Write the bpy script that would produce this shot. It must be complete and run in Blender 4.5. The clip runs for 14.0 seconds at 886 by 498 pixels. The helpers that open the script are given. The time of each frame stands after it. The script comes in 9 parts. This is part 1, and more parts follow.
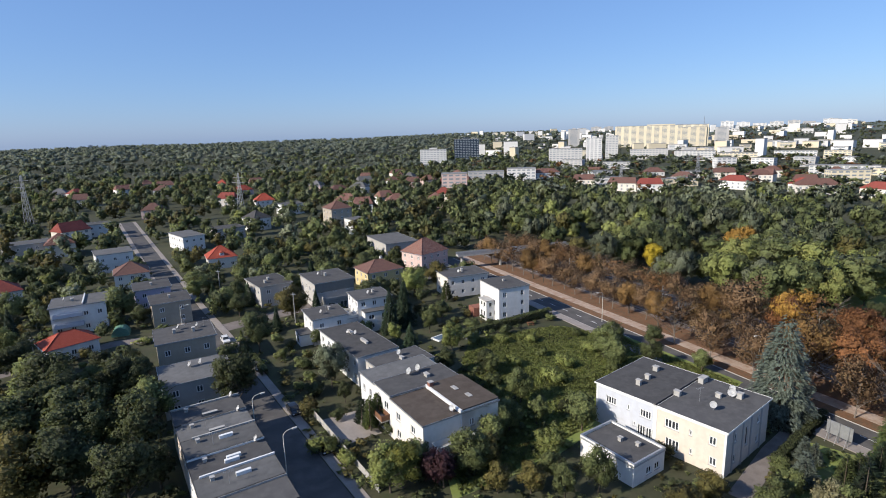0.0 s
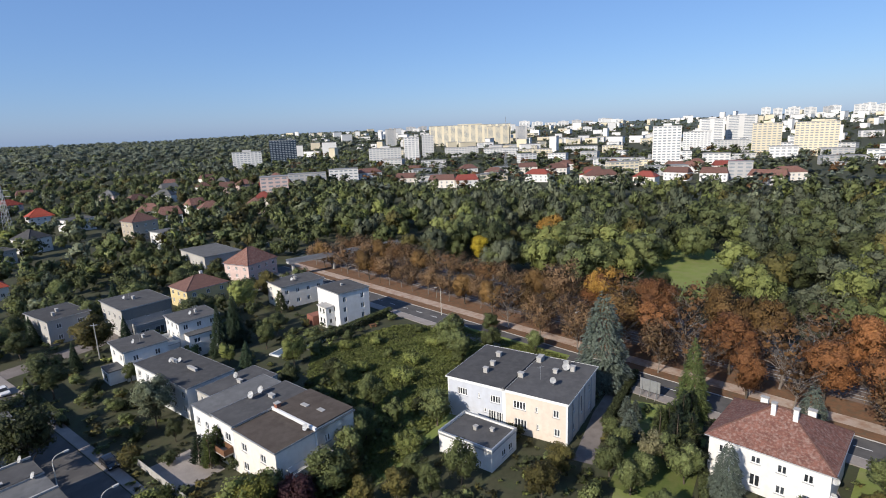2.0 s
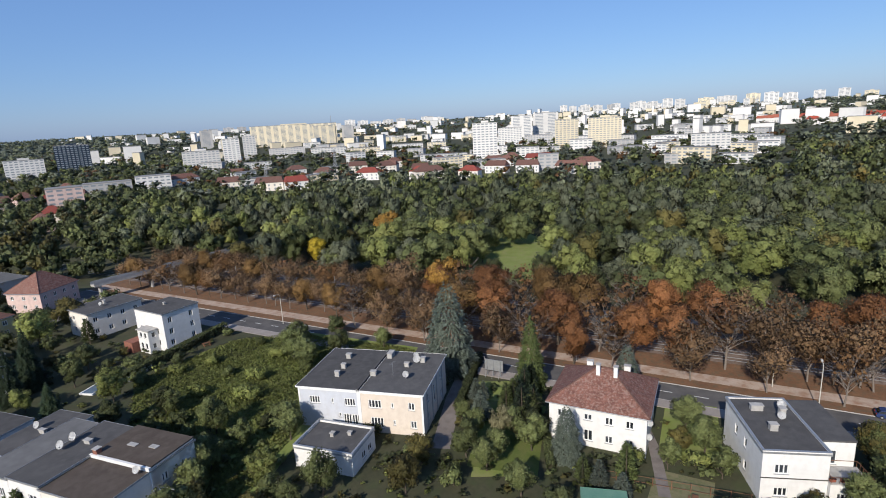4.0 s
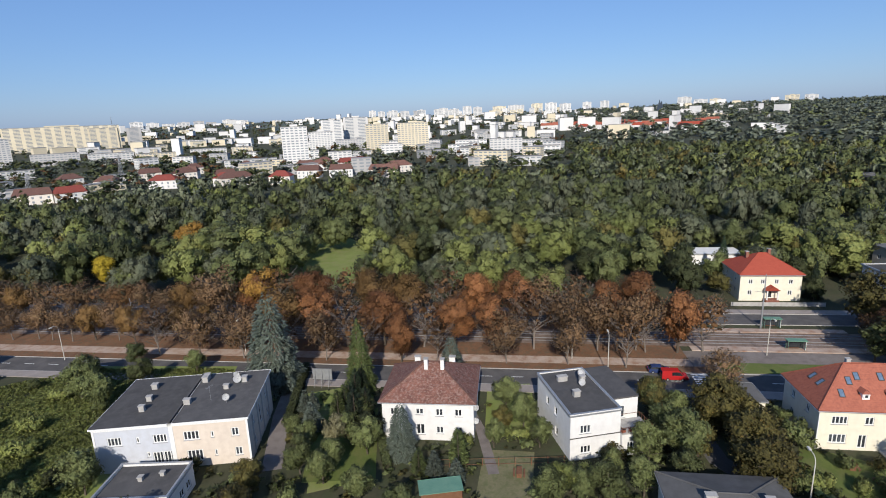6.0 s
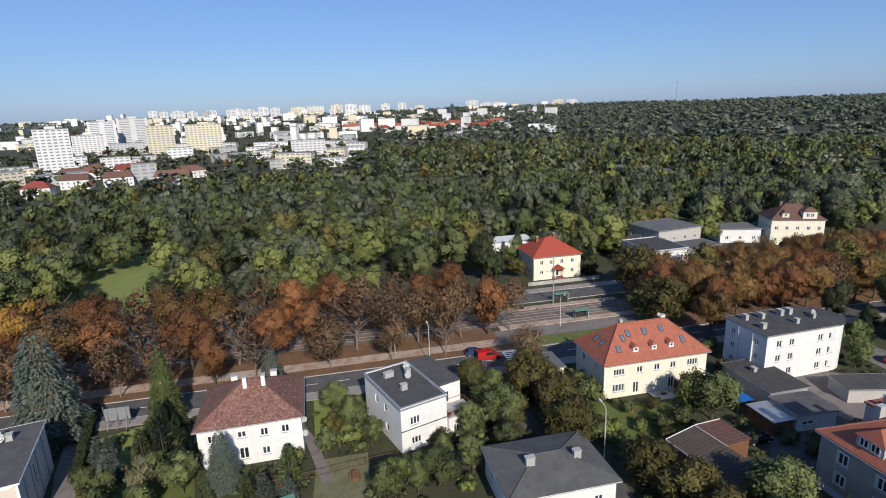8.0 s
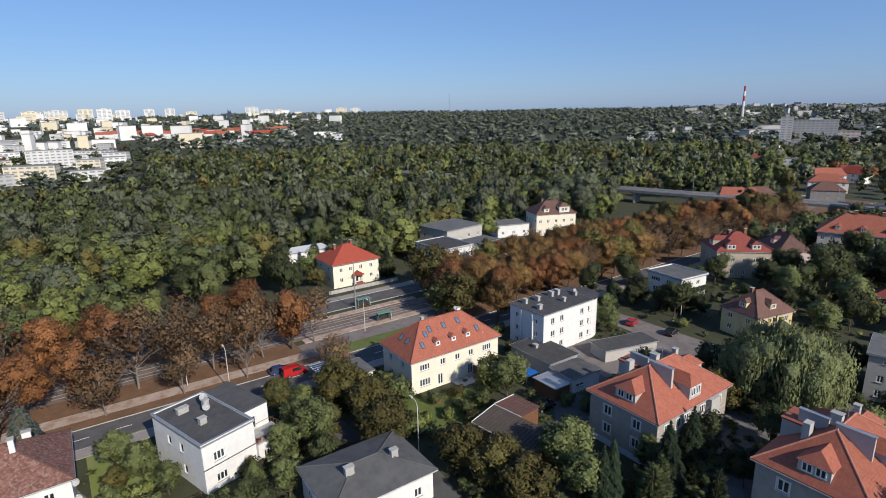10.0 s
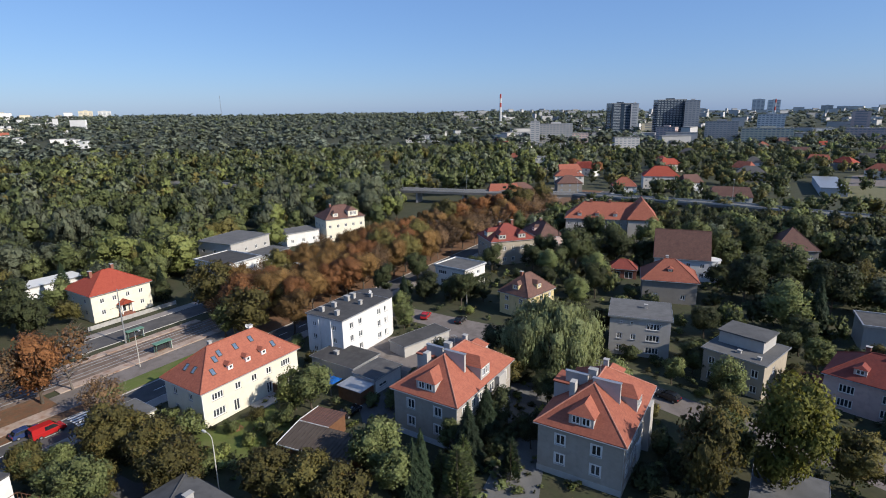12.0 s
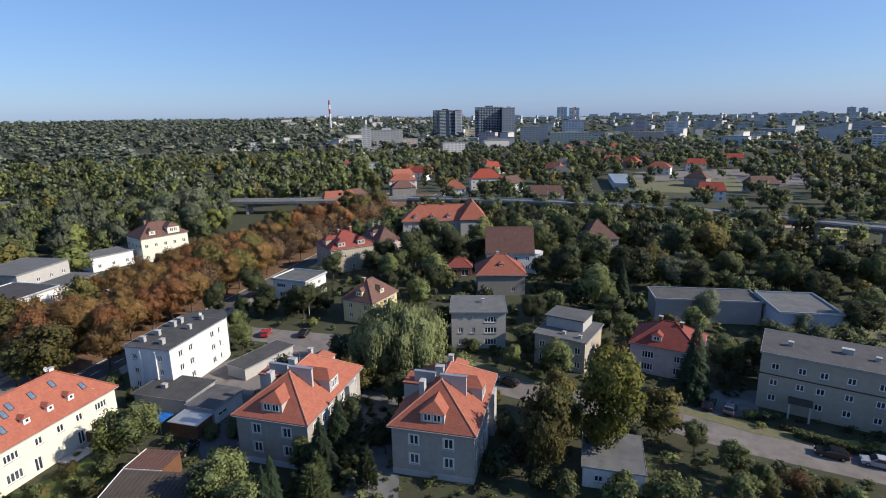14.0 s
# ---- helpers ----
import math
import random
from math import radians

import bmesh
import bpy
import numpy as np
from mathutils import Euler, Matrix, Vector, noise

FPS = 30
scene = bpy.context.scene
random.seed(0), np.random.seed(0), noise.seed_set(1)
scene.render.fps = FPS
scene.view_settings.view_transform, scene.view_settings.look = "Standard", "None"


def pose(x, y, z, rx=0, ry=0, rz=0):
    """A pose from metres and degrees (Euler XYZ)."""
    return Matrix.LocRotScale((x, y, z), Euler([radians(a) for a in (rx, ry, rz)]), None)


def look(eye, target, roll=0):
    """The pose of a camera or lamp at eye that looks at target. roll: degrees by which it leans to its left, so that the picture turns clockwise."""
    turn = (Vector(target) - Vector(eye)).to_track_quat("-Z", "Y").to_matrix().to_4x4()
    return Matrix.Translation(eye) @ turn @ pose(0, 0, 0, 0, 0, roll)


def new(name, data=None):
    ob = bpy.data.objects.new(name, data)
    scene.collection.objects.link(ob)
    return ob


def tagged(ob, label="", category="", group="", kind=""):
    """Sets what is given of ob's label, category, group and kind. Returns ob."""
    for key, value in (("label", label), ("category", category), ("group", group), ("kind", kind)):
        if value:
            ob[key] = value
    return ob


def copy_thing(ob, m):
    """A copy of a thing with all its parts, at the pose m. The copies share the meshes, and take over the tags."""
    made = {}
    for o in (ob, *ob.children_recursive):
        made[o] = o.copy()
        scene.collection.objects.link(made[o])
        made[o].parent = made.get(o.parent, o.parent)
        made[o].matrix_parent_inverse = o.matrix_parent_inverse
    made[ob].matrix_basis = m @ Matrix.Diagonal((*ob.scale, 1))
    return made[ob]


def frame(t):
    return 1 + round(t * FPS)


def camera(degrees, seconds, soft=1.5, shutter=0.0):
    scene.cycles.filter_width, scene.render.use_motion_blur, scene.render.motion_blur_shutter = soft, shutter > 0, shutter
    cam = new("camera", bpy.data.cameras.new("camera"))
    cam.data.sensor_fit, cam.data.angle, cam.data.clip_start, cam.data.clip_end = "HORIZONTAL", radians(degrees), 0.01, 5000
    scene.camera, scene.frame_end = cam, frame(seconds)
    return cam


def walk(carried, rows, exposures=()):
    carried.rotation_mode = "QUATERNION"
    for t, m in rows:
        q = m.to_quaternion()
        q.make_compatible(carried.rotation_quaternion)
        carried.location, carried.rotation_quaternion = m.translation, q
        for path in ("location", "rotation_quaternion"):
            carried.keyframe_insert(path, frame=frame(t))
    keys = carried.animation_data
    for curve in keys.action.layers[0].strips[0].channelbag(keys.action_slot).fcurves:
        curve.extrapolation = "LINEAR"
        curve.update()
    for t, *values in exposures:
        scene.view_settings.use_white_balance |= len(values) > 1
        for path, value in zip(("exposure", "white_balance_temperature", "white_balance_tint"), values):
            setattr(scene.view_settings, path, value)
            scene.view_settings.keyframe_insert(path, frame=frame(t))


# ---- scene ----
cam = camera(78.8, 14.0, soft=1.0)
PATH = [
    (0, (-4.245, 5.432, 51.039), (-4.453, 7.378, 50.626), -1.6),
    (0.5, (-5.092, 6.292, 51.044), (-5.162, 8.247, 50.627), -1.8),
    (1, (-5.856, 7.024, 51.005), (-5.756, 8.977, 50.584), -1.9),
    (1.5, (-6.443, 7.693, 50.933), (-6.174, 9.628, 50.506), -2.1),
    (2, (-6.861, 8.334, 50.863), (-6.434, 10.239, 50.431), -2.2),
    (2.5, (-7.132, 8.764, 50.822), (-6.56, 10.63, 50.385), -2.3),
    (3, (-7.34, 8.991, 50.784), (-6.634, 10.809, 50.341), -2.4),
    (3.2, (-7.387, 9.069, 50.77), (-6.627, 10.864, 50.321), -2.7),
    (5.3, (-7.764, 9.887, 50.27), (-6.437, 11.308, 49.804), -2.3),
    (5.5, (-7.726, 9.964, 50.248), (-6.352, 11.339, 49.779), -2.3),
    (6, (-7.66, 10.212, 50.184), (-6.172, 11.461, 49.708), -2.2),
    (6.5, (-7.578, 10.461, 50.11), (-5.987, 11.573, 49.63), -2.1),
    (7, (-7.514, 10.684, 50.104), (-5.834, 11.655, 49.619), -2.0),
    (7.2, (-7.502, 10.764, 50.09), (-5.789, 11.674, 49.602), -2.1),
    (9.3, (-7.563, 11.771, 49.603), (-5.632, 11.955, 49.115), -1.2),
    (9.5, (-7.514, 11.828, 49.606), (-5.577, 11.936, 49.12), -1.2),
    (10, (-7.336, 11.925, 49.653), (-5.398, 11.838, 49.165), -1.2),
    (10.5, (-7.27, 11.897, 49.7), (-5.351, 11.615, 49.211), -1.1),
    (11, (-7.15, 11.813, 49.737), (-5.27, 11.336, 49.247), -1.1),
    (11.5, (-7.036, 11.756, 49.755), (-5.211, 11.102, 49.266), -1.0),
    (12, (-6.951, 11.631, 49.742), (-5.193, 10.811, 49.255), -1.0),
    (12.5, (-6.925, 11.629, 49.742), (-5.246, 10.657, 49.257), -0.9),
    (13, (-6.82, 11.591, 49.716), (-5.225, 10.485, 49.235), -0.9),
    (13.5, (-6.721, 11.554, 49.705), (-5.208, 10.337, 49.226), -0.9),
    (14, (-6.708, 11.569, 49.71), (-5.274, 10.259, 49.235), -1.0),
]
walk(cam, [(t, look(eye, target, roll)) for t, eye, target, roll in PATH], [(0, 0.42, 6450, 11), (2.5, 0.26, 6400, 11), (5, 0.17, 6320, 11), (9.5, 0.14, 6350, 11), (12.5, 0.34, 6400, 11), (14, 0.40, 6450, 11)])

# ---- world, sun ----
SUN_AZ, SUN_EL = 215.0, 31.0          # where the sun stands: degrees anticlockwise from +x, and its height
world = bpy.data.worlds.new("sky")
scene.world = world
world.use_nodes = True
wn = world.node_tree
wn.nodes.clear()
sky = wn.nodes.new("ShaderNodeTexSky")
sky.sky_type = "NISHITA"
sky.sun_disc = False
sky.sun_elevation = radians(SUN_EL)
sky.sun_rotation = radians(90 - SUN_AZ)
sky.altitude = 60
sky.air_density, sky.dust_density, sky.ozone_density = 1.0, 0.6, 6.0
wbg = wn.nodes.new("ShaderNodeBackground")
wbg.inputs["Strength"].default_value = 0.084
wout = wn.nodes.new("ShaderNodeOutputWorld")
haze = wn.nodes.new("ShaderNodeMix")       # thin even haze over the clear sky
haze.data_type = "RGBA"
haze.inputs["Factor"].default_value = 0.30
haze.inputs["B"].default_value = (2.7, 5.15, 11.2, 1)
wn.links.new(sky.outputs["Color"], haze.inputs["A"])
wn.links.new(haze.outputs["Result"], wbg.inputs["Color"])
wn.links.new(wbg.outputs["Background"], wout.inputs["Surface"])
sun_data = bpy.data.lights.new("sun", "SUN")
sun_data.energy = 5.0
sun_data.angle = radians(0.53)
sun_data.color = (1.0, 0.92, 0.80)
sun_ob = new("sun", sun_data)
sun_dir = Vector((math.cos(radians(SUN_AZ)) * math.cos(radians(SUN_EL)), math.sin(radians(SUN_AZ)) * math.cos(radians(SUN_EL)), math.sin(radians(SUN_EL))))
sun_ob.rotation_euler = sun_dir.to_track_quat("Z", "Y").to_euler()
sun_ob.location = (0, 0, 200)

# ---- materials ----
def dimmed(c):
    """Cuts every base colour to 0.84: deeper shade, put into the colour."""
    return tuple(0.84 * v for v in c)


def surf(name, c1, c2, rough=0.85, big=0.35, fine=9.0, bump=0.15, metal=0.0, spec=0.3, vary=0.0, stain=None, where="Object"):
    """Two tones mixed by a broad and a fine noise, with grain as relief; vary: how far single objects differ."""
    c1, c2, stain = dimmed(c1), dimmed(c2), dimmed(stain) if stain else None
    m = bpy.data.materials.new(name)
    m.use_nodes = True
    nt = m.node_tree
    b = nt.nodes["Principled BSDF"]
    b.inputs["Roughness"].default_value = rough
    b.inputs["Metallic"].default_value = metal
    b.inputs["Specular IOR Level"].default_value = spec
    tc = nt.nodes.new("ShaderNodeTexCoord")
    if where == "Position":
        geo = nt.nodes.new("ShaderNodeNewGeometry")
        vec = geo.outputs["Position"]
    else:
        vec = tc.outputs["Object"]
    n1 = nt.nodes.new("ShaderNodeTexNoise")
    n1.inputs["Scale"].default_value = big
    n1.inputs["Detail"].default_value = 6
    n1.inputs["Roughness"].default_value = 0.65
    n2 = nt.nodes.new("ShaderNodeTexNoise")
    n2.inputs["Scale"].default_value = fine
    n2.inputs["Detail"].default_value = 3
    nt.links.new(vec, n1.inputs["Vector"])
    nt.links.new(vec, n2.inputs["Vector"])
    add = nt.nodes.new("ShaderNodeMath")
    add.operation = "MULTIPLY_ADD"
    add.inputs[1].default_value = 0.45
    nt.links.new(n2.outputs["Fac"], add.inputs[0])
    nt.links.new(n1.outputs["Fac"], add.inputs[2])
    ramp = nt.nodes.new("ShaderNodeValToRGB")
    ramp.color_ramp.elements[0].position = 0.5
    ramp.color_ramp.elements[1].position = 0.95
    ramp.color_ramp.elements[0].color = (*c1, 1)
    ramp.color_ramp.elements[1].color = (*c2, 1)
    nt.links.new(add.outputs[0], ramp.inputs["Fac"])
    col = ramp.outputs["Color"]
    if stain:
        n3 = nt.nodes.new("ShaderNodeTexNoise")
        n3.inputs["Scale"].default_value = big * 3.1
        n3.inputs["Detail"].default_value = 8
        nt.links.new(vec, n3.inputs["Vector"])
        r3 = nt.nodes.new("ShaderNodeValToRGB")
        r3.color_ramp.elements[0].position = 0.46
        r3.color_ramp.elements[1].position = 0.78
        nt.links.new(n3.outputs["Fac"], r3.inputs["Fac"])
        mx = nt.nodes.new("ShaderNodeMix")
        mx.data_type = "RGBA"
        nt.links.new(r3.outputs["Color"], mx.inputs["Factor"])
        nt.links.new(col, mx.inputs["A"])
        mx.inputs["B"].default_value = (*stain, 1)
        col = mx.outputs["Result"]
    if vary:
        oi = nt.nodes.new("ShaderNodeObjectInfo")
        hs = nt.nodes.new("ShaderNodeHueSaturation")
        mr = nt.nodes.new("ShaderNodeMapRange")
        mr.inputs["To Min"].default_value = 1 - vary
        mr.inputs["To Max"].default_value = 1 + vary
        nt.links.new(oi.outputs["Random"], mr.inputs["Value"])
        nt.links.new(mr.outputs["Result"], hs.inputs["Value"])
        nt.links.new(col, hs.inputs["Color"])
        col = hs.outputs["Color"]
    nt.links.new(col, b.inputs["Base Color"])
    if bump:
        bp = nt.nodes.new("ShaderNodeBump")
        bp.inputs["Strength"].default_value = bump
        bp.inputs["Distance"].default_value = 0.05
        nt.links.new(n2.outputs["Fac"], bp.inputs["Height"])
        nt.links.new(bp.outputs["Normal"], b.inputs["Normal"])
    return m


def leafy(name, c1, c2, c3=None, through_light=0.16, vary=0.32):
    """Foliage: each leaf clump takes its own tone between c1 and c2, whole plants differ too."""
    c1, c2, c3 = dimmed(c1), dimmed(c2), dimmed(c3) if c3 else None
    m = bpy.data.materials.new(name)
    m.use_nodes = True
    nt = m.node_tree
    nt.nodes.clear()
    geo = nt.nodes.new("ShaderNodeNewGeometry")
    ramp = nt.nodes.new("ShaderNodeValToRGB")
    ramp.color_ramp.elements[0].color = (*c1, 1)
    ramp.color_ramp.elements[1].color = (*c2, 1)
    if c3:
        e = ramp.color_ramp.elements.new(0.85)
        e.color = (*c2, 1)
        ramp.color_ramp.elements[2].color = (*c3, 1)
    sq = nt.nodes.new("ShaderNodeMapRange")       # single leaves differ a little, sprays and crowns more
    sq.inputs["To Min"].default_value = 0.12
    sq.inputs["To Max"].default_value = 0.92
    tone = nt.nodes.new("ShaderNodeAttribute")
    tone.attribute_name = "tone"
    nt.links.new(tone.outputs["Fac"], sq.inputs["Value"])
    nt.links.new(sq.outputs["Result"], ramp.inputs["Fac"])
    nz = nt.nodes.new("ShaderNodeTexNoise")
    nz.inputs["Scale"].default_value = 0.09
    nz.inputs["Detail"].default_value = 3
    nt.links.new(geo.outputs["Position"], nz.inputs["Vector"])
    oi = nt.nodes.new("ShaderNodeObjectInfo")
    ad = nt.nodes.new("ShaderNodeMath")
    ad.operation = "ADD"
    nt.links.new(nz.outputs["Fac"], ad.inputs[0])
    nt.links.new(oi.outputs["Random"], ad.inputs[1])
    mr = nt.nodes.new("ShaderNodeMapRange")
    mr.inputs["From Min"].default_value = 0.25
    mr.inputs["From Max"].default_value = 1.75
    mr.inputs["To Min"].default_value = 1 - vary * 1.6
    mr.inputs["To Max"].default_value = 1 + vary * 1.6
    nt.links.new(ad.outputs[0], mr.inputs["Value"])
    hs = nt.nodes.new("ShaderNodeHueSaturation")
    nt.links.new(mr.outputs["Result"], hs.inputs["Value"])
    nf = nt.nodes.new("ShaderNodeTexNoise")
    nf.inputs["Scale"].default_value = 2.6
    nf.inputs["Detail"].default_value = 5
    nf.inputs["Roughness"].default_value = 0.8
    nt.links.new(geo.outputs["Position"], nf.inputs["Vector"])
    gr = nt.nodes.new("ShaderNodeMapRange")
    gr.inputs["From Min"].default_value = 0.36
    gr.inputs["From Max"].default_value = 0.66
    gr.inputs["To Min"].default_value = 0.55
    gr.inputs["To Max"].default_value = 1.42
    nt.links.new(nf.outputs["Fac"], gr.inputs["Value"])
    hs0 = nt.nodes.new("ShaderNodeHueSaturation")
    nt.links.new(gr.outputs["Result"], hs0.inputs["Value"])
    nt.links.new(ramp.outputs["Color"], hs0.inputs["Color"])
    nt.links.new(hs0.outputs["Color"], hs.inputs["Color"])
    at = nt.nodes.new("ShaderNodeAttribute")
    at.attribute_name = "toward"
    vt = nt.nodes.new("ShaderNodeVectorTransform")
    vt.vector_type = "NORMAL"
    vt.convert_from, vt.convert_to = "OBJECT", "WORLD"
    nt.links.new(at.outputs["Vector"], vt.inputs[0])
    d = nt.nodes.new("ShaderNodeBsdfPrincipled")
    bp = nt.nodes.new("ShaderNodeBump")
    bp.inputs["Strength"].default_value = 0.8
    bp.inputs["Distance"].default_value = 0.35
    nt.links.new(nf.outputs["Fac"], bp.inputs["Height"])
    nt.links.new(vt.outputs[0], bp.inputs["Normal"])
    nt.links.new(bp.outputs["Normal"], d.inputs["Normal"])
    d.inputs["Roughness"].default_value = 0.6
    d.inputs["Specular IOR Level"].default_value = 0.25
    tr = nt.nodes.new("ShaderNodeBsdfTranslucent")
    nt.links.new(hs.outputs["Color"], d.inputs["Base Color"])
    nt.links.new(hs.outputs["Color"], tr.inputs["Color"])
    mix = nt.nodes.new("ShaderNodeMixShader")
    mix.inputs["Fac"].default_value = through_light
    nt.links.new(d.outputs[0], mix.inputs[1])
    nt.links.new(tr.outputs[0], mix.inputs[2])
    out = nt.nodes.new("ShaderNodeOutputMaterial")
    nt.links.new(mix.outputs[0], out.inputs["Surface"])
    return m


def tiles(name, c1, c2, stain=None, rows=1.7, vary=0.1):
    """Clay tiles: courses as a stepped relief down the slope, patchy colour."""
    m = surf(name, c1, c2, 0.8, 0.9, 4.0, 0.0, vary=vary, stain=stain)
    nt = m.node_tree
    tc = nt.nodes.new("ShaderNodeTexCoord")
    w = nt.nodes.new("ShaderNodeTexWave")
    w.bands_direction = "Z"
    w.wave_profile = "SAW"
    w.inputs["Scale"].default_value = rows
    w.inputs["Distortion"].default_value = 0.6
    w.inputs["Detail"].default_value = 1
    nt.links.new(tc.outputs["Object"], w.inputs["Vector"])
    bp = nt.nodes.new("ShaderNodeBump")
    bp.inputs["Strength"].default_value = 0.7
    bp.inputs["Distance"].default_value = 0.09
    nt.links.new(w.outputs["Fac"], bp.inputs["Height"])
    nt.links.new(bp.outputs["Normal"], nt.nodes["Principled BSDF"].inputs["Normal"])
    return m


PLASTER_WHITE = surf("plaster_white", (0.70, 0.69, 0.66), (0.82, 0.81, 0.78), stain=(0.68, 0.665, 0.635))
PLASTER_CREAM = surf("plaster_cream", (0.77, 0.71, 0.56), (0.84, 0.785, 0.64), stain=(0.74, 0.675, 0.53))
PLASTER_PALE = surf("plaster_pale", (0.74, 0.69, 0.61), (0.82, 0.77, 0.69), stain=(0.70, 0.645, 0.565))
PLASTER_PEACH = surf("plaster_peach", (0.65, 0.56, 0.465), (0.74, 0.65, 0.545), stain=(0.62, 0.53, 0.44))
PLASTER_BLUE = surf("plaster_blue", (0.51, 0.535, 0.585), (0.60, 0.625, 0.675), stain=(0.51, 0.52, 0.55))
PLASTER_GREY = surf("plaster_grey", (0.23, 0.215, 0.19), (0.29, 0.27, 0.24), stain=(0.235, 0.22, 0.20), spec=0.15)
PLASTER_MGREY = surf("plaster_mid_grey", (0.345, 0.31, 0.265), (0.42, 0.38, 0.33), stain=(0.31, 0.28, 0.245), spec=0.15)
PLASTER_LGREY = surf("plaster_light_grey", (0.42, 0.40, 0.37), (0.50, 0.48, 0.445), stain=(0.42, 0.40, 0.375), spec=0.15)
PLASTER_BEIGE = surf("plaster_beige", (0.40, 0.345, 0.27), (0.48, 0.42, 0.33), stain=(0.38, 0.33, 0.265), spec=0.15)
PLASTER_YELLOW = surf("plaster_yellow", (0.60, 0.49, 0.24), (0.70, 0.58, 0.32), stain=(0.55, 0.45, 0.25))
PLASTER_PINK = surf("plaster_pink", (0.60, 0.44, 0.40), (0.70, 0.54, 0.48), stain=(0.5, 0.38, 0.35))
PLASTER_LILAC = surf("plaster_lilac", (0.48, 0.42, 0.52), (0.58, 0.52, 0.62))
FELT = surf("roofing_felt", (0.072, 0.070, 0.070), (0.105, 0.102, 0.101), 0.95, 0.25, 14, 0.3, stain=(0.115, 0.112, 0.108), vary=0.2, spec=0.08)
FELT_LIGHT = surf("roofing_felt_faded", (0.115, 0.114, 0.113), (0.165, 0.163, 0.160), 0.95, 0.25, 14, 0.3, stain=(0.105, 0.104, 0.102), vary=0.2, spec=0.08)
FELT_BROWN = surf("roofing_felt_brown", (0.075, 0.060, 0.050), (0.112, 0.092, 0.077), 0.95, 0.25, 14, 0.3, stain=(0.12, 0.10, 0.085), spec=0.08)
TILE_ORANGE = tiles("tiles_orange", (0.29, 0.090, 0.056), (0.38, 0.128, 0.078), stain=(0.25, 0.082, 0.055))
TILE_RIDGE = tiles("tiles_ridge", (0.40, 0.165, 0.115), (0.50, 0.24, 0.175), stain=(0.36, 0.15, 0.11))
TILE_RED = tiles("tiles_red", (0.30, 0.055, 0.032), (0.38, 0.08, 0.045), stain=(0.30, 0.05, 0.03))
TILE_OLD = tiles("tiles_weathered", (0.105, 0.045, 0.034), (0.24, 0.105, 0.076), stain=(0.30, 0.215, 0.18))
TILE_BROWN = tiles("tiles_brown", (0.12, 0.06, 0.05), (0.19, 0.10, 0.075), stain=(0.10, 0.06, 0.05))
TILE_MAROON = tiles("tiles_maroon", (0.20, 0.045, 0.034), (0.29, 0.068, 0.048), stain=(0.17, 0.05, 0.04))
TRIM_WHITE = surf("trim_white", (0.74, 0.74, 0.72), (0.82, 0.82, 0.80), 0.5, 1.0, 20, 0.02, spec=0.4)
TRIM_DARK = surf("trim_dark", (0.05, 0.045, 0.04), (0.09, 0.08, 0.07), 0.6, 1.0, 20, 0.05)
WOOD_BROWN = surf("wood_brown", (0.13, 0.06, 0.03), (0.22, 0.11, 0.06), 0.7, 1.2, 16, 0.2)
ZINC = surf("zinc_sheet", (0.38, 0.39, 0.40), (0.50, 0.51, 0.52), 0.45, 1.0, 12, 0.05, metal=0.6)
STEEL = surf("galvanised_steel", (0.32, 0.33, 0.34), (0.42, 0.43, 0.44), 0.5, 1.0, 12, 0.05, metal=0.5)
BRICK_CHIMNEY = surf("chimney_brick", (0.20, 0.08, 0.055), (0.30, 0.13, 0.09), 0.9, 2.0, 14, 0.3)
CONCRETE = surf("concrete", (0.36, 0.35, 0.33), (0.48, 0.46, 0.43), 0.9, 0.4, 10, 0.2, stain=(0.30, 0.29, 0.27))
GLASS = surf("window_glass", (0.025, 0.03, 0.036), (0.075, 0.082, 0.092), 0.06, 0.8, 3.0, 0.0, spec=0.6, vary=0.5)
SKYGLASS = surf("skylight_glass", (0.10, 0.15, 0.22), (0.16, 0.22, 0.30), 0.05, 0.8, 3.0, 0.0, spec=0.8)
DISH = surf("dish_white", (0.70, 0.70, 0.69), (0.80, 0.80, 0.79), 0.4, 1.0, 10, 0.02)
ASPHALT = surf("asphalt", (0.082, 0.078, 0.077), (0.120, 0.115, 0.112), 0.95, 0.12, 6, 0.2, spec=0.12, stain=(0.145, 0.137, 0.130), where="Position")
STREET_WORN = surf("worn_street", (0.175, 0.150, 0.135), (0.25, 0.22, 0.20), 0.92, 0.15, 5, 0.2, spec=0.15, stain=(0.14, 0.12, 0.108), where="Position")
PAVING = surf("paving", (0.25, 0.22, 0.20), (0.35, 0.31, 0.28), 0.9, 0.25, 5, 0.2, stain=(0.26, 0.23, 0.2), where="Position")
PATH_PINK = surf("path_gravel", (0.35, 0.265, 0.205), (0.50, 0.40, 0.33), 0.95, 0.2, 4, 0.2, stain=(0.28, 0.15, 0.09), where="Position")
LEAF_LITTER = surf("leaf_litter", (0.14, 0.070, 0.038), (0.22, 0.12, 0.065), 0.95, 0.3, 3, 0.5, stain=(0.12, 0.095, 0.06), where="Position")
TRACK_BED = surf("track_bed", (0.15, 0.105, 0.080), (0.26, 0.20, 0.165), 0.95, 0.25, 4, 0.3, stain=(0.12, 0.085, 0.062), where="Position")
GRASS = surf("grass", (0.075, 0.105, 0.022), (0.13, 0.16, 0.038), 0.95, 0.15, 3, 0.5, stain=(0.15, 0.15, 0.055), where="Position")
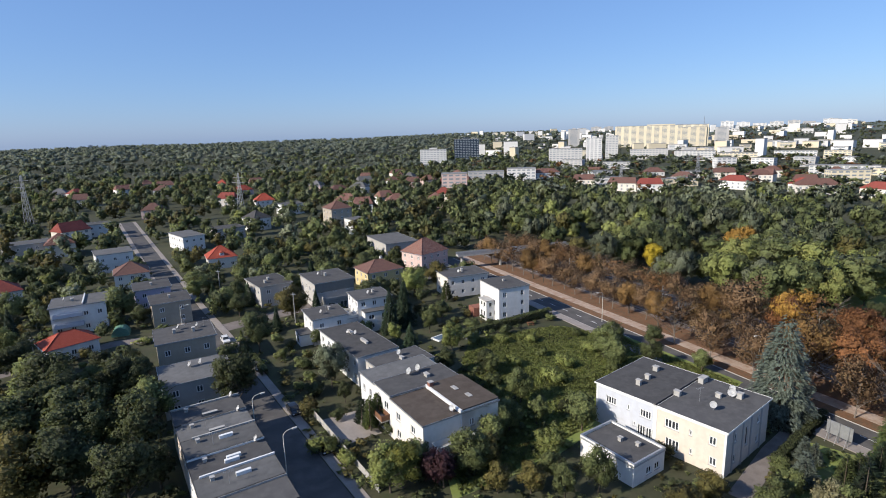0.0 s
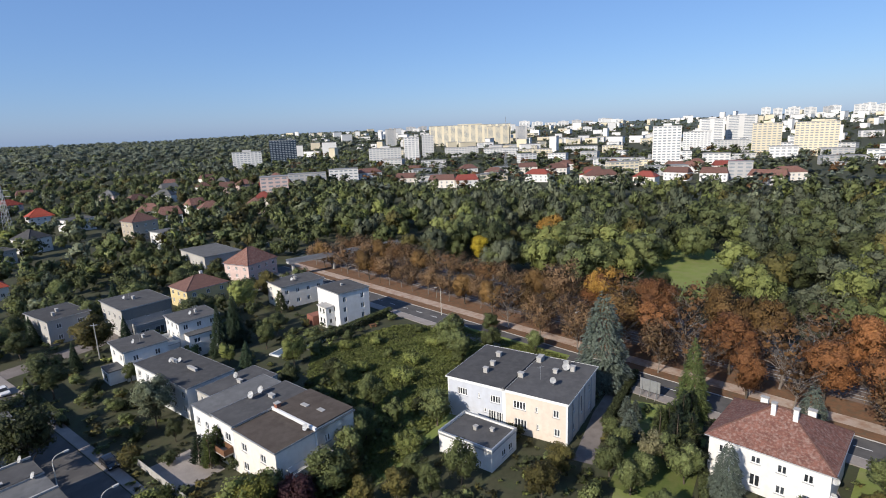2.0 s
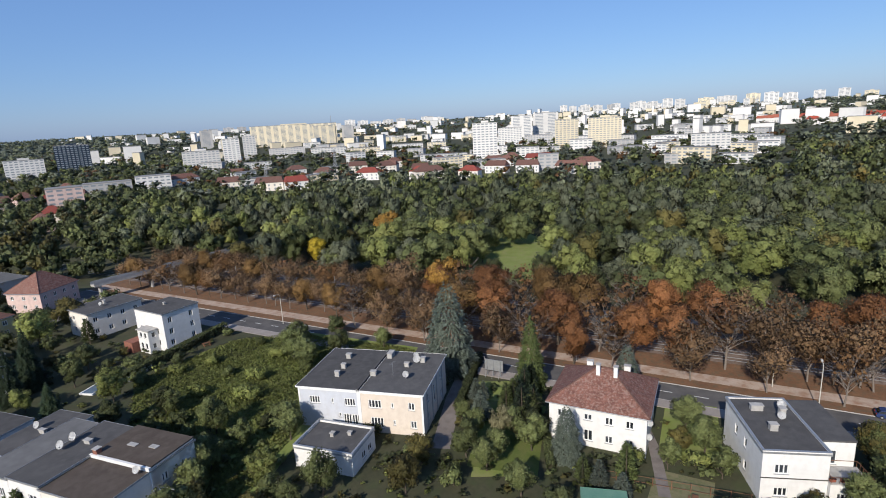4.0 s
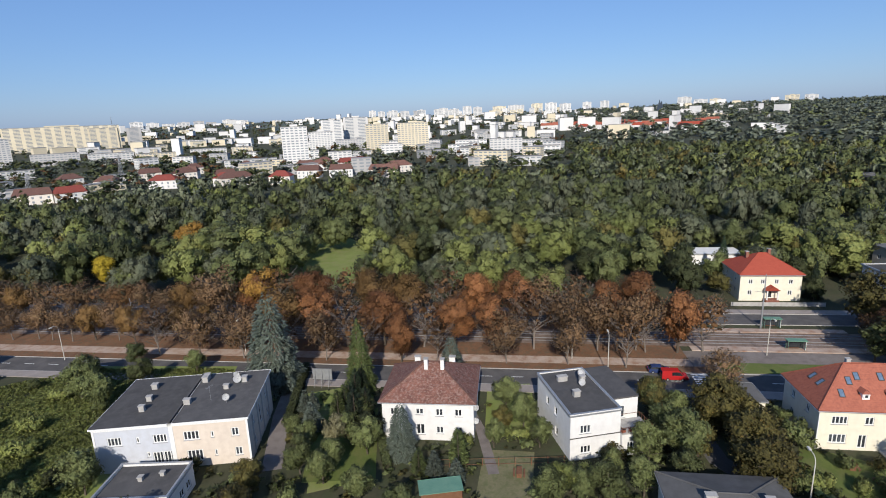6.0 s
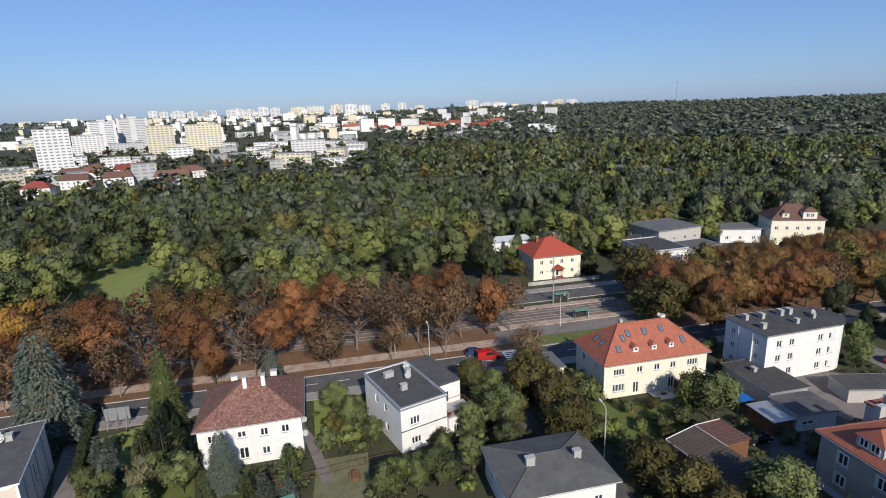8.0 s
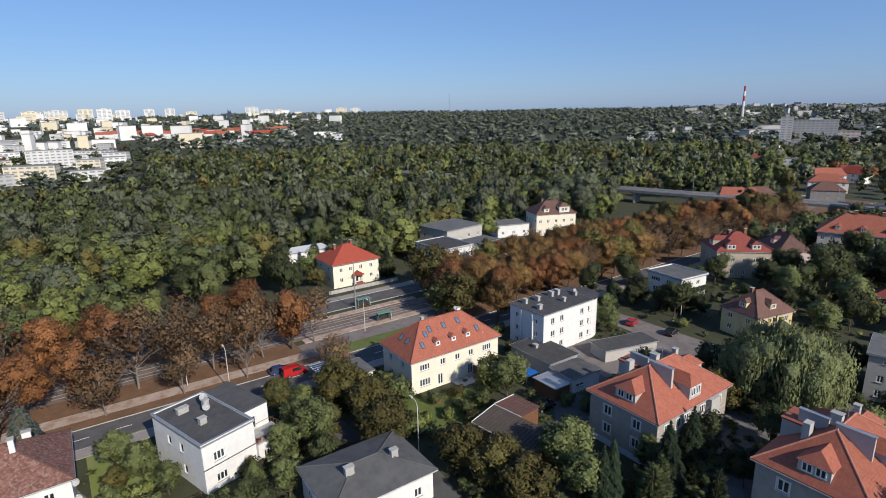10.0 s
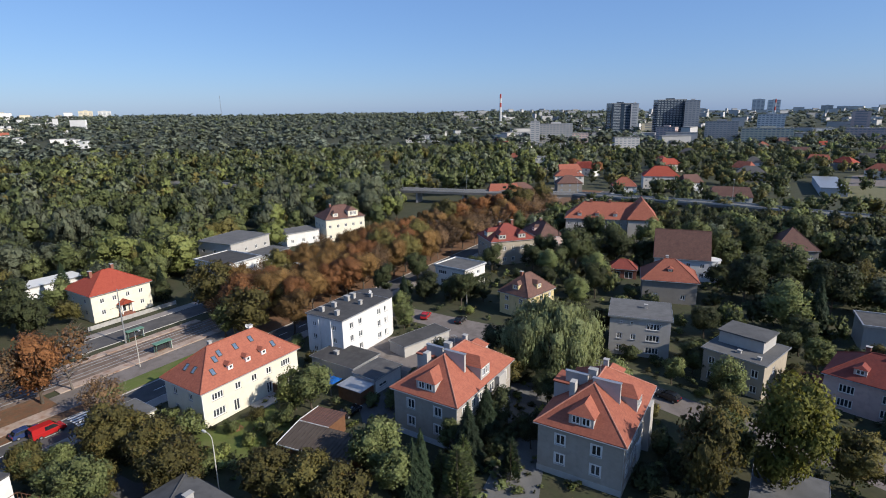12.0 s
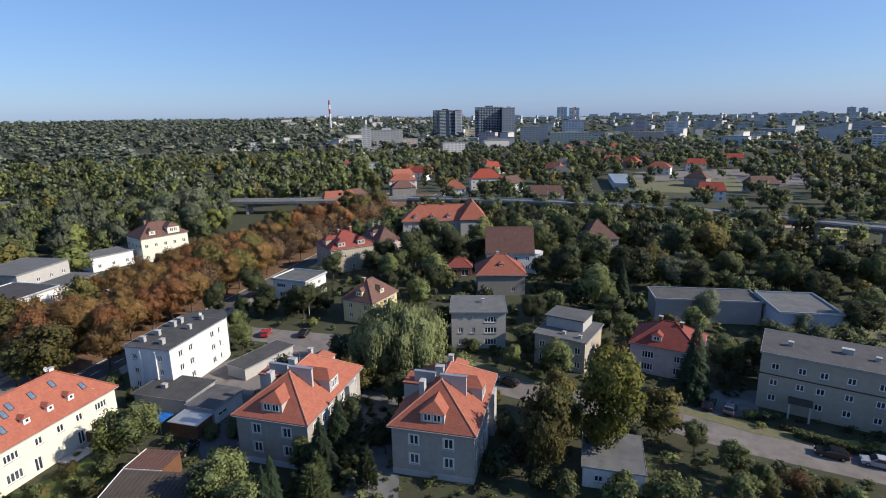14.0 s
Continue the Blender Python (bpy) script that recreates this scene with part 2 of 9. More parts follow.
SOIL = surf("ground_soil", (0.036, 0.040, 0.020), (0.078, 0.074, 0.040), 0.95, 0.12, 1.5, 0.6, stain=(0.052, 0.066, 0.026), where="Position")
KERB = surf("kerb_stone", (0.40, 0.38, 0.35), (0.52, 0.50, 0.46), 0.9, 0.6, 9, 0.2)
BARK = surf("bark", (0.07, 0.055, 0.04), (0.13, 0.105, 0.08), 0.95, 1.5, 12, 0.5)
BARK_PALE = surf("bark_pale", (0.15, 0.125, 0.105), (0.25, 0.215, 0.185), 0.95, 1.5, 12, 0.5)

LEAF_MID = leafy("leaves_mid", (0.116, 0.144, 0.050), (0.210, 0.240, 0.088), (0.290, 0.282, 0.114))
LEAF_DARK = leafy("leaves_dark", (0.050, 0.063, 0.024), (0.102, 0.119, 0.046), (0.156, 0.152, 0.060))
LEAF_LIGHT = leafy("leaves_light", (0.180, 0.218, 0.057), (0.298, 0.325, 0.100), (0.370, 0.322, 0.092))
LEAF_OLIVE = leafy("leaves_olive", (0.094, 0.086, 0.024), (0.180, 0.155, 0.046), (0.264, 0.155, 0.036))
LEAF_GREYGREEN = leafy("leaves_grey_green", (0.120, 0.145, 0.084), (0.220, 0.242, 0.148), (0.290, 0.296, 0.192))
LEAF_RUST = leafy("leaves_rust", (0.190, 0.082, 0.033), (0.340, 0.152, 0.057), (0.31, 0.180, 0.064))
LEAF_RUSTDARK = leafy("leaves_rust_dark", (0.120, 0.066, 0.030), (0.235, 0.122, 0.048), (0.20, 0.150, 0.055))
LEAF_YGREEN = leafy("leaves_yellow_green", (0.15, 0.165, 0.03), (0.27, 0.265, 0.05), (0.35, 0.30, 0.05))
LEAF_GOLD = leafy("leaves_gold", (0.150, 0.087, 0.030), (0.290, 0.170, 0.058), (0.245, 0.195, 0.066))
LEAF_BROWN = leafy("leaves_brown", (0.156, 0.094, 0.048), (0.281, 0.174, 0.089), (0.237, 0.186, 0.078))
LEAF_YELLOW = leafy("leaves_yellow", (0.36, 0.27, 0.02), (0.55, 0.42, 0.04), (0.30, 0.30, 0.05))
LEAF_ORANGE = leafy("leaves_orange", (0.26, 0.145, 0.032), (0.38, 0.22, 0.045), (0.22, 0.18, 0.05))
LEAF_PURPLE = leafy("leaves_purple", (0.035, 0.014, 0.018), (0.075, 0.03, 0.032))
NEEDLE = leafy("needles_dark", (0.020, 0.038, 0.018), (0.045, 0.070, 0.032), None, 0.1)
NEEDLE_BLUE = leafy("needles_blue", (0.075, 0.095, 0.072), (0.145, 0.172, 0.135), None, 0.1)
NEEDLE_LIGHT = leafy("needles_light", (0.085, 0.115, 0.032), (0.145, 0.180, 0.058), None, 0.1)
LEAF_CREAM = leafy("leaves_cream", (0.18, 0.17, 0.08), (0.33, 0.30, 0.17), None)

CAR_PAINTS = {n: surf("car_paint_" + n, c, c, 0.25, 1, 8, 0.0, spec=0.6) for n, c in (("black", (.012, .012, .014)), ("white", (.75, .75, .74)), ("red", (.42, .02, .02)), ("silver", (.42, .43, .45)), ("blue", (.03, .05, .14)), ("grey", (.09, .095, .10)))}
RUBBER = surf("rubber", (.015, .015, .015), (.03, .03, .03), .9, 2, 20, .1)
LENS = surf("lamp_lens", (.6, .6, .58), (.75, .75, .72), .1, 1, 5, 0, spec=.7)
CANVAS_BLUE = surf("canvas_blue", (.02, .16, .55), (.03, .22, .65), .7, 1, 8, .1)
SHEET_GREEN = surf("sheet_green", (.10, .22, .16), (.15, .28, .20), .6, 1, 8, .1)
PANEL_BLOCK = surf("block_white", (.62, .61, .59), (.74, .73, .70), .85, .05, 1.0, 0, vary=.12)
PANEL_CREAM = surf("block_cream", (.66, .58, .42), (.76, .68, .50), .85, .05, 1.0, 0, vary=.08)
PANEL_GREY = surf("block_grey", (.42, .41, .40), (.54, .53, .51), .85, .05, 1.0, 0, vary=.15)
ROOF_PALE = surf("pale_roof", (.20, .20, .20), (.30, .30, .295), .9, .05, 1.0, 0, vary=.25)
BLOCK_GLASS = surf("block_glass", (.20, .23, .26), (.28, .31, .34), .3, .2, 2, 0, spec=.4)
OFFICE_GLASS = surf("office_glass", (.02, .035, .06), (.04, .06, .09), .08, .1, 1, 0, spec=.7)
# the hills' greyed colour holds the haze of the horizon
HILL = surf("hazy_hills", (.085, .11, .095), (.15, .175, .15), 1.0, .012, .06, 0, where="Position", spec=0, stain=(.20, .21, .20))
CHIMNEY_RED = surf("chimney_red", (.40, .06, .04), (.48, .08, .06), .8, .1, 2, 0)
# far foliage: distance haze is mixed into these pale grey-green tones
LEAF_HAZY = leafy("leaves_hazy", (0.115, 0.140, 0.100), (0.190, 0.218, 0.160), (0.235, 0.25, 0.19), vary=.18)
MEADOW = surf("meadow_grass", (0.15, 0.19, 0.045), (0.22, 0.26, 0.07), 0.95, 0.1, 3, 0.4, stain=(0.24, 0.23, 0.10), where="Position")
PLOT_SOIL = surf("plot_soil", (0.13, 0.125, 0.062), (0.20, 0.18, 0.10), 0.95, 0.4, 3, 0.4, stain=(0.10, 0.12, 0.045), where="Position")
LEAF_WILLOW = leafy("leaves_willow", (0.21, 0.25, 0.10), (0.35, 0.39, 0.17), (0.43, 0.45, 0.22))
CONCRETE_DARK = surf("concrete_dark", (0.13, 0.13, 0.125), (0.20, 0.195, 0.185), 0.95, 0.1, 4, 0.2, stain=(0.11, 0.11, 0.105), where="Position")

# ---- tools for building ----
def mesh_of(name, bm, material, smooth=False):
    me = bpy.data.meshes.new(name)
    bm.normal_update()
    bm.to_mesh(me)
    bm.free()
    for mt in (material if isinstance(material, (list, tuple)) else [material]):
        me.materials.append(mt)
    if smooth:
        me.polygons.foreach_set("use_smooth", [True] * len(me.polygons))
    return me


def part(name, bm, material, parent, label="", at=None, smooth=False):
    """Links a bmesh, or a ready mesh, as one object under a thing or under a part."""
    me = bm if isinstance(bm, bpy.types.Mesh) else mesh_of(name, bm, material, smooth)
    ob = new(name, me)
    ob.parent = parent
    if at is not None:
        ob.matrix_basis = at
    if label:
        tagged(ob, label)
    return ob


def thing(name, at, label, category, group="", kind=""):
    ob = new(name)
    ob.empty_display_size = 0.3
    ob.matrix_basis = at
    return tagged(ob, label, category, group, kind)


def quads_mesh(name, verts, per, material, toward=None, tone=None):
    """A mesh of loose polygons with `per` corners each, straight from an array of corners; toward: how each face, or corner, catches the light; tone: each face's place between the leaf colours."""
    n = len(verts) // per
    me = bpy.data.meshes.new(name)
    me.vertices.add(len(verts))
    me.vertices.foreach_set("co", np.asarray(verts, np.float32).ravel())
    me.loops.add(n * per)
    me.loops.foreach_set("vertex_index", np.arange(n * per, dtype=np.int32))
    me.polygons.add(n)
    me.polygons.foreach_set("loop_start", np.arange(0, n * per, per, dtype=np.int32))
    me.polygons.foreach_set("loop_total", np.full(n, per, np.int32))
    me.materials.append(material)
    me.update(calc_edges=True)
    if toward is None:
        v = np.asarray(verts, float).reshape(n, per, 3)
        toward = np.cross(v[:, 1] - v[:, 0], v[:, 2] - v[:, 0])
        toward /= np.maximum(np.linalg.norm(toward, axis=1, keepdims=True), 1e-9)
        toward = toward * np.where(toward[:, 2:] < 0, -1, 1) + np.array([0, 0, .35])
    if len(toward) == n:
        toward = np.repeat(toward, per, 0)
    if tone is None:
        tone = np.random.default_rng(n).uniform(0, 1, n)
    me.attributes.new("toward", "FLOAT_VECTOR", "POINT").data.foreach_set("vector", np.asarray(toward, np.float32).ravel())
    me.attributes.new("tone", "FLOAT", "FACE").data.foreach_set("value", np.asarray(tone, np.float32).ravel())
    return me


def box(bm, x0, y0, z0, x1, y1, z1, bevel=0.0):
    vs = [bm.verts.new(p) for p in ((x0, y0, z0), (x1, y0, z0), (x1, y1, z0), (x0, y1, z0), (x0, y0, z1), (x1, y0, z1), (x1, y1, z1), (x0, y1, z1))]
    fs = [bm.faces.new([vs[i] for i in f]) for f in ((3, 2, 1, 0), (4, 5, 6, 7), (0, 1, 5, 4), (1, 2, 6, 5), (2, 3, 7, 6), (3, 0, 4, 7))]
    if bevel:
        bmesh.ops.bevel(bm, geom=list({e for f in fs for e in f.edges}), offset=bevel, segments=1, affect="EDGES")
    return bm


def ring(x0, y0, x1, y1, t, z0, z1):
    """A rectangular rim, t thick."""
    bm = bmesh.new()
    loops = []
    for k, z in ((0, z0), (0, z1), (t, z1), (t, z0)):
        loops.append([bm.verts.new(p) for p in ((x0 + k, y0 + k, z), (x1 - k, y0 + k, z), (x1 - k, y1 - k, z), (x0 + k, y1 - k, z))])
    for i in range(4):
        a, b = loops[i], loops[(i + 1) % 4]
        for k in range(4):
            bm.faces.new((a[k], a[(k + 1) % 4], b[(k + 1) % 4], b[k]))
    return bm


def boxes(*rows, bevel=0.0):
    bm = bmesh.new()
    for r in rows:
        box(bm, *r, bevel=bevel)
    return bm


def tube(bm, p, q, r0, r1, n=6):
    p, q = Vector(p), Vector(q)
    w = (q - p).normalized()
    a = w.orthogonal().normalized()
    b = w.cross(a)
    lo = [bm.verts.new(p + r0 * (math.cos(k * math.tau / n) * a + math.sin(k * math.tau / n) * b)) for k in range(n)]
    hi = [bm.verts.new(q + r1 * (math.cos(k * math.tau / n) * a + math.sin(k * math.tau / n) * b)) for k in range(n)]
    for k in range(n):
        bm.faces.new((lo[k], lo[(k + 1) % n], hi[(k + 1) % n], hi[k]))
    bm.faces.new(hi)
    bm.faces.new(lo[::-1])
    return bm


def slab(name, pts, z0, z1, material, parent=None, label="", category="", kind="structure"):
    """A flat piece of ground cover with the outline pts."""
    bm = bmesh.new()
    lo = [bm.verts.new((x, y, z0)) for x, y in pts]
    hi = [bm.verts.new((x, y, z1)) for x, y in pts]
    bm.faces.new(hi)
    for k in range(len(pts)):
        bm.faces.new((lo[k], lo[(k + 1) % len(pts)], hi[(k + 1) % len(pts)], hi[k]))
    bmesh.ops.recalc_face_normals(bm, faces=bm.faces)
    ob = new(name, mesh_of(name, bm, material))
    if parent:
        ob.parent = parent
    return tagged(ob, label, category, "", kind) if label else ob


RA = radians(-58)
RU, RN = Vector((math.cos(RA), math.sin(RA))), Vector((-math.sin(RA), math.cos(RA)))


def rd(u, s):
    """A point by its way along the avenue (u) and across it (s)."""
    p = RU * u + RN * s
    return (p.x, p.y)


def strip(name, u0, u1, s0, s1, z0, z1, material, label, category):
    return slab(name, [rd(u0, s0), rd(u1, s0), rd(u1, s1), rd(u0, s1)], z0, z1, material, None, label, category)


def ribbon(name, line, width, z1, material, label, category, z0=-0.3):
    """A road along a line of points."""
    left, right = [], []
    for k, p in enumerate(line):
        a, b = Vector(line[max(k - 1, 0)]), Vector(line[min(k + 1, len(line) - 1)])
        t = (b - a).normalized()
        n = Vector((-t.y, t.x)) * width / 2
        left.append(tuple(Vector(p) + n))
        right.append(tuple(Vector(p) - n))
    bm = bmesh.new()
    rows = [[bm.verts.new((x, y, z)) for x, y in side] for side, z in ((left, z0), (left, z1), (right, z1), (right, z0))]
    for a, b in zip(rows, rows[1:]):
        for k in range(len(line) - 1):
            bm.faces.new((a[k], a[k + 1], b[k + 1], b[k]))
    bmesh.ops.recalc_face_normals(bm, faces=bm.faces)
    return tagged(new(name, mesh_of(name, bm, material)), label, category, "", "structure")


# ---- houses ----
FOOT = []      # footprints: corner, direction, width, depth


def wall_mesh(w, d, h, holes, z0=-0.3, inset=0.16):
    """Four walls round a w x d plan, with openings that go in; holes: side -> list of (x0, z0, x1, z1)."""
    bm = bmesh.new()
    sides = {"a": ((0, 0), (1, 0), (0, 1), w), "b": ((0, d), (0, -1), (1, 0), d), "c": ((w, 0), (0, 1), (-1, 0), d), "e": ((w, d), (-1, 0), (0, -1), w)}
    for key, (o, u, inn, length) in sides.items():
        hs = holes.get(key, [])
        xs = sorted({0.0, length, *[v for q in hs for v in (q[0], q[2])]})
        zs = sorted({z0, h, *[v for q in hs for v in (q[1], q[3])]})

        def at(x, z, dep=0.0):
            return bm.verts.new((o[0] + u[0] * x + inn[0] * dep, o[1] + u[1] * x + inn[1] * dep, z))
        for xa, xb in zip(xs, xs[1:]):
            for za, zb in zip(zs, zs[1:]):
                xm, zm = (xa + xb) / 2, (za + zb) / 2
                if not any(q[0] < xm < q[2] and q[1] < zm < q[3] for q in hs):
                    bm.faces.new((at(xa, za), at(xb, za), at(xb, zb), at(xa, zb)))
        for xa, za, xb, zb in hs:
            for (x1, z1), (x2, z2) in (((xa, za), (xb, za)), ((xb, za), (xb, zb)), ((xb, zb), (xa, zb)), ((xa, zb), (xa, za))):
                bm.faces.new((at(x1, z1), at(x2, z2), at(x2, z2, inset), at(x1, z1, inset)))
    bmesh.ops.remove_doubles(bm, verts=bm.verts, dist=0.0005)
    return bm


WIN = {}


def window_meshes(w, h, n, dark=False):
    key = (round(w, 2), round(h, 2), n, dark)
    if key not in WIN:
        f = 0.14
        xs = [0.0, f]
        for k in range(1, n):
            xs += [w * k / n - 0.075, w * k / n + 0.075]
        xs += [w - f, w]
        zs = [0.0, f, h - f, h]
        bm = bmesh.new()
        grid = [[[bm.verts.new((x, y, z)) for z in zs] for x in xs] for y in (.07, .15)]
        for i in range(len(xs) - 1):
            for j in range(3):
                if i % 2 == 0 or j != 1:
                    for y, order in ((0, 1), (1, -1)):
                        g = grid[y]
                        bm.faces.new((g[i][j], g[i + 1][j], g[i + 1][j + 1], g[i][j + 1])[::order])
        for e in [e for e in bm.edges if len(e.link_faces) == 1 and e.verts[0].co.y < .1]:
            p, q = e.verts
            other = {tuple(round(c, 4) for c in v.co): v for row in grid[1] for v in row}
            bm.faces.new((p, q, other[tuple(round(c, 4) for c in (q.co.x, .15, q.co.z))], other[tuple(round(c, 4) for c in (p.co.x, .15, p.co.z))]))
        bmesh.ops.delete(bm, geom=[v for v in bm.verts if not v.link_faces], context="VERTS")
        bmesh.ops.recalc_face_normals(bm, faces=bm.faces)
        frame_me = mesh_of("window", bm, TRIM_DARK if dark else TRIM_WHITE)
        pane_me = mesh_of("pane", boxes((f * .6, .11, f * .6, w - f * .6, .13, h - f * .6)), GLASS)
        sill_me = mesh_of("sill", boxes((-.08, -.1, -.06, w + .08, .1, -.002)), ZINC)
        WIN[key] = (frame_me, pane_me, sill_me)
    return WIN[key]


def side_matrix(side, w, d, x, z):
    o, u, inn = {"a": ((0, 0), (1, 0), (0, 1)), "b": ((0, d), (0, -1), (1, 0)), "c": ((w, 0), (0, 1), (-1, 0)), "e": ((w, d), (-1, 0), (0, -1))}[side]
    return Matrix(((u[0], inn[0], 0, o[0] + u[0] * x), (u[1], inn[1], 0, o[1] + u[1] * x), (0, 0, 1, z), (0, 0, 0, 1)))


def roof_hip(w, d, h, over, rise, cut=1.0, fascia=0.22):
    """A hipped roof; cut: how far the hips draw in the ridge's ends (0: a gable)."""
    bm = bmesh.new()
    x0, y0, x1, y1 = -over, -over, w + over, d + over
    if w >= d:
        k = cut * (y1 - y0) / 2
        ridge = [(x0 + k, (y0 + y1) / 2), (x1 - k, (y0 + y1) / 2)]
    else:
        k = cut * (x1 - x0) / 2
        ridge = [((x0 + x1) / 2, y0 + k), ((x0 + x1) / 2, y1 - k)]
    lo = [bm.verts.new((x, y, h - fascia)) for x, y in ((x0, y0), (x1, y0), (x1, y1), (x0, y1))]
    e = [bm.verts.new((x, y, h)) for x, y in ((x0, y0), (x1, y0), (x1, y1), (x0, y1))]
    r = [bm.verts.new((x, y, h + rise)) for x, y in ridge]
    for k in range(4):
        bm.faces.new((lo[k], lo[(k + 1) % 4], e[(k + 1) % 4], e[k]))
    bm.faces.new(lo[::-1])
    if w >= d:
        for f in ((e[0], e[1], r[1], r[0]), (e[1], e[2], r[1]), (e[2], e[3], r[0], r[1]), (e[3], e[0], r[0])):
            bm.faces.new(f)
    else:
        for f in ((e[0], e[1], r[0]), (e[1], e[2], r[1], r[0]), (e[2], e[3], r[1]), (e[3], e[0], r[0], r[1])):
            bm.faces.new(f)
    return bm


def ridge_caps(w, d, h, over, rise, cut):
    """Round tiles over the ridge and the hips."""
    bm = bmesh.new()
    x0, y0, x1, y1 = -over, -over, w + over, d + over
    if w >= d:
        k = cut * (y1 - y0) / 2
        r = [(x0 + k, (y0 + y1) / 2, h + rise), (x1 - k, (y0 + y1) / 2, h + rise)]
        hips = ((0, (x0, y0)), (0, (x0, y1)), (1, (x1, y0)), (1, (x1, y1)))
    else:
        k = cut * (x1 - x0) / 2
        r = [((x0 + x1) / 2, y0 + k, h + rise), ((x0 + x1) / 2, y1 - k, h + rise)]
        hips = ((0, (x0, y0)), (0, (x1, y0)), (1, (x0, y1)), (1, (x1, y1)))
    tube(bm, r[0], r[1], .13, .13, 6)
    if cut:
        for i, p in hips:
            tube(bm, r[i], (p[0], p[1], h), .12, .12, 6)
    return bm


def chimney(parent, x, y, z, w=0.6, d=0.9, h=1.3, material=None, pots=0):
    c = part("chimney", boxes((x - w / 2, y - d / 2, z - 0.9, x + w / 2, y + d / 2, z + h), bevel=0.02), material or CONCRETE, parent)
    part("chimney_cap", boxes((x - w / 2 - .08, y - d / 2 - .08, z + h + .001, x + w / 2 + .08, y + d / 2 + .08, z + h + .1)), CONCRETE, c)
    for k in range(pots):
        part("chimney_pot", tube(bmesh.new(), (x, y + (k - (pots - 1) / 2) * .35, z + h + .1), (x, y + (k - (pots - 1) / 2) * .35, z + h + .5), .11, .09, 8), ZINC, c)
    return c


def dish_mesh(r):
    bm = bmesh.new()
    rings = []
    for k in range(5):
        a = k / 4
        rings.append([bm.verts.new((r * a * math.cos(t * math.tau / 16), r * .28 * (1 - a * a), r * a * math.sin(t * math.tau / 16))) for t in range(16)] if k else [bm.verts.new((0, r * .28, 0))])
    for t in range(16):
        bm.faces.new((rings[0][0], rings[1][t], rings[1][(t + 1) % 16]))
    for a, b in zip(rings[1:], rings[2:]):
        for t in range(16):
            bm.faces.new((a[t], b[t], b[(t + 1) % 16], a[(t + 1) % 16]))
    bmesh.ops.solidify(bm, geom=list(bm.faces), thickness=0.03)
    return bm


def dish(m, x, y, z, r=0.5, az=200, tall=0.9, label="white round satellite dish on a short steel mast"):
    """A satellite dish that stands at (x, y, z) of a house whose pose is m, turned to the bearing az."""
    p = m @ Vector((x, y, z))
    ob = thing("satellite_dish", pose(p.x, p.y, p.z, 0, 0, az + 90), label, "satellite dish", "rooftop dishes")
    part("mast", tube(bmesh.new(), (0, .1, 0), (0, .1, tall), .035, .035, 6), STEEL, ob)
    part("reflector", mesh_of("reflector", dish_mesh(r), DISH, True), None, ob, at=pose(0, -.08, tall, -28, 0, 0))
    part("feed_arm", tube(bmesh.new(), (0, 0, tall - r * .8), (0, -r * 1.1, tall + r * .15), .02, .02, 5), STEEL, ob)
    return ob


def aerial(m, x, y, z, tall=2.5):
    p = m @ Vector((x, y, z))
    ob = thing("roof_aerial", pose(p.x, p.y, p.z, 0, 0, 30), "thin metal television aerial on a roof", "aerial", "roof aerials")
    part("mast", tube(bmesh.new(), (0, 0, 0), (0, 0, tall), .03, .025, 5), STEEL, ob)
    bm = bmesh.new()
    tube(bm, (-.7, 0, tall - .2), (.7, 0, tall - .2), .015, .015, 4)
    for k in range(6):
        tube(bm, (-.6 + k * .24, -.3, tall - .2), (-.6 + k * .24, .3, tall - .2), .012, .012, 4)
    part("antenna", bm, STEEL, ob)


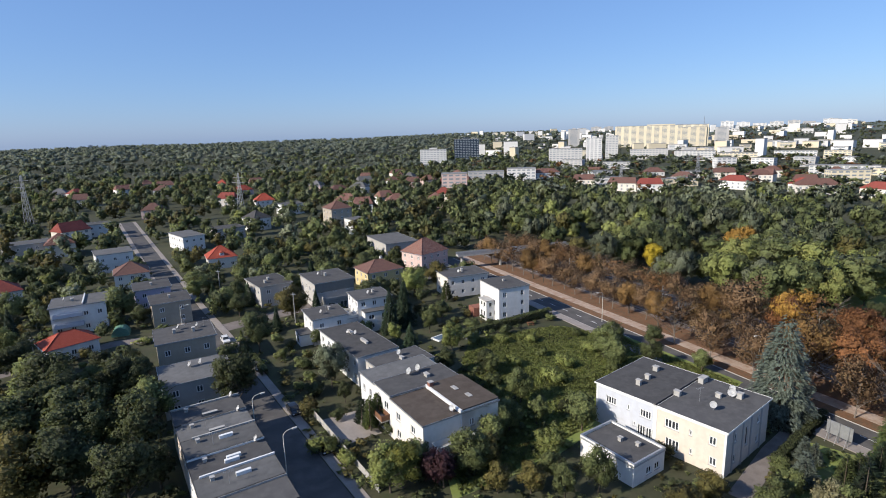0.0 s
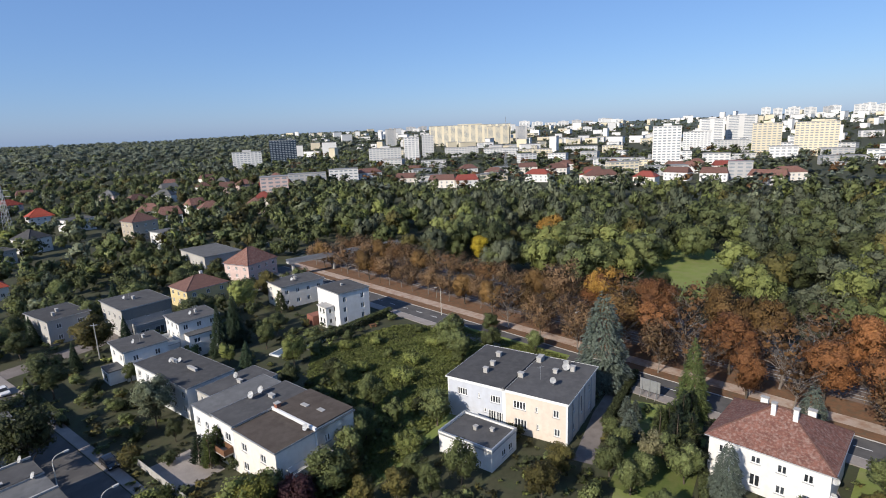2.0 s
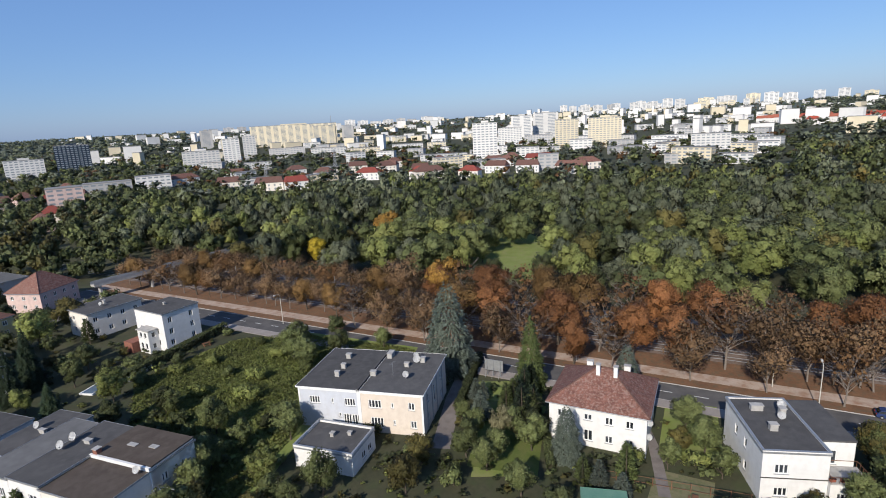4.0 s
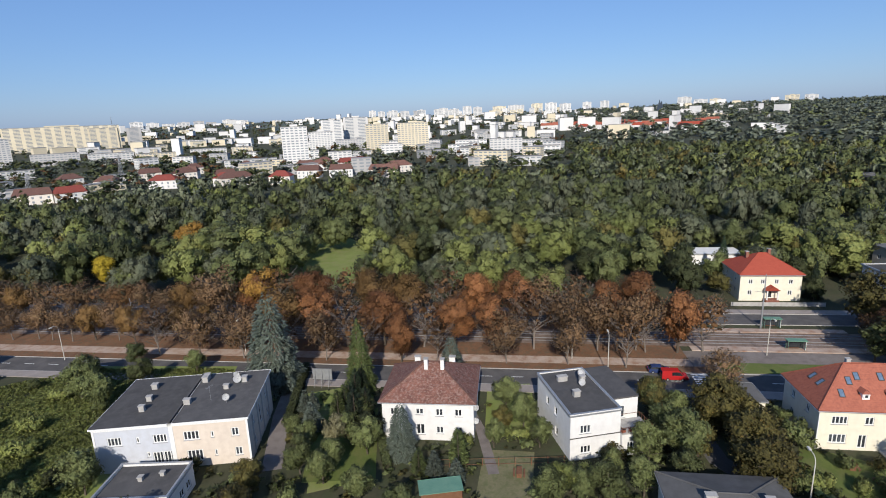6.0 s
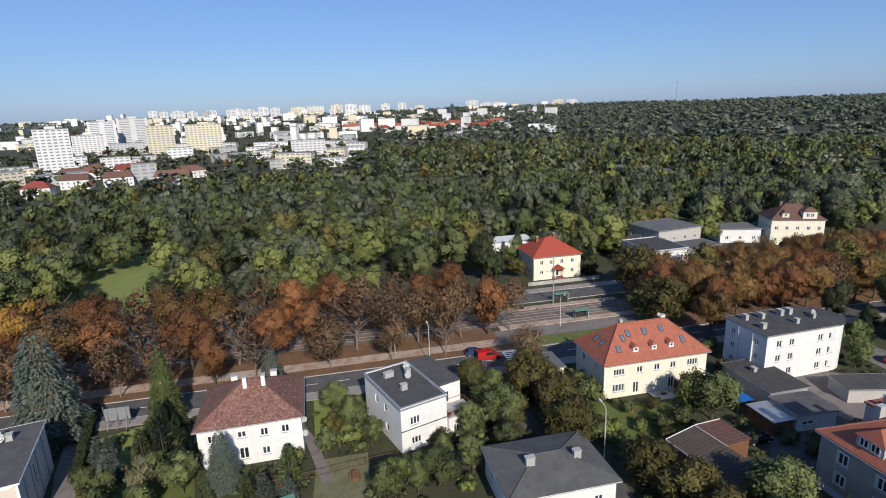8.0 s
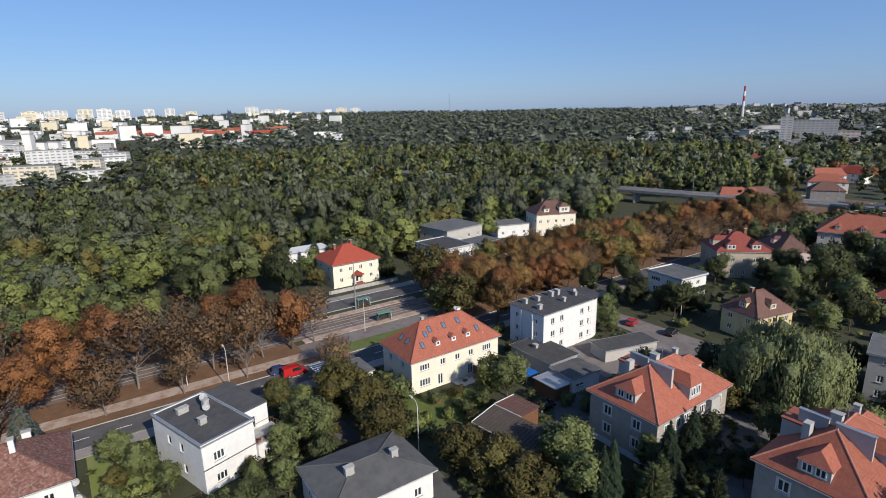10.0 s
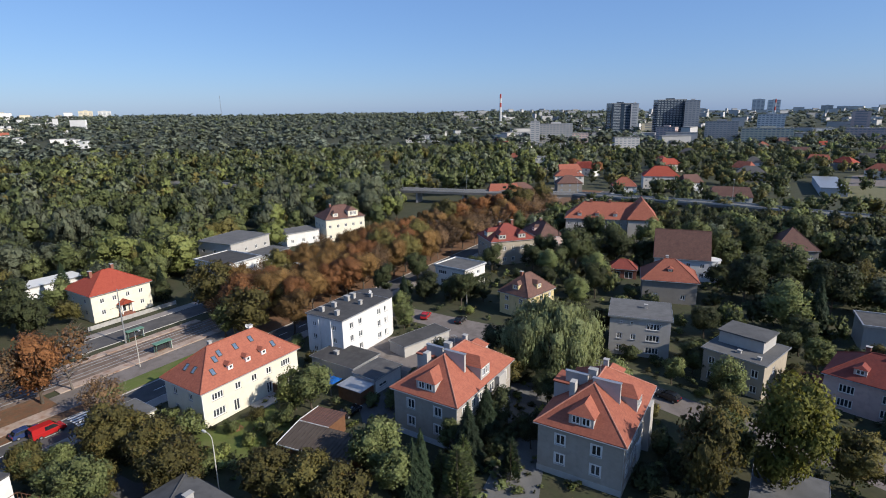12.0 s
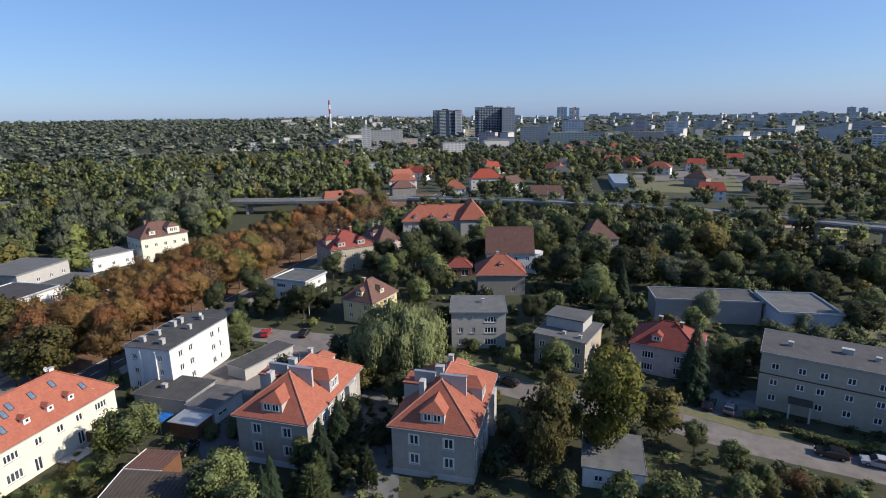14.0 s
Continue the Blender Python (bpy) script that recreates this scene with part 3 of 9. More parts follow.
def house(label, F, ang, w, d, h, roof="flat", walls=PLASTER_WHITE, top=FELT, rows=(), over=0.35, rise=3.0, cut=1.0, parapet=0.0,
          chimneys=(), thick=0.25, name="house", category="house", auto=None, caps=None, dark=False, plinth=None, fascia=None):
    """A house with its near corner at F, its front along the bearing ang (w long) and its depth d to the left of that.
    rows: (side, sill height, window height, window width, lights, (positions of the left jambs...))."""
    m = pose(F[0], F[1], 0, 0, 0, ang)
    FOOT.append((F, ang, w, d))
    ob = thing(name, m, label, category)
    rows = list(rows)
    if auto:
        storeys, step = auto
        for side, length in (("a", w), ("b", d), ("c", d), ("e", w)):
            n = max(1, int(length // step))
            for s in range(storeys):
                rows.append((side, 1.0 + s * (h - 0.6) / storeys + 0.2, 1.35, 1.2, 2, tuple(length * (k + .5) / n - .6 for k in range(n))))
    holes = {}
    for side, zb, wh, ww, lights, xs in rows:
        for x in xs:
            holes.setdefault(side, []).append((x, zb, x + ww, zb + wh))
    part("wall", wall_mesh(w, d, h, holes), walls, ob)
    if plinth:
        t = 0.05
        part("plinth", ring(-t, -t, w + t, d + t, t - .002, -.3, .95), plinth, ob)
    far = math.hypot(F[0] + 7, F[1] - 10) > 115
    if math.hypot(F[0] + 7, F[1] - 10) > 190:      # too far off to tell the lights apart
        for key in (0, 1):
            bm = bmesh.new()
            for side, zb, wh, ww, lights, xs in rows:
                for x in xs:
                    n0 = len(bm.verts)
                    bm.from_mesh(window_meshes(ww, wh, lights, dark)[key])
                    bm.verts.ensure_lookup_table()
                    bmesh.ops.transform(bm, matrix=side_matrix(side, w, d, x, zb), verts=bm.verts[n0:])
            tagged(part(("window_trim", "glazing")[key], bm, (TRIM_WHITE, GLASS)[key], ob), kind="stuff")
        rows = []
    for side, zb, wh, ww, lights, xs in rows:
        fr, pn, sl = window_meshes(ww, wh, lights, dark)
        for x in xs:
            wob = part("window", fr, None, ob, at=side_matrix(side, w, d, x, zb))
            part("pane", pn, None, wob)
            if zb > 0.5 and not far:
                part("sill", sl, None, wob)
    if roof == "flat":
        part("roof", boxes((-over, -over, h, w + over, d + over, h + thick)), top, ob)
        part("roof_edge", ring(-over - .05, -over - .05, w + over + .05, d + over + .05, .047, h + .03, h + thick + .04), fascia or ZINC, ob)
        if parapet:
            part("parapet", ring(-over, -over, w + over, d + over, .22, h + thick + .002, h + thick + parapet), walls, ob)
            part("coping", ring(-over - .04, -over - .04, w + over + .04, d + over + .04, .3, h + thick + parapet + .002, h + thick + parapet + .06), ZINC, ob)
        zt = h + thick
    else:
        part("roof", roof_hip(w, d, h + .22, over, rise, cut), top, ob)
        part("ridge_tiles", ridge_caps(w, d, h + .22, over, rise, cut), caps or top, ob)
        if cut < 1:
            bm = bmesh.new()
            mid, hi = (d / 2, h + rise * d / (d + 2 * over)) if w >= d else (w / 2, h + rise * w / (w + 2 * over))
            for e in (0.01, 1):
                tri = [(w * e, 0, h), (w * e, d, h), (w * e, mid, hi)] if w >= d else [(0, d * e, h), (w, d * e, h), (mid, d * e, hi)]
                if not cut:
                    bm.faces.new([bm.verts.new(p) for p in tri])
            part("gable", bm, walls, ob)
        bm = bmesh.new()
        for p, q in (((-over, -over), (w + over, -over)), ((-over, -over), (-over, d + over)), ((w + over, -over), (w + over, d + over)), ((-over, d + over), (w + over, d + over))):
            tube(bm, (*p, h + .02), (*q, h + .02), .08, .08, 6)
        part("gutter", bm, ZINC, ob)
        zt = h
    for row in chimneys:
        x, y, *more = row
        z = zt
        if roof != "flat":
            z = h + .22 + rise * min(1, 2 * min(x + over, w + over - x, y + over, d + over - y) / (min(w, d) + 2 * over)) if cut else h + .22 + rise * min(1, 2 * min(y + over, d + over - y) / (d + 2 * over))
        chimney(ob, x, y, z, *more)
    return m, ob


def block(parent, name, x0, y0, z0, x1, y1, z1, material, label="", bevel=0.0):
    return part(name, boxes((x0, y0, z0, x1, y1, z1), bevel=bevel), material, parent, label)


def wing(ob, x, y, w, d, h, walls, top, rows=(), over=.1, thick=.2, z0=-.3, rail=False):
    """A flat-roofed wing of a house, in the house's own measures."""
    at = Matrix.Translation((x, y, 0))
    holes = {}
    for side, zb, wh, ww, lights, xs in rows:
        for q in xs:
            holes.setdefault(side, []).append((q, zb, q + ww, zb + wh))
    part("wing_wall", wall_mesh(w, d, h, holes, z0), walls, ob, at=at)
    for side, zb, wh, ww, lights, xs in rows:
        fr, pn, sl = window_meshes(ww, wh, lights)
        for q in xs:
            wob = part("window", fr, None, ob, at=at @ side_matrix(side, w, d, q, zb))
            part("pane", pn, None, wob)
            part("sill", sl, None, wob)
    part("wing_roof", boxes((-over, -over, h, w + over, d + over, h + thick)), top, ob, at=at)
    if rail:
        part("parapet", ring(-over, -over, w + over, d + over, .15, h + thick + .002, h + thick + .8), walls, ob, at=at)


def railing(ob, x0, y0, x1, y1, z, tall=1.0, material=None, solid=False):
    """A balcony's railing along the outer three sides of a slab, in the house's own measures."""
    material = material or STEEL
    if solid:
        part("balustrade", ring(x0, y0, x1, y1, .1, z, z + tall), material, ob)
        return
    part("handrail", ring(x0, y0, x1, y1, .06, z + tall, z + tall + .06), material, ob)
    n = max(2, int(max(x1 - x0, y1 - y0) / .9))
    for k in range(n + 1):
        for px, py in ({(x0 + (x1 - x0) * k / n, y0), (x0, y0 + (y1 - y0) * k / n), (x1 - .05, y0 + (y1 - y0) * k / n)}):
            part("baluster", boxes((px, py, z, px + .05, py + .05, z + tall)), material, ob)


def slope_at(w, d, h, over, rise, side, t):
    """The frame of a roof slope above a wall: its tilt, and how far in and up the point t (0 eaves, 1 ridge) lies."""
    run = min(w, d) / 2 + over
    return math.degrees(math.atan2(rise, run)), -over + t * run, h + .22 + t * rise


def skylight(ob, w, d, h, over, rise, side, x, t, ww=.8, wl=1.3):
    tilt, yy, zz = slope_at(w, d, h, over, rise, side, t)
    m = side_matrix(side, w, d, x, 0) @ pose(0, yy, zz, tilt, 0, 0)
    s = part("skylight", ring(-ww / 2, -wl / 2, ww / 2, wl / 2, .09, -.05, .1), TRIM_DARK, ob, at=m)
    part("pane", boxes((-ww / 2 + .09, -wl / 2 + .09, .02, ww / 2 - .09, wl / 2 - .09, .06)), SKYGLASS, s)


def dormer(ob, w, d, h, over, rise, side, x, yf, wd, hh, walls, top, wins=1, rr=.7, ww=.8, wh=1.0):
    """A dormer with a small hipped roof: yf how far its face stands in from the wall, wd its width, hh its face's height."""
    run = min(w, d) / 2 + over
    k = rise / run
    zb = h + .22 + k * (yf + over)
    m = side_matrix(side, w, d, x, 0)
    back = yf + hh / k
    z1 = zb + hh
    dm = part("dormer", boxes((-wd / 2, yf, zb - .35, wd / 2, back, z1)), walls, ob, at=m)
    bm = bmesh.new()
    o = .22
    yr = yf + (z1 + rr - zb) / k
    v = [bm.verts.new(p) for p in ((-wd / 2 - o, yf - o, z1 - .05), (wd / 2 + o, yf - o, z1 - .05), (wd / 2 + o, back + .1, z1 - .05), (-wd / 2 - o, back + .1, z1 - .05), (0, yf - o + wd * .42, z1 + rr), (0, yr + .1, z1 + rr))]
    for f in ((0, 1, 4), (1, 2, 5, 4), (3, 0, 4, 5), (3, 2, 1, 0), (2, 3, 5)):
        bm.faces.new([v[i] for i in f])
    part("dormer_roof", bm, top, dm)
    fr, pn, sl = window_meshes(ww, wh, 2 if ww > .9 else 1)
    for q in range(wins):
        xq = (q - (wins - 1) / 2) * (ww + .25) - ww / 2
        part("dormer_window", fr, None, dm, at=Matrix.Translation((xq, yf - .15, zb + (hh - wh) * .6)))
        part("dormer_pane", pn, None, dm, at=Matrix.Translation((xq, yf - .15, zb + (hh - wh) * .6)))


def swell(x, y):
    """How high the land lies: flat round about, rising gently towards the horizon."""
    r = math.hypot(x, y)
    if r < 900:
        return 0.0
    a = math.atan2(y, x)
    k = min(1.0, (r - 900) / 2600)
    return k ** 1.3 * (33 + 30 * math.cos(a - radians(25)) + 2.5 * math.sin(9 * a) + 1.5 * math.sin(23 * a + 1))


def profile(bm, pts, y0, y1, tuck=0.0):
    """A side outline drawn across a width; tuck draws in the upper points."""
    zt = max(p[1] for p in pts)
    zb = min(p[1] for p in pts)
    sides = []
    for y, s in ((y0, 1), (y1, -1)):
        sides.append([bm.verts.new((x, y + s * tuck * (z - zb) / (zt - zb), z)) for x, z in pts])
    n = len(pts)
    for k in range(n):
        bm.faces.new((sides[0][k], sides[0][(k + 1) % n], sides[1][(k + 1) % n], sides[1][k]))
    bm.faces.new(sides[0][::-1])
    bm.faces.new(sides[1])
    bmesh.ops.recalc_face_normals(bm, faces=bm.faces)
    return bm

# ---- plants ----
def unit(v):
    return v / np.maximum(np.linalg.norm(v, axis=-1, keepdims=True), 1e-6)


def leaf_cards(rng, pos, nor, size, long=1.0):
    """Three-cornered leaf sprays at pos, facing nor."""
    n = len(pos)
    a = unit(np.cross(nor, rng.normal(size=(n, 3))))
    b = np.cross(nor, a)
    s = size * rng.uniform(0.55, 1.25, (n, 1))
    bend = nor * s * rng.uniform(-.3, .3, (n, 1))
    v = np.stack([pos - a * s * .9 * long - b * s * .45, pos + a * s * .9 * long - b * s * .45, pos + b * s * .95 + bend], 1)
    return v.reshape(-1, 3)


def ball_faces(level):
    """Three-cornered faces of a rough ball: 8, 20 or 80 of them."""
    bm = bmesh.new()
    if level < 0:
        p = [bm.verts.new(q) for q in ((1, 0, 0), (0, 1, 0), (-1, 0, 0), (0, -1, 0), (0, 0, 1), (0, 0, -1))]
        for k in range(4):
            bm.faces.new((p[k], p[(k + 1) % 4], p[4]))
            bm.faces.new((p[(k + 1) % 4], p[k], p[5]))
    else:
        bmesh.ops.create_icosphere(bm, subdivisions=level + 1, radius=1)
    out = np.array([[v.co[:] for v in f.verts] for f in bm.faces])
    bm.free()
    return out


BALLS = {k: ball_faces(k) for k in (-1, 0, 1)}


def clump_crown(rng, centres, radii, n, size, jitter=0.6, level=0, up=0.15, tall=.85, core=.66, long=1.0):
    """A crown of leafy clumps: a lumpy dense heart to each clump, and leaf sprays over and beyond it. Gives corners, light directions and tones."""
    centres, radii = np.asarray(centres, float), np.asarray(radii, float)
    shape = np.array([1, 1, tall])
    mid = centres.mean(0)
    ctone = rng.uniform(.32, .72, len(radii))
    ball = BALLS[level]
    a = rng.normal(size=(len(radii), 1, 1, 3)) * 2.2
    lump = 1 + .13 * np.sin((ball[None] * a).sum(-1) * 1.7 + rng.uniform(0, 6, (len(radii), 1, 1))) + .08 * np.sin((ball[None] * a[..., ::-1]).sum(-1) * 3.1)
    heart = centres[:, None, None] + ball[None] * (radii[:, None, None] * core * lump)[..., None] * shape
    away = unit(centres - mid)[:, None, None] * 1.1
    hlit = unit(ball[None] * .6 + away + np.zeros_like(heart))
    m = len(ball)
    p = radii ** 2
    k = rng.choice(len(radii), n, p=p / p.sum())
    d = unit(rng.normal(size=(n, 3)) + np.array([0, 0, up]))
    rad = radii[k][:, None] * rng.uniform(.62, 1.22, (n, 1))
    pos = centres[k] + d * rad * shape
    nor = unit(d + rng.normal(size=(n, 3)) * jitter)
    lit = unit(d * .5 + unit(pos - mid) * .95 + nor * .45)
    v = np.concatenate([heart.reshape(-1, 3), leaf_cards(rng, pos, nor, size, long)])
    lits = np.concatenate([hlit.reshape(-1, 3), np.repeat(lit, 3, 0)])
    # hearts get 0.7 of the clump's tone: inner shade put into the colour
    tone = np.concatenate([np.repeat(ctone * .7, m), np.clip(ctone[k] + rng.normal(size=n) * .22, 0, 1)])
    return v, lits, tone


def round_clumps(rng, h, r, base, count, spread=0.72):
    """Clump centres in an egg-shaped crown between the heights base and h."""
    c, q = [], []
    mid, half = (h + base) / 2, (h - base) / 2
    for k in range(count):
        d = unit(rng.normal(size=3))
        f = rng.uniform(.45, 1) ** .5 * spread
        c.append((d[0] * r * f, d[1] * r * f, mid + d[2] * half * f))
        q.append(r * rng.uniform(.20, .40))
    c.append((0, 0, mid))
    q.append(r * .55)
    return c, q


def trunk_bm(rng, h, r0, base, reach, limbs=7, twigs=0):
    bm = bmesh.new()
    lean = rng.normal(size=2) * .25
    top = Vector((lean[0], lean[1], h * .75))
    fork = Vector((lean[0] * .4, lean[1] * .4, base))
    tube(bm, (0, 0, -.2), fork, r0, r0 * .75, 7)
    tube(bm, fork, top, r0 * .72, r0 * .15, 6)
    for k in range(limbs):
        a = k * 2.4 + rng.uniform(-.4, .4)
        s = fork.lerp(top, rng.uniform(0, .55))
        e = s + Vector((math.cos(a) * reach * rng.uniform(.55, .9), math.sin(a) * reach * rng.uniform(.55, .9), (h - base) * rng.uniform(.2, .5)))
        m = s.lerp(e, .5) + Vector((0, 0, .25))
        tube(bm, s, m, r0 * .38, r0 * .24, 5)
        tube(bm, m, e, r0 * .24, r0 * .06, 5)
        for j in range(twigs):
            b = a + rng.uniform(-1.2, 1.2)
            p = m.lerp(e, rng.uniform(-.6, 1))
            l = reach * rng.uniform(.25, .5)
            tube(bm, p, p + Vector((math.cos(b) * l, math.sin(b) * l, l * rng.uniform(.3, 1.2))), r0 * .1, r0 * .03, 3)
    return bm


TREES = {}


def kind_of_tree(key, name, label, category, trunk_me, crown_me):
    t = thing(name, Matrix.Identity(4), label, category)
    if trunk_me:
        part("trunk", trunk_me, None, t)
    part("crown", crown_me, None, t)
    TREES[key] = [t, False]


def deciduous(key, seed, h, r, base, leaf, n, size, label, name="tree", count=24, bark=BARK, limbs=7, twigs=0, trunk_r=0.22, up=.15, full=True):
    rng = np.random.default_rng(seed)
    c, q = round_clumps(rng, h, r, base, count)
    tm = mesh_of("trunk", trunk_bm(rng, h, trunk_r, max(.8, base * .8), r, limbs, twigs), bark)
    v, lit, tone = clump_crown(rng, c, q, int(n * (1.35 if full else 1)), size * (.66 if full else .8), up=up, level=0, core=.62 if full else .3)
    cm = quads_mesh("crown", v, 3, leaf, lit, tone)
    kind_of_tree(key, name, label, "tree" if name != "shrub" else "shrub", tm, cm)


def conifer(key, seed, h, r, leaf, n, size, label, name="spruce_tree", power=1.0, droop=.35):
    rng = np.random.default_rng(seed)
    z = h * (1 - np.sqrt(rng.uniform(0, 1, n)) * .96)
    z = np.maximum(z, .25)
    layer = np.round(z / (h * .055)) * (h * .055) + rng.normal(size=n) * h * .016
    z = np.where(rng.uniform(size=n) < .7, layer, z)
    rad = r * np.clip(1 - z / h, .015, 1) ** power
    a = rng.uniform(0, math.tau, n)
    lobes = 1 + .16 * np.sin(a * 5 + z * 2.3) + .1 * np.sin(a * 9 - z)
    f = rng.uniform(.45, 1.0, n) ** .6
    rr = rad * lobes * f
    pos = np.stack([np.cos(a) * rr, np.sin(a) * rr, z - rr * droop * .6 + .15], 1)
    nor = unit(np.stack([np.cos(a) * .8, np.sin(a) * .8, np.full(n, .9)], 1) + rng.normal(size=(n, 3)) * .35)
    out = np.stack([np.cos(a), np.sin(a), np.full(n, -droop)], 1)
    s = size * rng.uniform(.6, 1.2, (n, 1))
    side = unit(np.cross(nor, out))
    v = np.stack([pos - out * s * .7 - side * s * .55, pos - out * s * .7 + side * s * .55, pos + out * s * 1.2], 1).reshape(-1, 3)
    bm = tube(bmesh.new(), (0, 0, -.2), (0, 0, h * .9), .02 * h, .02, 6)
    kind_of_tree(key, name, label, "tree", mesh_of("trunk", bm, BARK), quads_mesh("crown", v, 3, leaf, nor))


def willow(key, seed, h, r, leaf, n, label):
    """Hanging clumps, drawn out downwards, with narrow drooping sprays over them."""
    rng = np.random.default_rng(seed)
    c, q = [], []
    for k in range(30):
        a, f = k * 2.4 + rng.uniform(-.4, .4), math.sqrt((k + .5) / 30)
        z = h * (.92 - .30 * f ** 2) + rng.normal() * h * .07
        x, y = math.cos(a) * r * .8 * f, math.sin(a) * r * .8 * f
        drop = h * rng.uniform(.10, .30) * (.4 + f)
        size = r * rng.uniform(.15, .24)
        for j in range(3):
            c.append((x * (1 + .05 * j), y * (1 + .05 * j), z - drop * (j + .5) / 1.6))
            q.append(size * (1, .82, .55)[j])
    c, q = np.array(c), np.array(q)
    v, lit, tone = clump_crown(rng, c, q, 600, .2, level=0, tall=1.5, core=.66)
    k = rng.integers(0, len(q), n)
    d = unit(rng.normal(size=(n, 3)) * [1, 1, .8] + np.array([0, 0, .1]))
    p = c[k] + d * q[k][:, None] * rng.uniform(.82, 1.16, (n, 1)) * [1, 1, 1.6] - np.array([0, 0, 1]) * rng.uniform(0, 1.25, (n, 1)) ** 2
    nor = unit(d * [1, 1, .3] + rng.normal(size=p.shape) * .4)
    sz = .13 * rng.uniform(.6, 1.4, (n, 1))
    side = unit(np.cross(nor, [0, 0, 1]))
    cards = np.stack([p - side * sz * .5, p + side * sz * .5, p - [0, 0, 1] * sz * 3.6], 1).reshape(-1, 3)
    clit = unit(d + unit(p - [0, 0, h * .45]) * .5 + nor * .3)
    me = quads_mesh("crown", np.concatenate([v, cards]), 3, leaf, np.concatenate([lit, np.repeat(clit, 3, 0)]), np.concatenate([tone, rng.uniform(.2, .9, n)]))
    kind_of_tree(key, "willow_tree", label, "tree", mesh_of("trunk", trunk_bm(rng, h, .38, 2.2, r, 9), BARK), me)


deciduous("mid1", 1, 10, 4.0, 1.2, LEAF_MID, 2658, 0.36, "broad green deciduous tree in a garden")
deciduous("mid2", 2, 9, 3.4, 1.0, LEAF_MID, 2189, 0.34, "green deciduous tree with a loose crown")
deciduous("dark1", 3, 11, 4.0, 1.2, LEAF_DARK, 2658, 0.36, "dense dark green deciduous tree")
deciduous("dark2", 4, 9, 3.6, 0.8, LEAF_DARK, 2189, 0.36, "dark green garden tree with a low crown")
deciduous("light1", 5, 9, 3.6, 0.9, LEAF_LIGHT, 2346, 0.34, "light yellow-green deciduous tree")
deciduous("yellowgreen", 33, 9, 3.6, .9, LEAF_YGREEN, 5200, 0.27, "tall tree turning from green to yellow")
deciduous("olive1", 6, 8.5, 3.8, 1.0, LEAF_OLIVE, 2502, 0.33, "olive-brown round-crowned tree in early autumn")
deciduous("grey1", 7, 12, 4.2, 1.4, LEAF_GREYGREEN, 2658, 0.36, "tall grey-green deciduous tree with pale leaves")
deciduous("rust1", 8, 12, 4.9, 1.5, LEAF_RUST, 4800, 0.30, "chestnut tree with rusty brown autumn leaves", "chestnut_tree", 30, limbs=9, twigs=2, trunk_r=.28)
deciduous("rust2", 9, 11.5, 4.7, 1.7, LEAF_RUST, 3600, 0.30, "chestnut tree with rust-orange thinning leaves", "chestnut_tree", 26, limbs=9, twigs=3, trunk_r=.26)
deciduous("rust3", 10, 11, 4.6, 2.4, LEAF_RUSTDARK, 3400, 0.26, "chestnut tree with brown withered leaves", "chestnut_tree", 18, limbs=10, twigs=4, trunk_r=.15, full=False)
deciduous("bare", 11, 9.5, 4.0, 2.2, LEAF_RUSTDARK, 374, 0.29, "nearly bare chestnut tree with grey-brown branches", "chestnut_tree", 18, bark=BARK_PALE, limbs=18, twigs=12, trunk_r=.15, full=False)
deciduous("gold1", 31, 11, 4.8, 1.8, LEAF_GOLD, 4200, 0.30, "chestnut tree with golden brown autumn leaves", "chestnut_tree", 30, limbs=9, twigs=2, trunk_r=.27)
deciduous("brownthin", 32, 10, 4.2, 1.6, LEAF_BROWN, 2600, 0.22, "half-bare chestnut tree with dull brown leaves", "chestnut_tree", 20, bark=BARK_PALE, limbs=14, twigs=8, trunk_r=.15, full=False)
deciduous("yellow", 12, 9, 3.2, 1.4, LEAF_YELLOW, 2033, 0.34, "tree with bright yellow autumn leaves")
deciduous("orange", 13, 9.5, 3.4, 1.6, LEAF_ORANGE, 2033, 0.34, "tree with orange-yellow autumn leaves")
deciduous("purple", 14, 6, 2.8, 1.0, LEAF_PURPLE, 1563, 0.29, "dark purple-leaved ornamental tree")
deciduous("cream", 15, 5.5, 2.4, 1.0, LEAF_CREAM, 1563, 0.26, "small tree with pale cream variegated leaves")
deciduous("poplar", 16, 18, 2.2, 1.5, LEAF_DARK, 2658, 0.36, "tall narrow dark green poplar", "poplar_tree", 26)
deciduous("shrub1", 17, 2.6, 1.9, .1, LEAF_MID, 749, 0.24, "round green garden shrub", "shrub", 8, limbs=4, trunk_r=.06)
deciduous("shrub2", 18, 2.4, 1.7, .1, LEAF_DARK, 655, 0.24, "dark green garden shrub", "shrub", 8, limbs=4, trunk_r=.06)
deciduous("shrub3", 19, 2.2, 1.8, .1, LEAF_LIGHT, 655, 0.22, "light green garden shrub", "shrub", 8, limbs=4, trunk_r=.06)
deciduous("shrub4", 20, 2.4, 1.8, .1, LEAF_OLIVE, 655, 0.22, "brownish autumn garden shrub", "shrub", 8, limbs=4, trunk_r=.06)
conifer("spruce", 21, 13, 3.2, NEEDLE, 6000, 0.31, "tall dark green spruce", power=.85)
conifer("spruceblue", 22, 11, 3.2, NEEDLE_BLUE, 9500, .20, "silvery blue spruce in a garden", power=.52)
conifer("sprucelight", 23, 12, 2.9, NEEDLE_LIGHT, 5600, .26, "light green conifer with layered branches", "conifer_tree", power=.7)
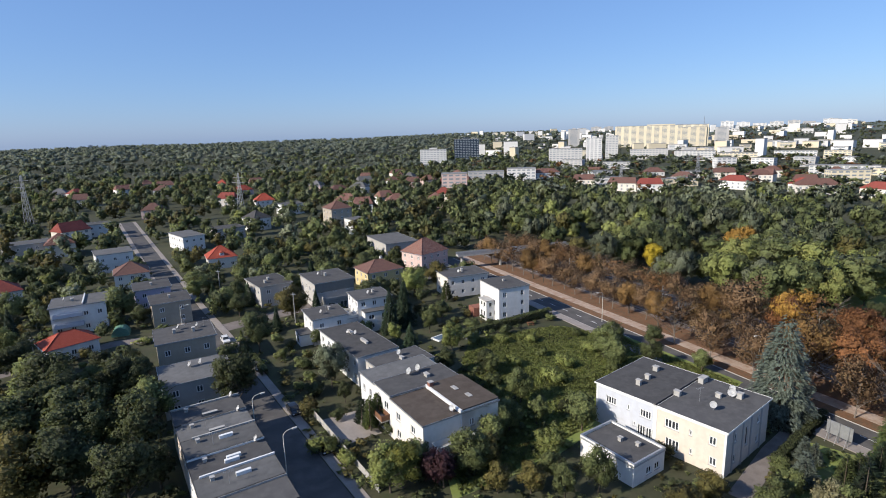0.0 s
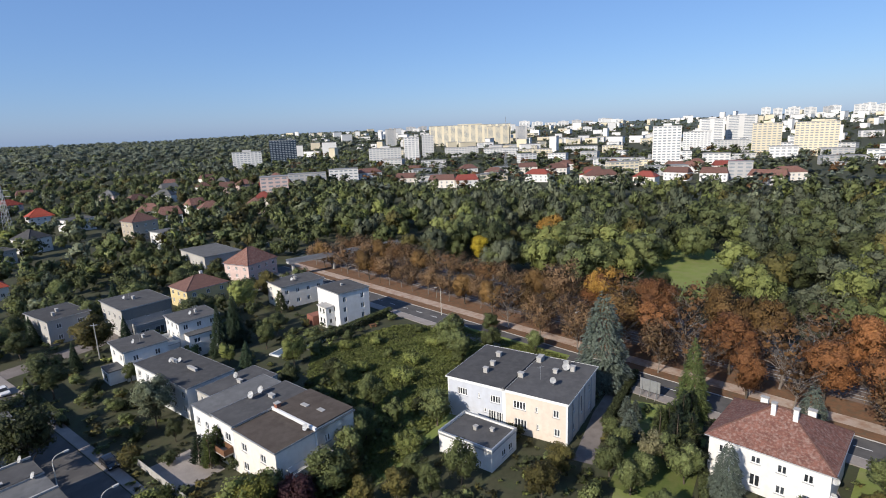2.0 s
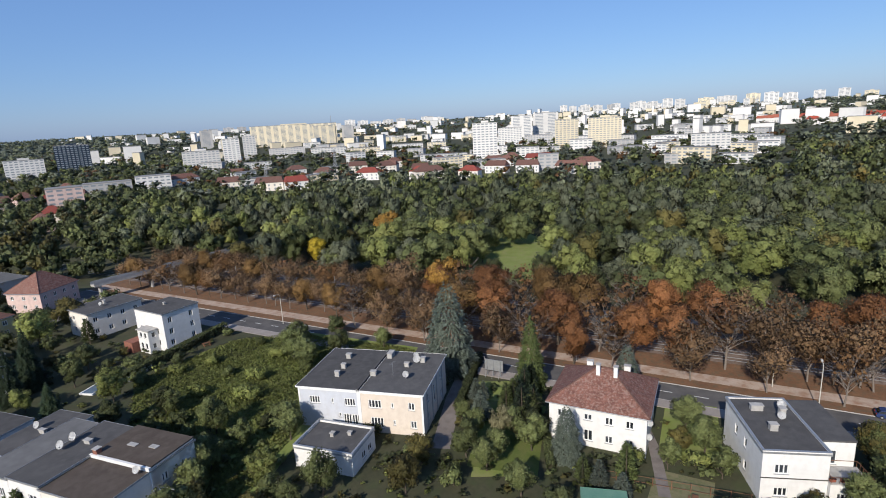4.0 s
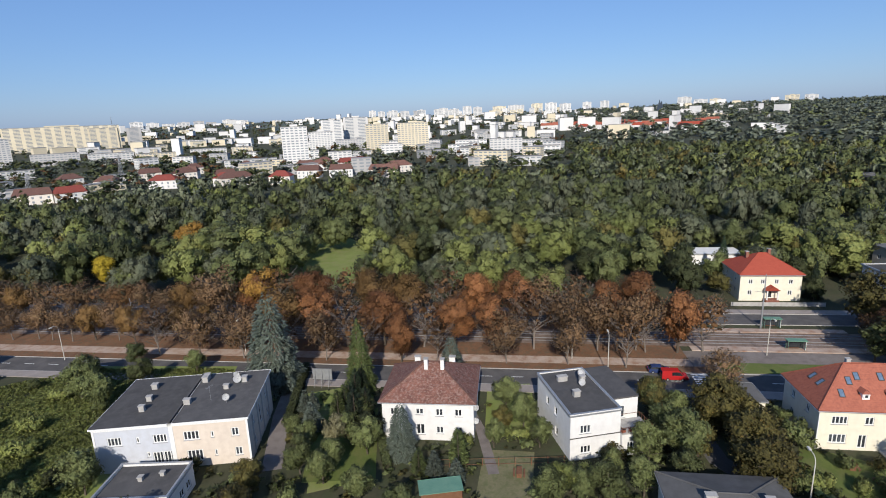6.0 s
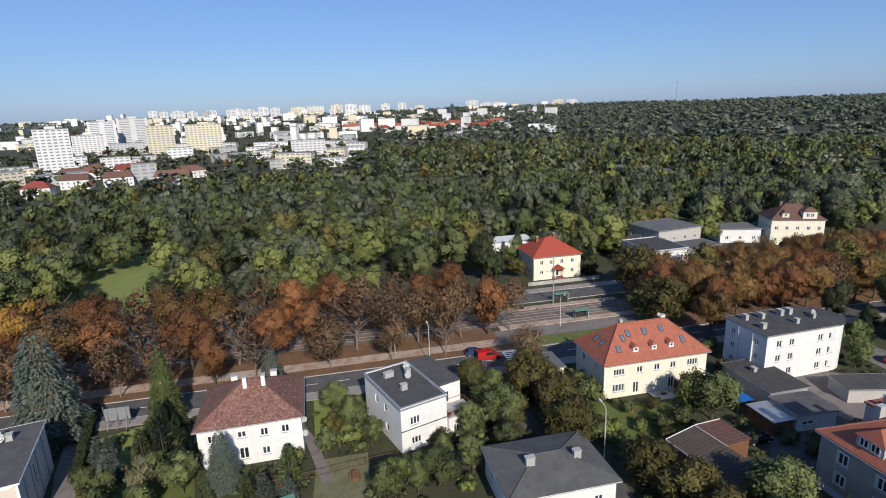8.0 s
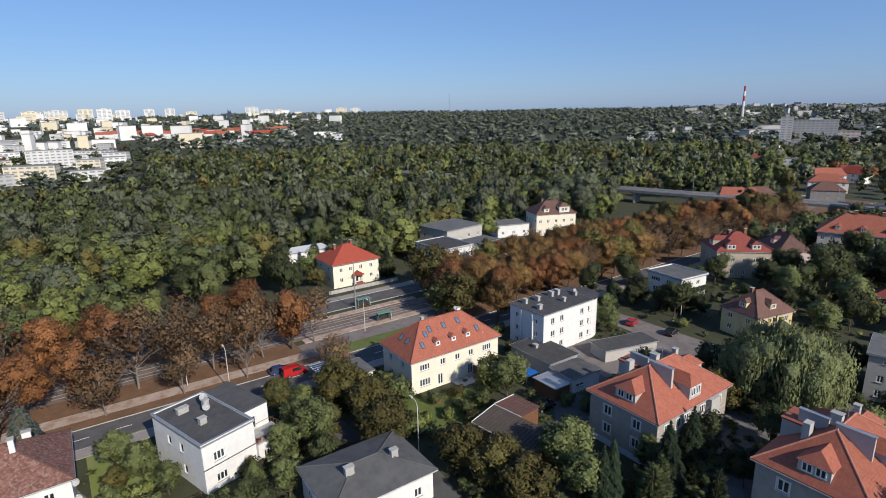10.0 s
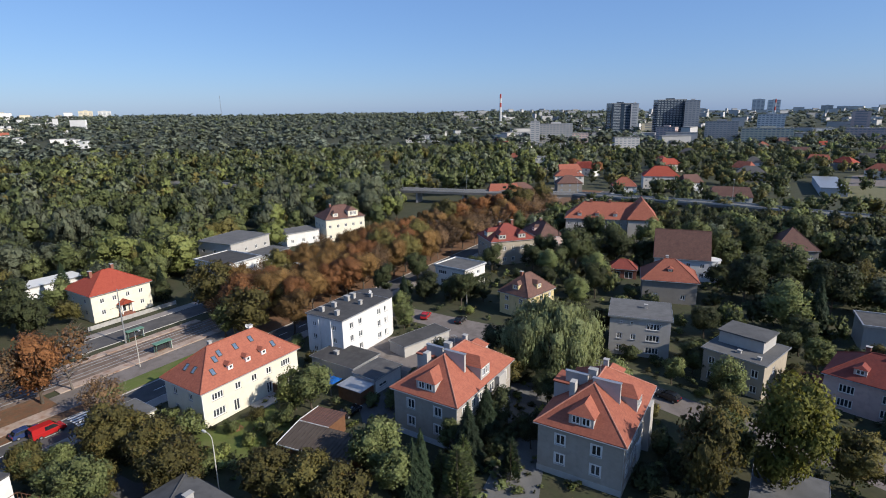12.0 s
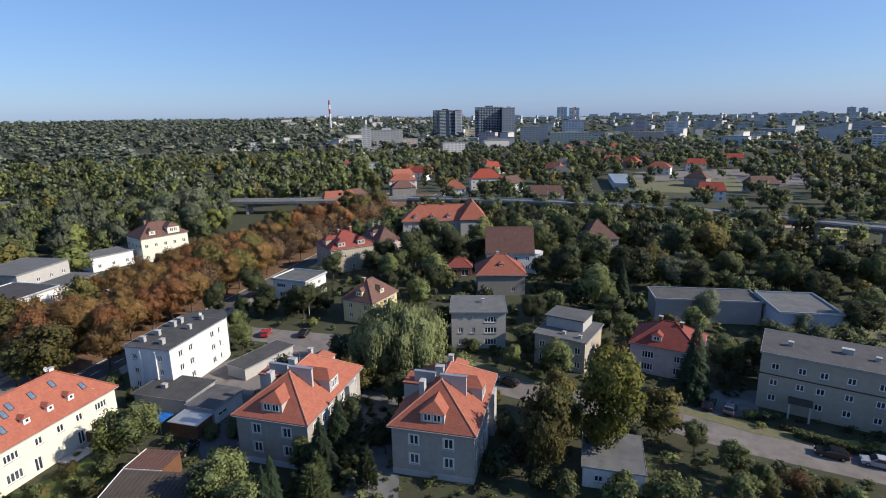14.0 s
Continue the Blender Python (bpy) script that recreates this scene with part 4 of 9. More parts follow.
conifer("thuja", 24, 5, 1.15, NEEDLE_LIGHT, 1094, 0.21, "slim green columnar conifer in a garden", "columnar_conifer", power=.55, droop=-.6)
conifer("thujadark", 25, 5, 1.15, NEEDLE, 1094, 0.21, "slim dark columnar conifer in a garden", "columnar_conifer", power=.55, droop=-.6)
conifer("thujablue", 26, 4, 1.3, NEEDLE_BLUE, 1094, 0.21, "small blue-grey garden conifer", "columnar_conifer", power=.7, droop=-.2)
willow("willow", 27, 10, 5.4, LEAF_WILLOW, 26000, "large weeping willow with hanging grey-green branches")

trand = random.Random(5)


def plant(key, x, y, h=None, wide=1.0, group=""):
    """A tree of that kind at (x, y), h metres high."""
    rec = TREES[key]
    base = rec[0]
    top = max(v[2] for v in base.children[-1].bound_box)
    k = (h or top) / top
    m = pose(x, y, 0, 0, 0, trand.uniform(0, 360)) @ Matrix.Diagonal((k * wide, k * wide, k, 1))
    if not rec[1]:
        rec[1] = True
        base.matrix_basis = m
        ob = base
    else:
        ob = copy_thing(base, m)
        ob.scale = (k * wide, k * wide, k)
    if group:
        tagged(ob, group=group)
    return ob


def blocked(x, y, gap=1.0):
    for F, ang, w, d in FOOT:
        c, s = math.cos(radians(ang)), math.sin(radians(ang))
        dx, dy = x - F[0], y - F[1]
        u, v = dx * c + dy * s, -dx * s + dy * c
        if -gap < u < w + gap and -gap < v < d + gap:
            return True
    for line, width in ROADS:
        for a, b in zip(line, line[1:]):
            ax, ay, bx, by = *a, *b
            l2 = (bx - ax) ** 2 + (by - ay) ** 2
            t = max(0, min(1, ((x - ax) * (bx - ax) + (y - ay) * (by - ay)) / l2))
            if math.hypot(x - ax - t * (bx - ax), y - ay - t * (by - ay)) < width / 2 + gap * .5:
                return True
    return False

# ---- ground and roads ----
bm = bmesh.new()
rings = []
NR = 144
for r in (0, 60, 120, 200, 320, 500, 900, 1100, 1350, 1650, 2000, 2400):
    rings.append([bm.verts.new((r * math.cos(k * math.tau / NR), r * math.sin(k * math.tau / NR), swell(r * math.cos(k * math.tau / NR), r * math.sin(k * math.tau / NR)))) for k in range(NR)] if r else [bm.verts.new((0, 0, 0))])
for k in range(NR):
    bm.faces.new((rings[0][0], rings[1][k], rings[1][(k + 1) % NR]))
for a, b in zip(rings[1:], rings[2:]):
    for k in range(NR):
        bm.faces.new((a[k], b[k], b[(k + 1) % NR], a[(k + 1) % NR]))
tagged(new("ground", mesh_of("ground", bm, SOIL)), "uneven green and brown ground of gardens and parkland", "ground", "", "structure")

# the avenue, from its far end (u < 0) past the junction
U0, U1 = -205, 330
strip("road", U0, U1, 93.5, 100, -.3, .03, ASPHALT, "grey asphalt carriageway of the avenue", "road")
strip("verge", U0, 26, 100.15, 103, -.3, .1, LEAF_LITTER, "verge covered with brown fallen leaves", "verge")
strip("footpath", U0, 22, 103, 106.3, -.3, .12, PATH_PINK, "pale pinkish footpath strewn with leaves", "footpath")
strip("leaf_ground", U0, 22, 106.3, 113, -.3, .09, LEAF_LITTER, "ground under the chestnuts covered with fallen leaves", "ground")
strip("tram_bed", U0, U1, 113, 121, -.3, .07, TRACK_BED, "gravel bed of the tram tracks", "tram bed")
strip("leaf_ground", U0, 18, 121, 125.8, -.3, .09, LEAF_LITTER, "ground between tracks and road covered with fallen leaves", "ground")
strip("road", U0, U1, 126, 133, -.3, .03, ASPHALT, "grey asphalt carriageway on the far side of the avenue", "road")
strip("pavement", U0, 330, 133.2, 136, -.3, .14, PAVING, "grey slab pavement along the avenue", "pavement")
strip("pavement", U0, U1, 90.6, 93.3, -.3, .14, PAVING, "grey slab pavement along the avenue", "pavement")
strip("junction_paving", 22, 62, 100.15, 110.5, -.3, .06, STREET_WORN, "grey paved area beside the tram stop", "pavement")
strip("tram_platform", 24, 60, 110.6, 112.9, -.3, .22, PATH_PINK, "pale paved tram platform with a raised edge", "platform")
strip("tram_platform", 24, 60, 121.1, 123.2, -.3, .22, PATH_PINK, "pale paved tram platform with a raised edge", "platform")
strip("junction_grass", 27, 60, 100.6, 105, -.3, .13, GRASS, "mown grass strip beside the tram stop", "grass")
strip("leaf_ground", 62, U1, 100.15, 113, -.3, .09, LEAF_LITTER, "ground under the chestnuts covered with fallen leaves", "ground")
strip("leaf_ground", 70, U1, 121, 125.8, -.3, .09, LEAF_LITTER, "ground between tracks and road covered with fallen leaves", "ground")
for s in (93.3, 100, 125.85, 133):
    strip("kerb", U0, U1, s, s + .15, -.3, .13, KERB, "pale stone kerb along the carriageway", "kerb")

SIDE = [(-250, 336), (-160, 228), (-101, 157), (-75, 127), (-43, 88.5), (-33, 76.5), (-8, 47), (15, 20)]
CROSS = [(-84, 138), (-64, 160), (-41, 189), (-27, 197), (0, 206), (22, 216)]
STREET2 = [(126, -27), (113, -36.5), (105, -41.5), (96, -47.5), (86, -51.5), (76, -55), (66, -57.5), (54.5, -60), (40, -64.5), (32, -69.5), (18, -72.5), (1, -79), (-60, -100)]
DRIVE = [(29, 76), (39, 88), (50, 99), (56, 104)]
DRIVE_B = [(48, 49), (56, 57), (68, 73)]
LANE = [(76, 29), (70, 24.5), (66, 15.5), (60, 12), (54, 9), (47, 6)]
ROADS = [([rd(-215, 97), rd(330, 97)], 14), ([rd(-215, 130), rd(330, 130)], 12), (SIDE, 7), (CROSS, 7), ([(-140, 92), (-118, 109.5), (-104.6, 128.6), (-87.7, 137), (-80, 140)], 5), (STREET2, 8.5), (DRIVE, 3), (DRIVE_B, 2.5), (LANE, 4)]
ribbon("road", SIDE, 6.5, .025, ASPHALT, "grey asphalt side street between houses", "road")
ribbon("pavement", [(x - 3.2 * .79 - 1, y - 3.2 * .62 - .5) for x, y in SIDE], 1.8, .12, PAVING, "slab pavement along the side street", "pavement")
ribbon("pavement", [(x + 3.2 * .79 + 1, y + 3.2 * .62 + .5) for x, y in SIDE], 1.8, .12, PAVING, "slab pavement along the side street", "pavement")
ribbon("road", CROSS, 6.5, .02, STREET_WORN, "worn pale grey cross street", "road")
ribbon("road", STREET2, 7.6, .025, STREET_WORN, "worn pale street lined with parked cars", "road")
ribbon("verge", [(x - 1, y - 4.6) for x, y in STREET2[4:]], 2.4, .06, PLOT_SOIL, "trodden sandy verge along the street", "verge")
# darker street mix instead of pale concrete: the house's shadow, as colour
ribbon("driveway", DRIVE, 3.0, .045, STREET_WORN, "worn concrete driveway beside a house", "driveway")
ribbon("driveway", DRIVE_B, 1.6, .048, STREET_WORN, "narrow concrete garden path beside a white house", "path")
ribbon("lane", LANE, 3.2, .052, ASPHALT, "dark asphalt lane between back gardens", "lane")
slab("yard", [(80, -24), (99, -9), (104, -20), (100, -45), (88, -46), (78, -36)], -.3, .018, STREET_WORN, None, "worn grey yard between garages", "yard")
slab("lawn", [(30, 70), (44, 84), (51, 76), (37, 62)], -.3, .04, GRASS, None, "green garden lawn", "lawn")
slab("meadow", [(84, 144), (92, 166), (108, 178), (124, 198), (146, 198), (138, 174), (128, 152), (112, 140), (96, 136)], -.3, .05, MEADOW, None, "open mown meadow among park trees", "meadow")
slab("wild_grass", [(2, 128), (24, 143), (45, 113), (32, 99), (15, 96), (3, 83), (-11, 73), (-17, 96), (-11, 118)], -.3, .05, MEADOW, None, "overgrown grassy plot between houses", "grass")
ribbon("road", [(-140, 92), (-118, 109.5), (-104.6, 128.6), (-94, 134), (-87.7, 137), (-80, 140)], 4.6, .018, STREET_WORN, "narrow worn lane between back gardens", "road")
slab("yard", [(68, -9), (79, -11), (87, -22), (78.5, -27), (68.3, -12.6)], -.3, .047, ASPHALT, None, "dark asphalt yard in the shade of a house", "yard")
# dark concrete here paints in the shade that lies between the houses
slab("courtyard", [(72, -39), (56, -28), (47, -18), (42, -24), (57, -37), (68, -47)], -.3, .05, CONCRETE_DARK, None, "bare trodden courtyard between two houses, coloured dark for shade", "courtyard")
slab("yard", [(31, -81), (21, -91), (17.5, -81.5), (29, -72)], -.3, .045, CONCRETE_DARK, None, "dark paved yard beside a house", "yard")
slab("lawn", [(45.9, 91.4), (57.0, 83.5), (43.8, 69.7), (35.6, 63.2), (29.1, 67.5), (39.1, 79.1)], -.3, 0.034, MEADOW, None, "sunlit garden lawn with worn patches", "lawn")
slab("lawn", [(69.0, 64.8), (74.3, 58.6), (63.2, 50.4), (53.2, 54.4)], -.3, 0.037, MEADOW, None, "sunlit garden lawn with worn patches", "lawn")
slab("lawn", [(-101.3, 92.3), (-98.7, 94.7), (-88.2, 85.9), (-91.2, 82.2)], -.3, 0.040, MEADOW, None, "sunlit garden lawn with worn patches", "lawn")
slab("lawn", [(9.1, -81.9), (1.7, -87.3), (1.3, -84.7), (9.3, -79.5)], -.3, 0.043, MEADOW, None, "sunlit garden lawn with worn patches", "lawn")
slab("forecourt", [(-37.5, 93.5), (-31, 85.5), (-25, 90), (-31, 98)], -.3, .05, PAVING, None, "pale paved forecourt of a terraced house", "forecourt")
slab("vegetable_plot", [(52, 53.5), (56, 47), (46, 41.5), (42, 48)], -.3, .045, PLOT_SOIL, None, "tan grassed allotment plot with low beds", "garden plot")
slab("lawn", [(81, 16), (82, 8), (85, 3), (75, 1), (69, 9), (73, 15)], -.3, .045, GRASS, None, "small garden lawn behind a house", "lawn")
slab("clearing", [(138, 108), (146, 112), (152, 102), (146, 96), (139, 99)], -.3, .05, PATH_PINK, None, "pale bare clearing among park trees", "clearing")
slab("car_park", [(227, -467), (109, -557), (63, -444), (165, -359)], -.3, .05, STREET_WORN, None, "wide pale car park far beyond the railway", "car park")
slab("yard", [(20, -138), (12, -158), (-6, -150), (4, -128)], -.3, .05, PLOT_SOIL, None, "bare sandy yard behind low buildings", "yard")
slab("clearing", [(76, 190), (84, 171), (97, 173), (92, 191)], -.3, .055, PLOT_SOIL, None, "bare trodden clearing among park trees", "clearing")
slab("clearing", [(64, 176), (74, 190), (80, 184), (72, 170)], -.3, .05, PLOT_SOIL, None, "dry grass clearing among park trees", "clearing")
OPEN = [[(79, 14), (92, -6), (88, -9), (74, 11)], [(30, 70), (44, 84), (51, 76), (37, 62)], [(52, 53.5), (56, 47), (46, 41.5), (42, 48)], [(78, 14), (84, 3), (76, 3), (71, 10)], [(80, -24), (99, -9), (104, -20), (100, -45), (88, -50), (78, -36)],
        [(-10, 134), (9, 145), (24, 141), (44, 113), (33, 101), (22, 103), (10, 101), (2, 104), (-8, 112), (-12, 124)], [(-37.5, 93.5), (-31, 85.5), (-25, 90), (-31, 98)], [(19, -78), (35, -70), (38, -78), (20, -86)]]


CLEAR = [[(150, -280), (180, -312), (235, -430), (222, -478), (165, -488), (105, -355), (92, -300)], [(22, -192), (52, -205), (66, -240), (62, -268), (30, -286), (5, -240)]]
slab("waste_ground", [(172, -318), (228, -430), (218, -470), (168, -480), (110, -352)], -.3, .06, PLOT_SOIL, None, "open rough ground beyond the railway", "ground")
slab("works_yard", [(196, -372), (226, -432), (216, -468), (170, -476), (150, -430)], -.3, .075, STREET_WORN, None, "wide pale works yard beyond the railway", "yard")
slab("gravel_yard", [(20, -196), (48, -210), (56, -232), (40, -240), (14, -222)], -.3, .06, STREET_WORN, None, "gravel car park among trees", "car park")
ribbon("path", [(10, -292), (36, -275), (58, -262), (90, -240)], 5.0, .07, PATH_PINK, "pale sandy track beside the railway", "path")


def cleared(x, y):
    """Whether a place lies in the open land beyond the railway, but for a tree here and there."""
    return in_open(x, y, CLEAR) and (x * 7.3 + y * 3.1) % 1 > .12


def in_open(x, y, plots=None):
    """Whether a place lies on a lawn, a yard or a plot that stays free of undergrowth."""
    for poly in plots or OPEN:
        hit = False
        for (ax, ay), (bx, by) in zip(poly, poly[1:] + poly[:1]):
            if (ay > y) != (by > y) and x < (bx - ax) * (y - ay) / (by - ay) + ax:
                hit = not hit
        if hit:
            return True
    return False

# ---- houses along the avenue ----
mA, hA = house("semi-detached house half with peach plaster and grey felt roof", (28.6, 80.4), 45, 15.3, 11.1, 7.4, "flat", PLASTER_PEACH, FELT,
    rows=[("b", 4.5, 1.5, 2.3, 4, (1.6,)), ("b", .9, 1.9, 2.3, 4, (1.8,)), ("b", 4.7, 1.0, .45, 1, (5.6,)), ("b", 1.6, 1.0, .45, 1, (5.8,)), ("b", 4.6, 1.4, 1.1, 2, (8.6,)), ("b", 1.3, 1.4, 1.1, 2, (8.8,)),
          ("a", 1.3, 1.4, 1.1, 2, (2.5, 11.0)), ("a", 4.7, 1.4, 1.1, 2, (2.5, 11.0)), ("a", 2.6, 3.2, .9, 1, (6.8,))],
    chimneys=[(5.4, 10.4, .7, 1.0, .8), (13.2, 9.9, 1.8, .9, .9), (9.6, 5.6, .6, .8, .7), (11.8, 3.2, .8, .9, .9)], over=.3, fascia=TRIM_WHITE)
hp = Vector((28.6, 80.4)) + Vector((math.cos(radians(135)), math.sin(radians(135)))) * 11.16
mA2, hA2 = house("semi-detached house half with pale blue plaster and grey felt roof", tuple(hp), 45, 15.3, 11.1, 7.4, "flat", PLASTER_BLUE, FELT,
    rows=[("b", 4.5, 1.4, 2.0, 4, (1.9,)), ("b", 4.7, 1.0, .45, 1, (6.0,)), ("b", 2.3, .8, .45, 1, (7.2,)), ("b", 4.5, 1.4, 2.0, 4, (8.4,)), ("b", 1.0, 2.0, 1.5, 3, (8.0, 9.55)), ("e", 4.5, 1.4, 1.2, 2, (3, 9))],
    chimneys=[(4.2, 5.6, .6, .8, .9), (7.4, 5.8, .6, .8, .8), (11.6, 6.6, .8, .9, .8)], over=.3, fascia=TRIM_WHITE)
for hob, ys in ((hA, (-.06, 10.85)), (hA2, (.0, 10.88))):
    for yq in ys:
        block(hob, "corner_pilaster", -.06, yq, -.2, -.002, yq + .3, 7.38, TRIM_WHITE)
    block(hob, "cornice", -.14, .3, 7.1, -.004, 10.8, 7.36, TRIM_WHITE)
block(hA, "party_wall_coping", -.3, 10.98, 7.66, 15.6, 11.28, 7.95, FELT)
for q in (2.2, 5.4, 8.4, 12.2):
    block(hA, "wall_rib", q, -.12, -.2, q + .35, -.002, 7.38, PLASTER_LGREY)
dish(mA, 4.6, 4.2, 7.65, .55, 240, 1.1)
dish(mA, 11.2, 4.2, 7.65, .7, 235, .9, "large white satellite dish beside rooftop chimneys")
dish(mA, 12.2, 4.6, 7.65, .5, 250, 1.2)
aerial(mA, 6.0, 7.0, 7.65)
mB, hB = house("white two-storey villa with a weathered red tiled hip roof", (44.9, 68.3), -57, 14.6, 12.5, 6.6, "hip", PLASTER_WHITE, TILE_OLD, rise=3.9, over=.5,
    rows=[("a", 1.2, 1.3, 1.2, 2, (1.3, 8.6, 11.6)), ("a", 4.3, 1.3, 1.2, 2, (1.3, 8.6, 11.6)), ("a", 1.0, 1.9, 1.4, 2, (5.4,)), ("a", 4.5, 1.1, 1.3, 2, (5.4,)), ("c", 4.3, 1.3, 1.1, 2, (3, 8)), ("b", 4.3, 1.3, 1.1, 2, (3, 8))],
    chimneys=[(6.6, 5.2, .6, .8, 1.5, PLASTER_WHITE), (9.3, 5.2, .6, .8, 1.5, PLASTER_WHITE), (4.5, 9.5, 1.0, .7, 1.2, PLASTER_WHITE), (10.5, 9.5, 1.0, .7, 1.2, PLASTER_WHITE)], caps=TILE_BROWN)
for yq, zq in ((1.2, 5.0), (.8, 2.9)):
    dish(mB, 14.9, yq, zq, .5, 215, .3, "white satellite dish on the side wall of a villa")
mC, hC = house("pale plastered house with a flat felt roof and corner terrace", (57.1, 41.7), -40, 7.9, 13.6, 7.2, "flat", PLASTER_WHITE, FELT, parapet=.2, over=.08,
    rows=[("a", 1.0, 1.3, 1.7, 3, (1.6,)), ("a", 4.3, 1.4, 1.7, 3, (1.5,)), ("b", 1.2, 1.4, .9, 1, (8.0,)), ("b", 4.4, 1.4, .9, 1, (4.2, 7.6))],
    chimneys=[(3.2, 5.2, 1.0, .8, .9), (3.0, 10.4, 1.6, .8, .8), (5.6, 8.5, .8, .8, 1.5)])
wing(hC, 7.92, 3.2, 4.5, 10.4, 7.2, PLASTER_WHITE, FELT, [("a", 3.9, 2.1, 1.5, 2, (.9,)), ("c", 4.3, 1.3, 1.2, 2, (2, 6))], over=.08, thick=.24)
wing(hC, 7.92, -.6, 4.9, 3.78, 3.5, PLASTER_WHITE, CONCRETE, [("a", 1.0, 1.3, 1.5, 3, (.8, 3.0))], over=.0)
railing(hC, 7.95, -.58, 12.8, 3.15, 3.71, .8, WOOD_BROWN)
for q in (8.3, 9.6, 10.9, 12.0):
    pot = thing("planter", mC @ Matrix.Translation((q, -.2, 3.705)), "clay planter with red flowers on a terrace", "planter", "terrace planters")
    part("pot", boxes((-.35, -.15, 0, .35, .15, .35), bevel=.02), TILE_ORANGE, pot)
    pr_ = np.random.default_rng(int(q * 10))
    pp = pr_.uniform((-.4, -.2, .35), (.4, .2, .65), (60, 3))
    part("flowers", quads_mesh("flowers", leaf_cards(pr_, pp, unit(pr_.normal(size=(60, 3)) + [0, 0, .6]), .1), 3, LEAF_PURPLE), None, pot)
block(hC, "string_course", -.05, -.05, 3.6, 7.9, -.002, 3.75, TRIM_DARK)
dish(mC, 5.9, 9.4, 7.46, .6, 205, 1.6)
dish(mC, 5.2, 7.6, 7.46, .55, 215, .9)
mD, hD = house("cream two-storey house with orange tiled hip roof and dormers", (81.4, 14.0), -58, 20.2, 10.6, 6.4, "hip", PLASTER_CREAM, TILE_ORANGE, rise=4.9, over=.5,
    rows=[("a", 1.1, 1.5, 2.4, 4, (1.6, 16.0)), ("a", 4.2, 1.3, 2.2, 4, (1.7, 16.2)), ("a", 4.2, 1.3, 1.2, 2, (6.2, 9.6, 12.8)), ("a", .4, 2.2, 1.2, 2, (5.6, 12.6)), ("b", 1.2, 1.3, 1.1, 2, (2.4, 6.8)), ("b", 4.3, 1.2, 1.0, 2, (2.4, 6.8))],
    chimneys=[(6.0, 5.6, .6, .6, .8), (14.5, 5.6, .8, .6, .8, PLASTER_WHITE)])
mE, hE = house("cream two-storey house with a red tiled hip roof on the corner", (145.6, 37.4), -58, 15.0, 13.0, 7.0, "hip", PLASTER_CREAM, TILE_RED, rise=4.2, over=.5,
    rows=[("a", 1.6, 1.3, 1.1, 2, (2, 11.8)), ("a", 4.6, 1.3, 1.1, 2, (2, 5.0, 8.4, 11.8)), ("b", 1.6, 1.3, 1.1, 2, (3, 9)), ("b", 4.6, 1.3, 1.1, 2, (3, 9)), ("a", .8, 2.2, 1.1, 1, (7.0,))], chimneys=[(4.0, 7.5, .7, 1.0, 1.6, BRICK_CHIMNEY), (9.5, 7.5, .7, .9, 1.4, BRICK_CHIMNEY)])
for k, (y0, z1) in enumerate(((-2.6, .25), (-2.2, .5), (-1.8, .75))):
    block(hE, "entrance_step", 5.9, y0, -.1, 9.2, y0 + .4 if k < 2 else -.01, z1, BRICK_CHIMNEY)
for q in (6.1, 8.7):
    block(hE, "porch_post", q, -1.7, .75, q + .3, -1.4, 3.3, PLASTER_WHITE)
part("porch_roof", profile(bmesh.new(), [(5.7, 3.3), (9.4, 3.3), (7.55, 4.5)], -1.95, -.02), TILE_RED, hE)
mF, hF = house("white three-storey apartment building with a dark flat roof", (95.0, -13.0), -56, 15.6, 9.8, 9.0, "flat", PLASTER_WHITE, FELT, over=.2,
    rows=[("a", z, 1.4, 1.2, 2, (2.2, 5.0, 11.5, 14.0)) for z in (1.0, 3.8, 6.6)] + [("b", z, 1.2, 1.0, 2, (1.5, 7.0)) for z in (1.0, 3.8, 6.6)],
    chimneys=[(2.0, 3.0, .9, .7, 1.0), (2.2, 7.5, .7, 1.0, 1.0), (5.5, 7.0, .7, 1.0, 1.0), (10.0, 7.2, .8, 1.2, 1.1), (12.0, 7.2, .8, 1.2, 1.1), (9.5, 3.0, .7, .7, .9), (14.5, 4, .6, .6, .8)], name="apartment_building", category="building")
part("curved_end", tube(bmesh.new(), (15.6, 4.9, -.2), (15.6, 4.9, 8.98), 4.88, 4.88, 36), PLASTER_WHITE, hF)
part("curved_roof", tube(bmesh.new(), (15.6, 4.9, 9.004), (15.6, 4.9, 9.254), 5.1, 5.1, 36), FELT, hF)
for q in (2.9, 6.2):
    block(hF, "wall_duct", -.35, q, .5, -.004, q + .3, 8.6, TRIM_WHITE)
GWIN = [("b", .35, .6, .9, 1, (3.0, 8.0)), ("b", 2.0, 1.6, 1.35, 2, (2.6, 7.6)), ("b", 5.0, 1.6, 1.35, 2, (2.6, 7.6)), ("a", 2.0, 1.6, 1.3, 2, (1.8, 4.6, 6.6, 10.6, 15.2)), ("a", 5.0, 1.6, 1.3, 2, (1.8, 4.6, 6.6, 10.6, 15.2))]
# the plinth's blue plaster paints in the sky light on the unlit side
mG, hG = house("grey plastered two-storey house with orange tiled roof and fire walls", (57.2, -20.0), -58, 18.2, 11.6, 7.6, "hip", PLASTER_MGREY, TILE_ORANGE, rise=4.6, over=.5, rows=GWIN, plinth=PLASTER_BLUE, caps=TILE_RIDGE)
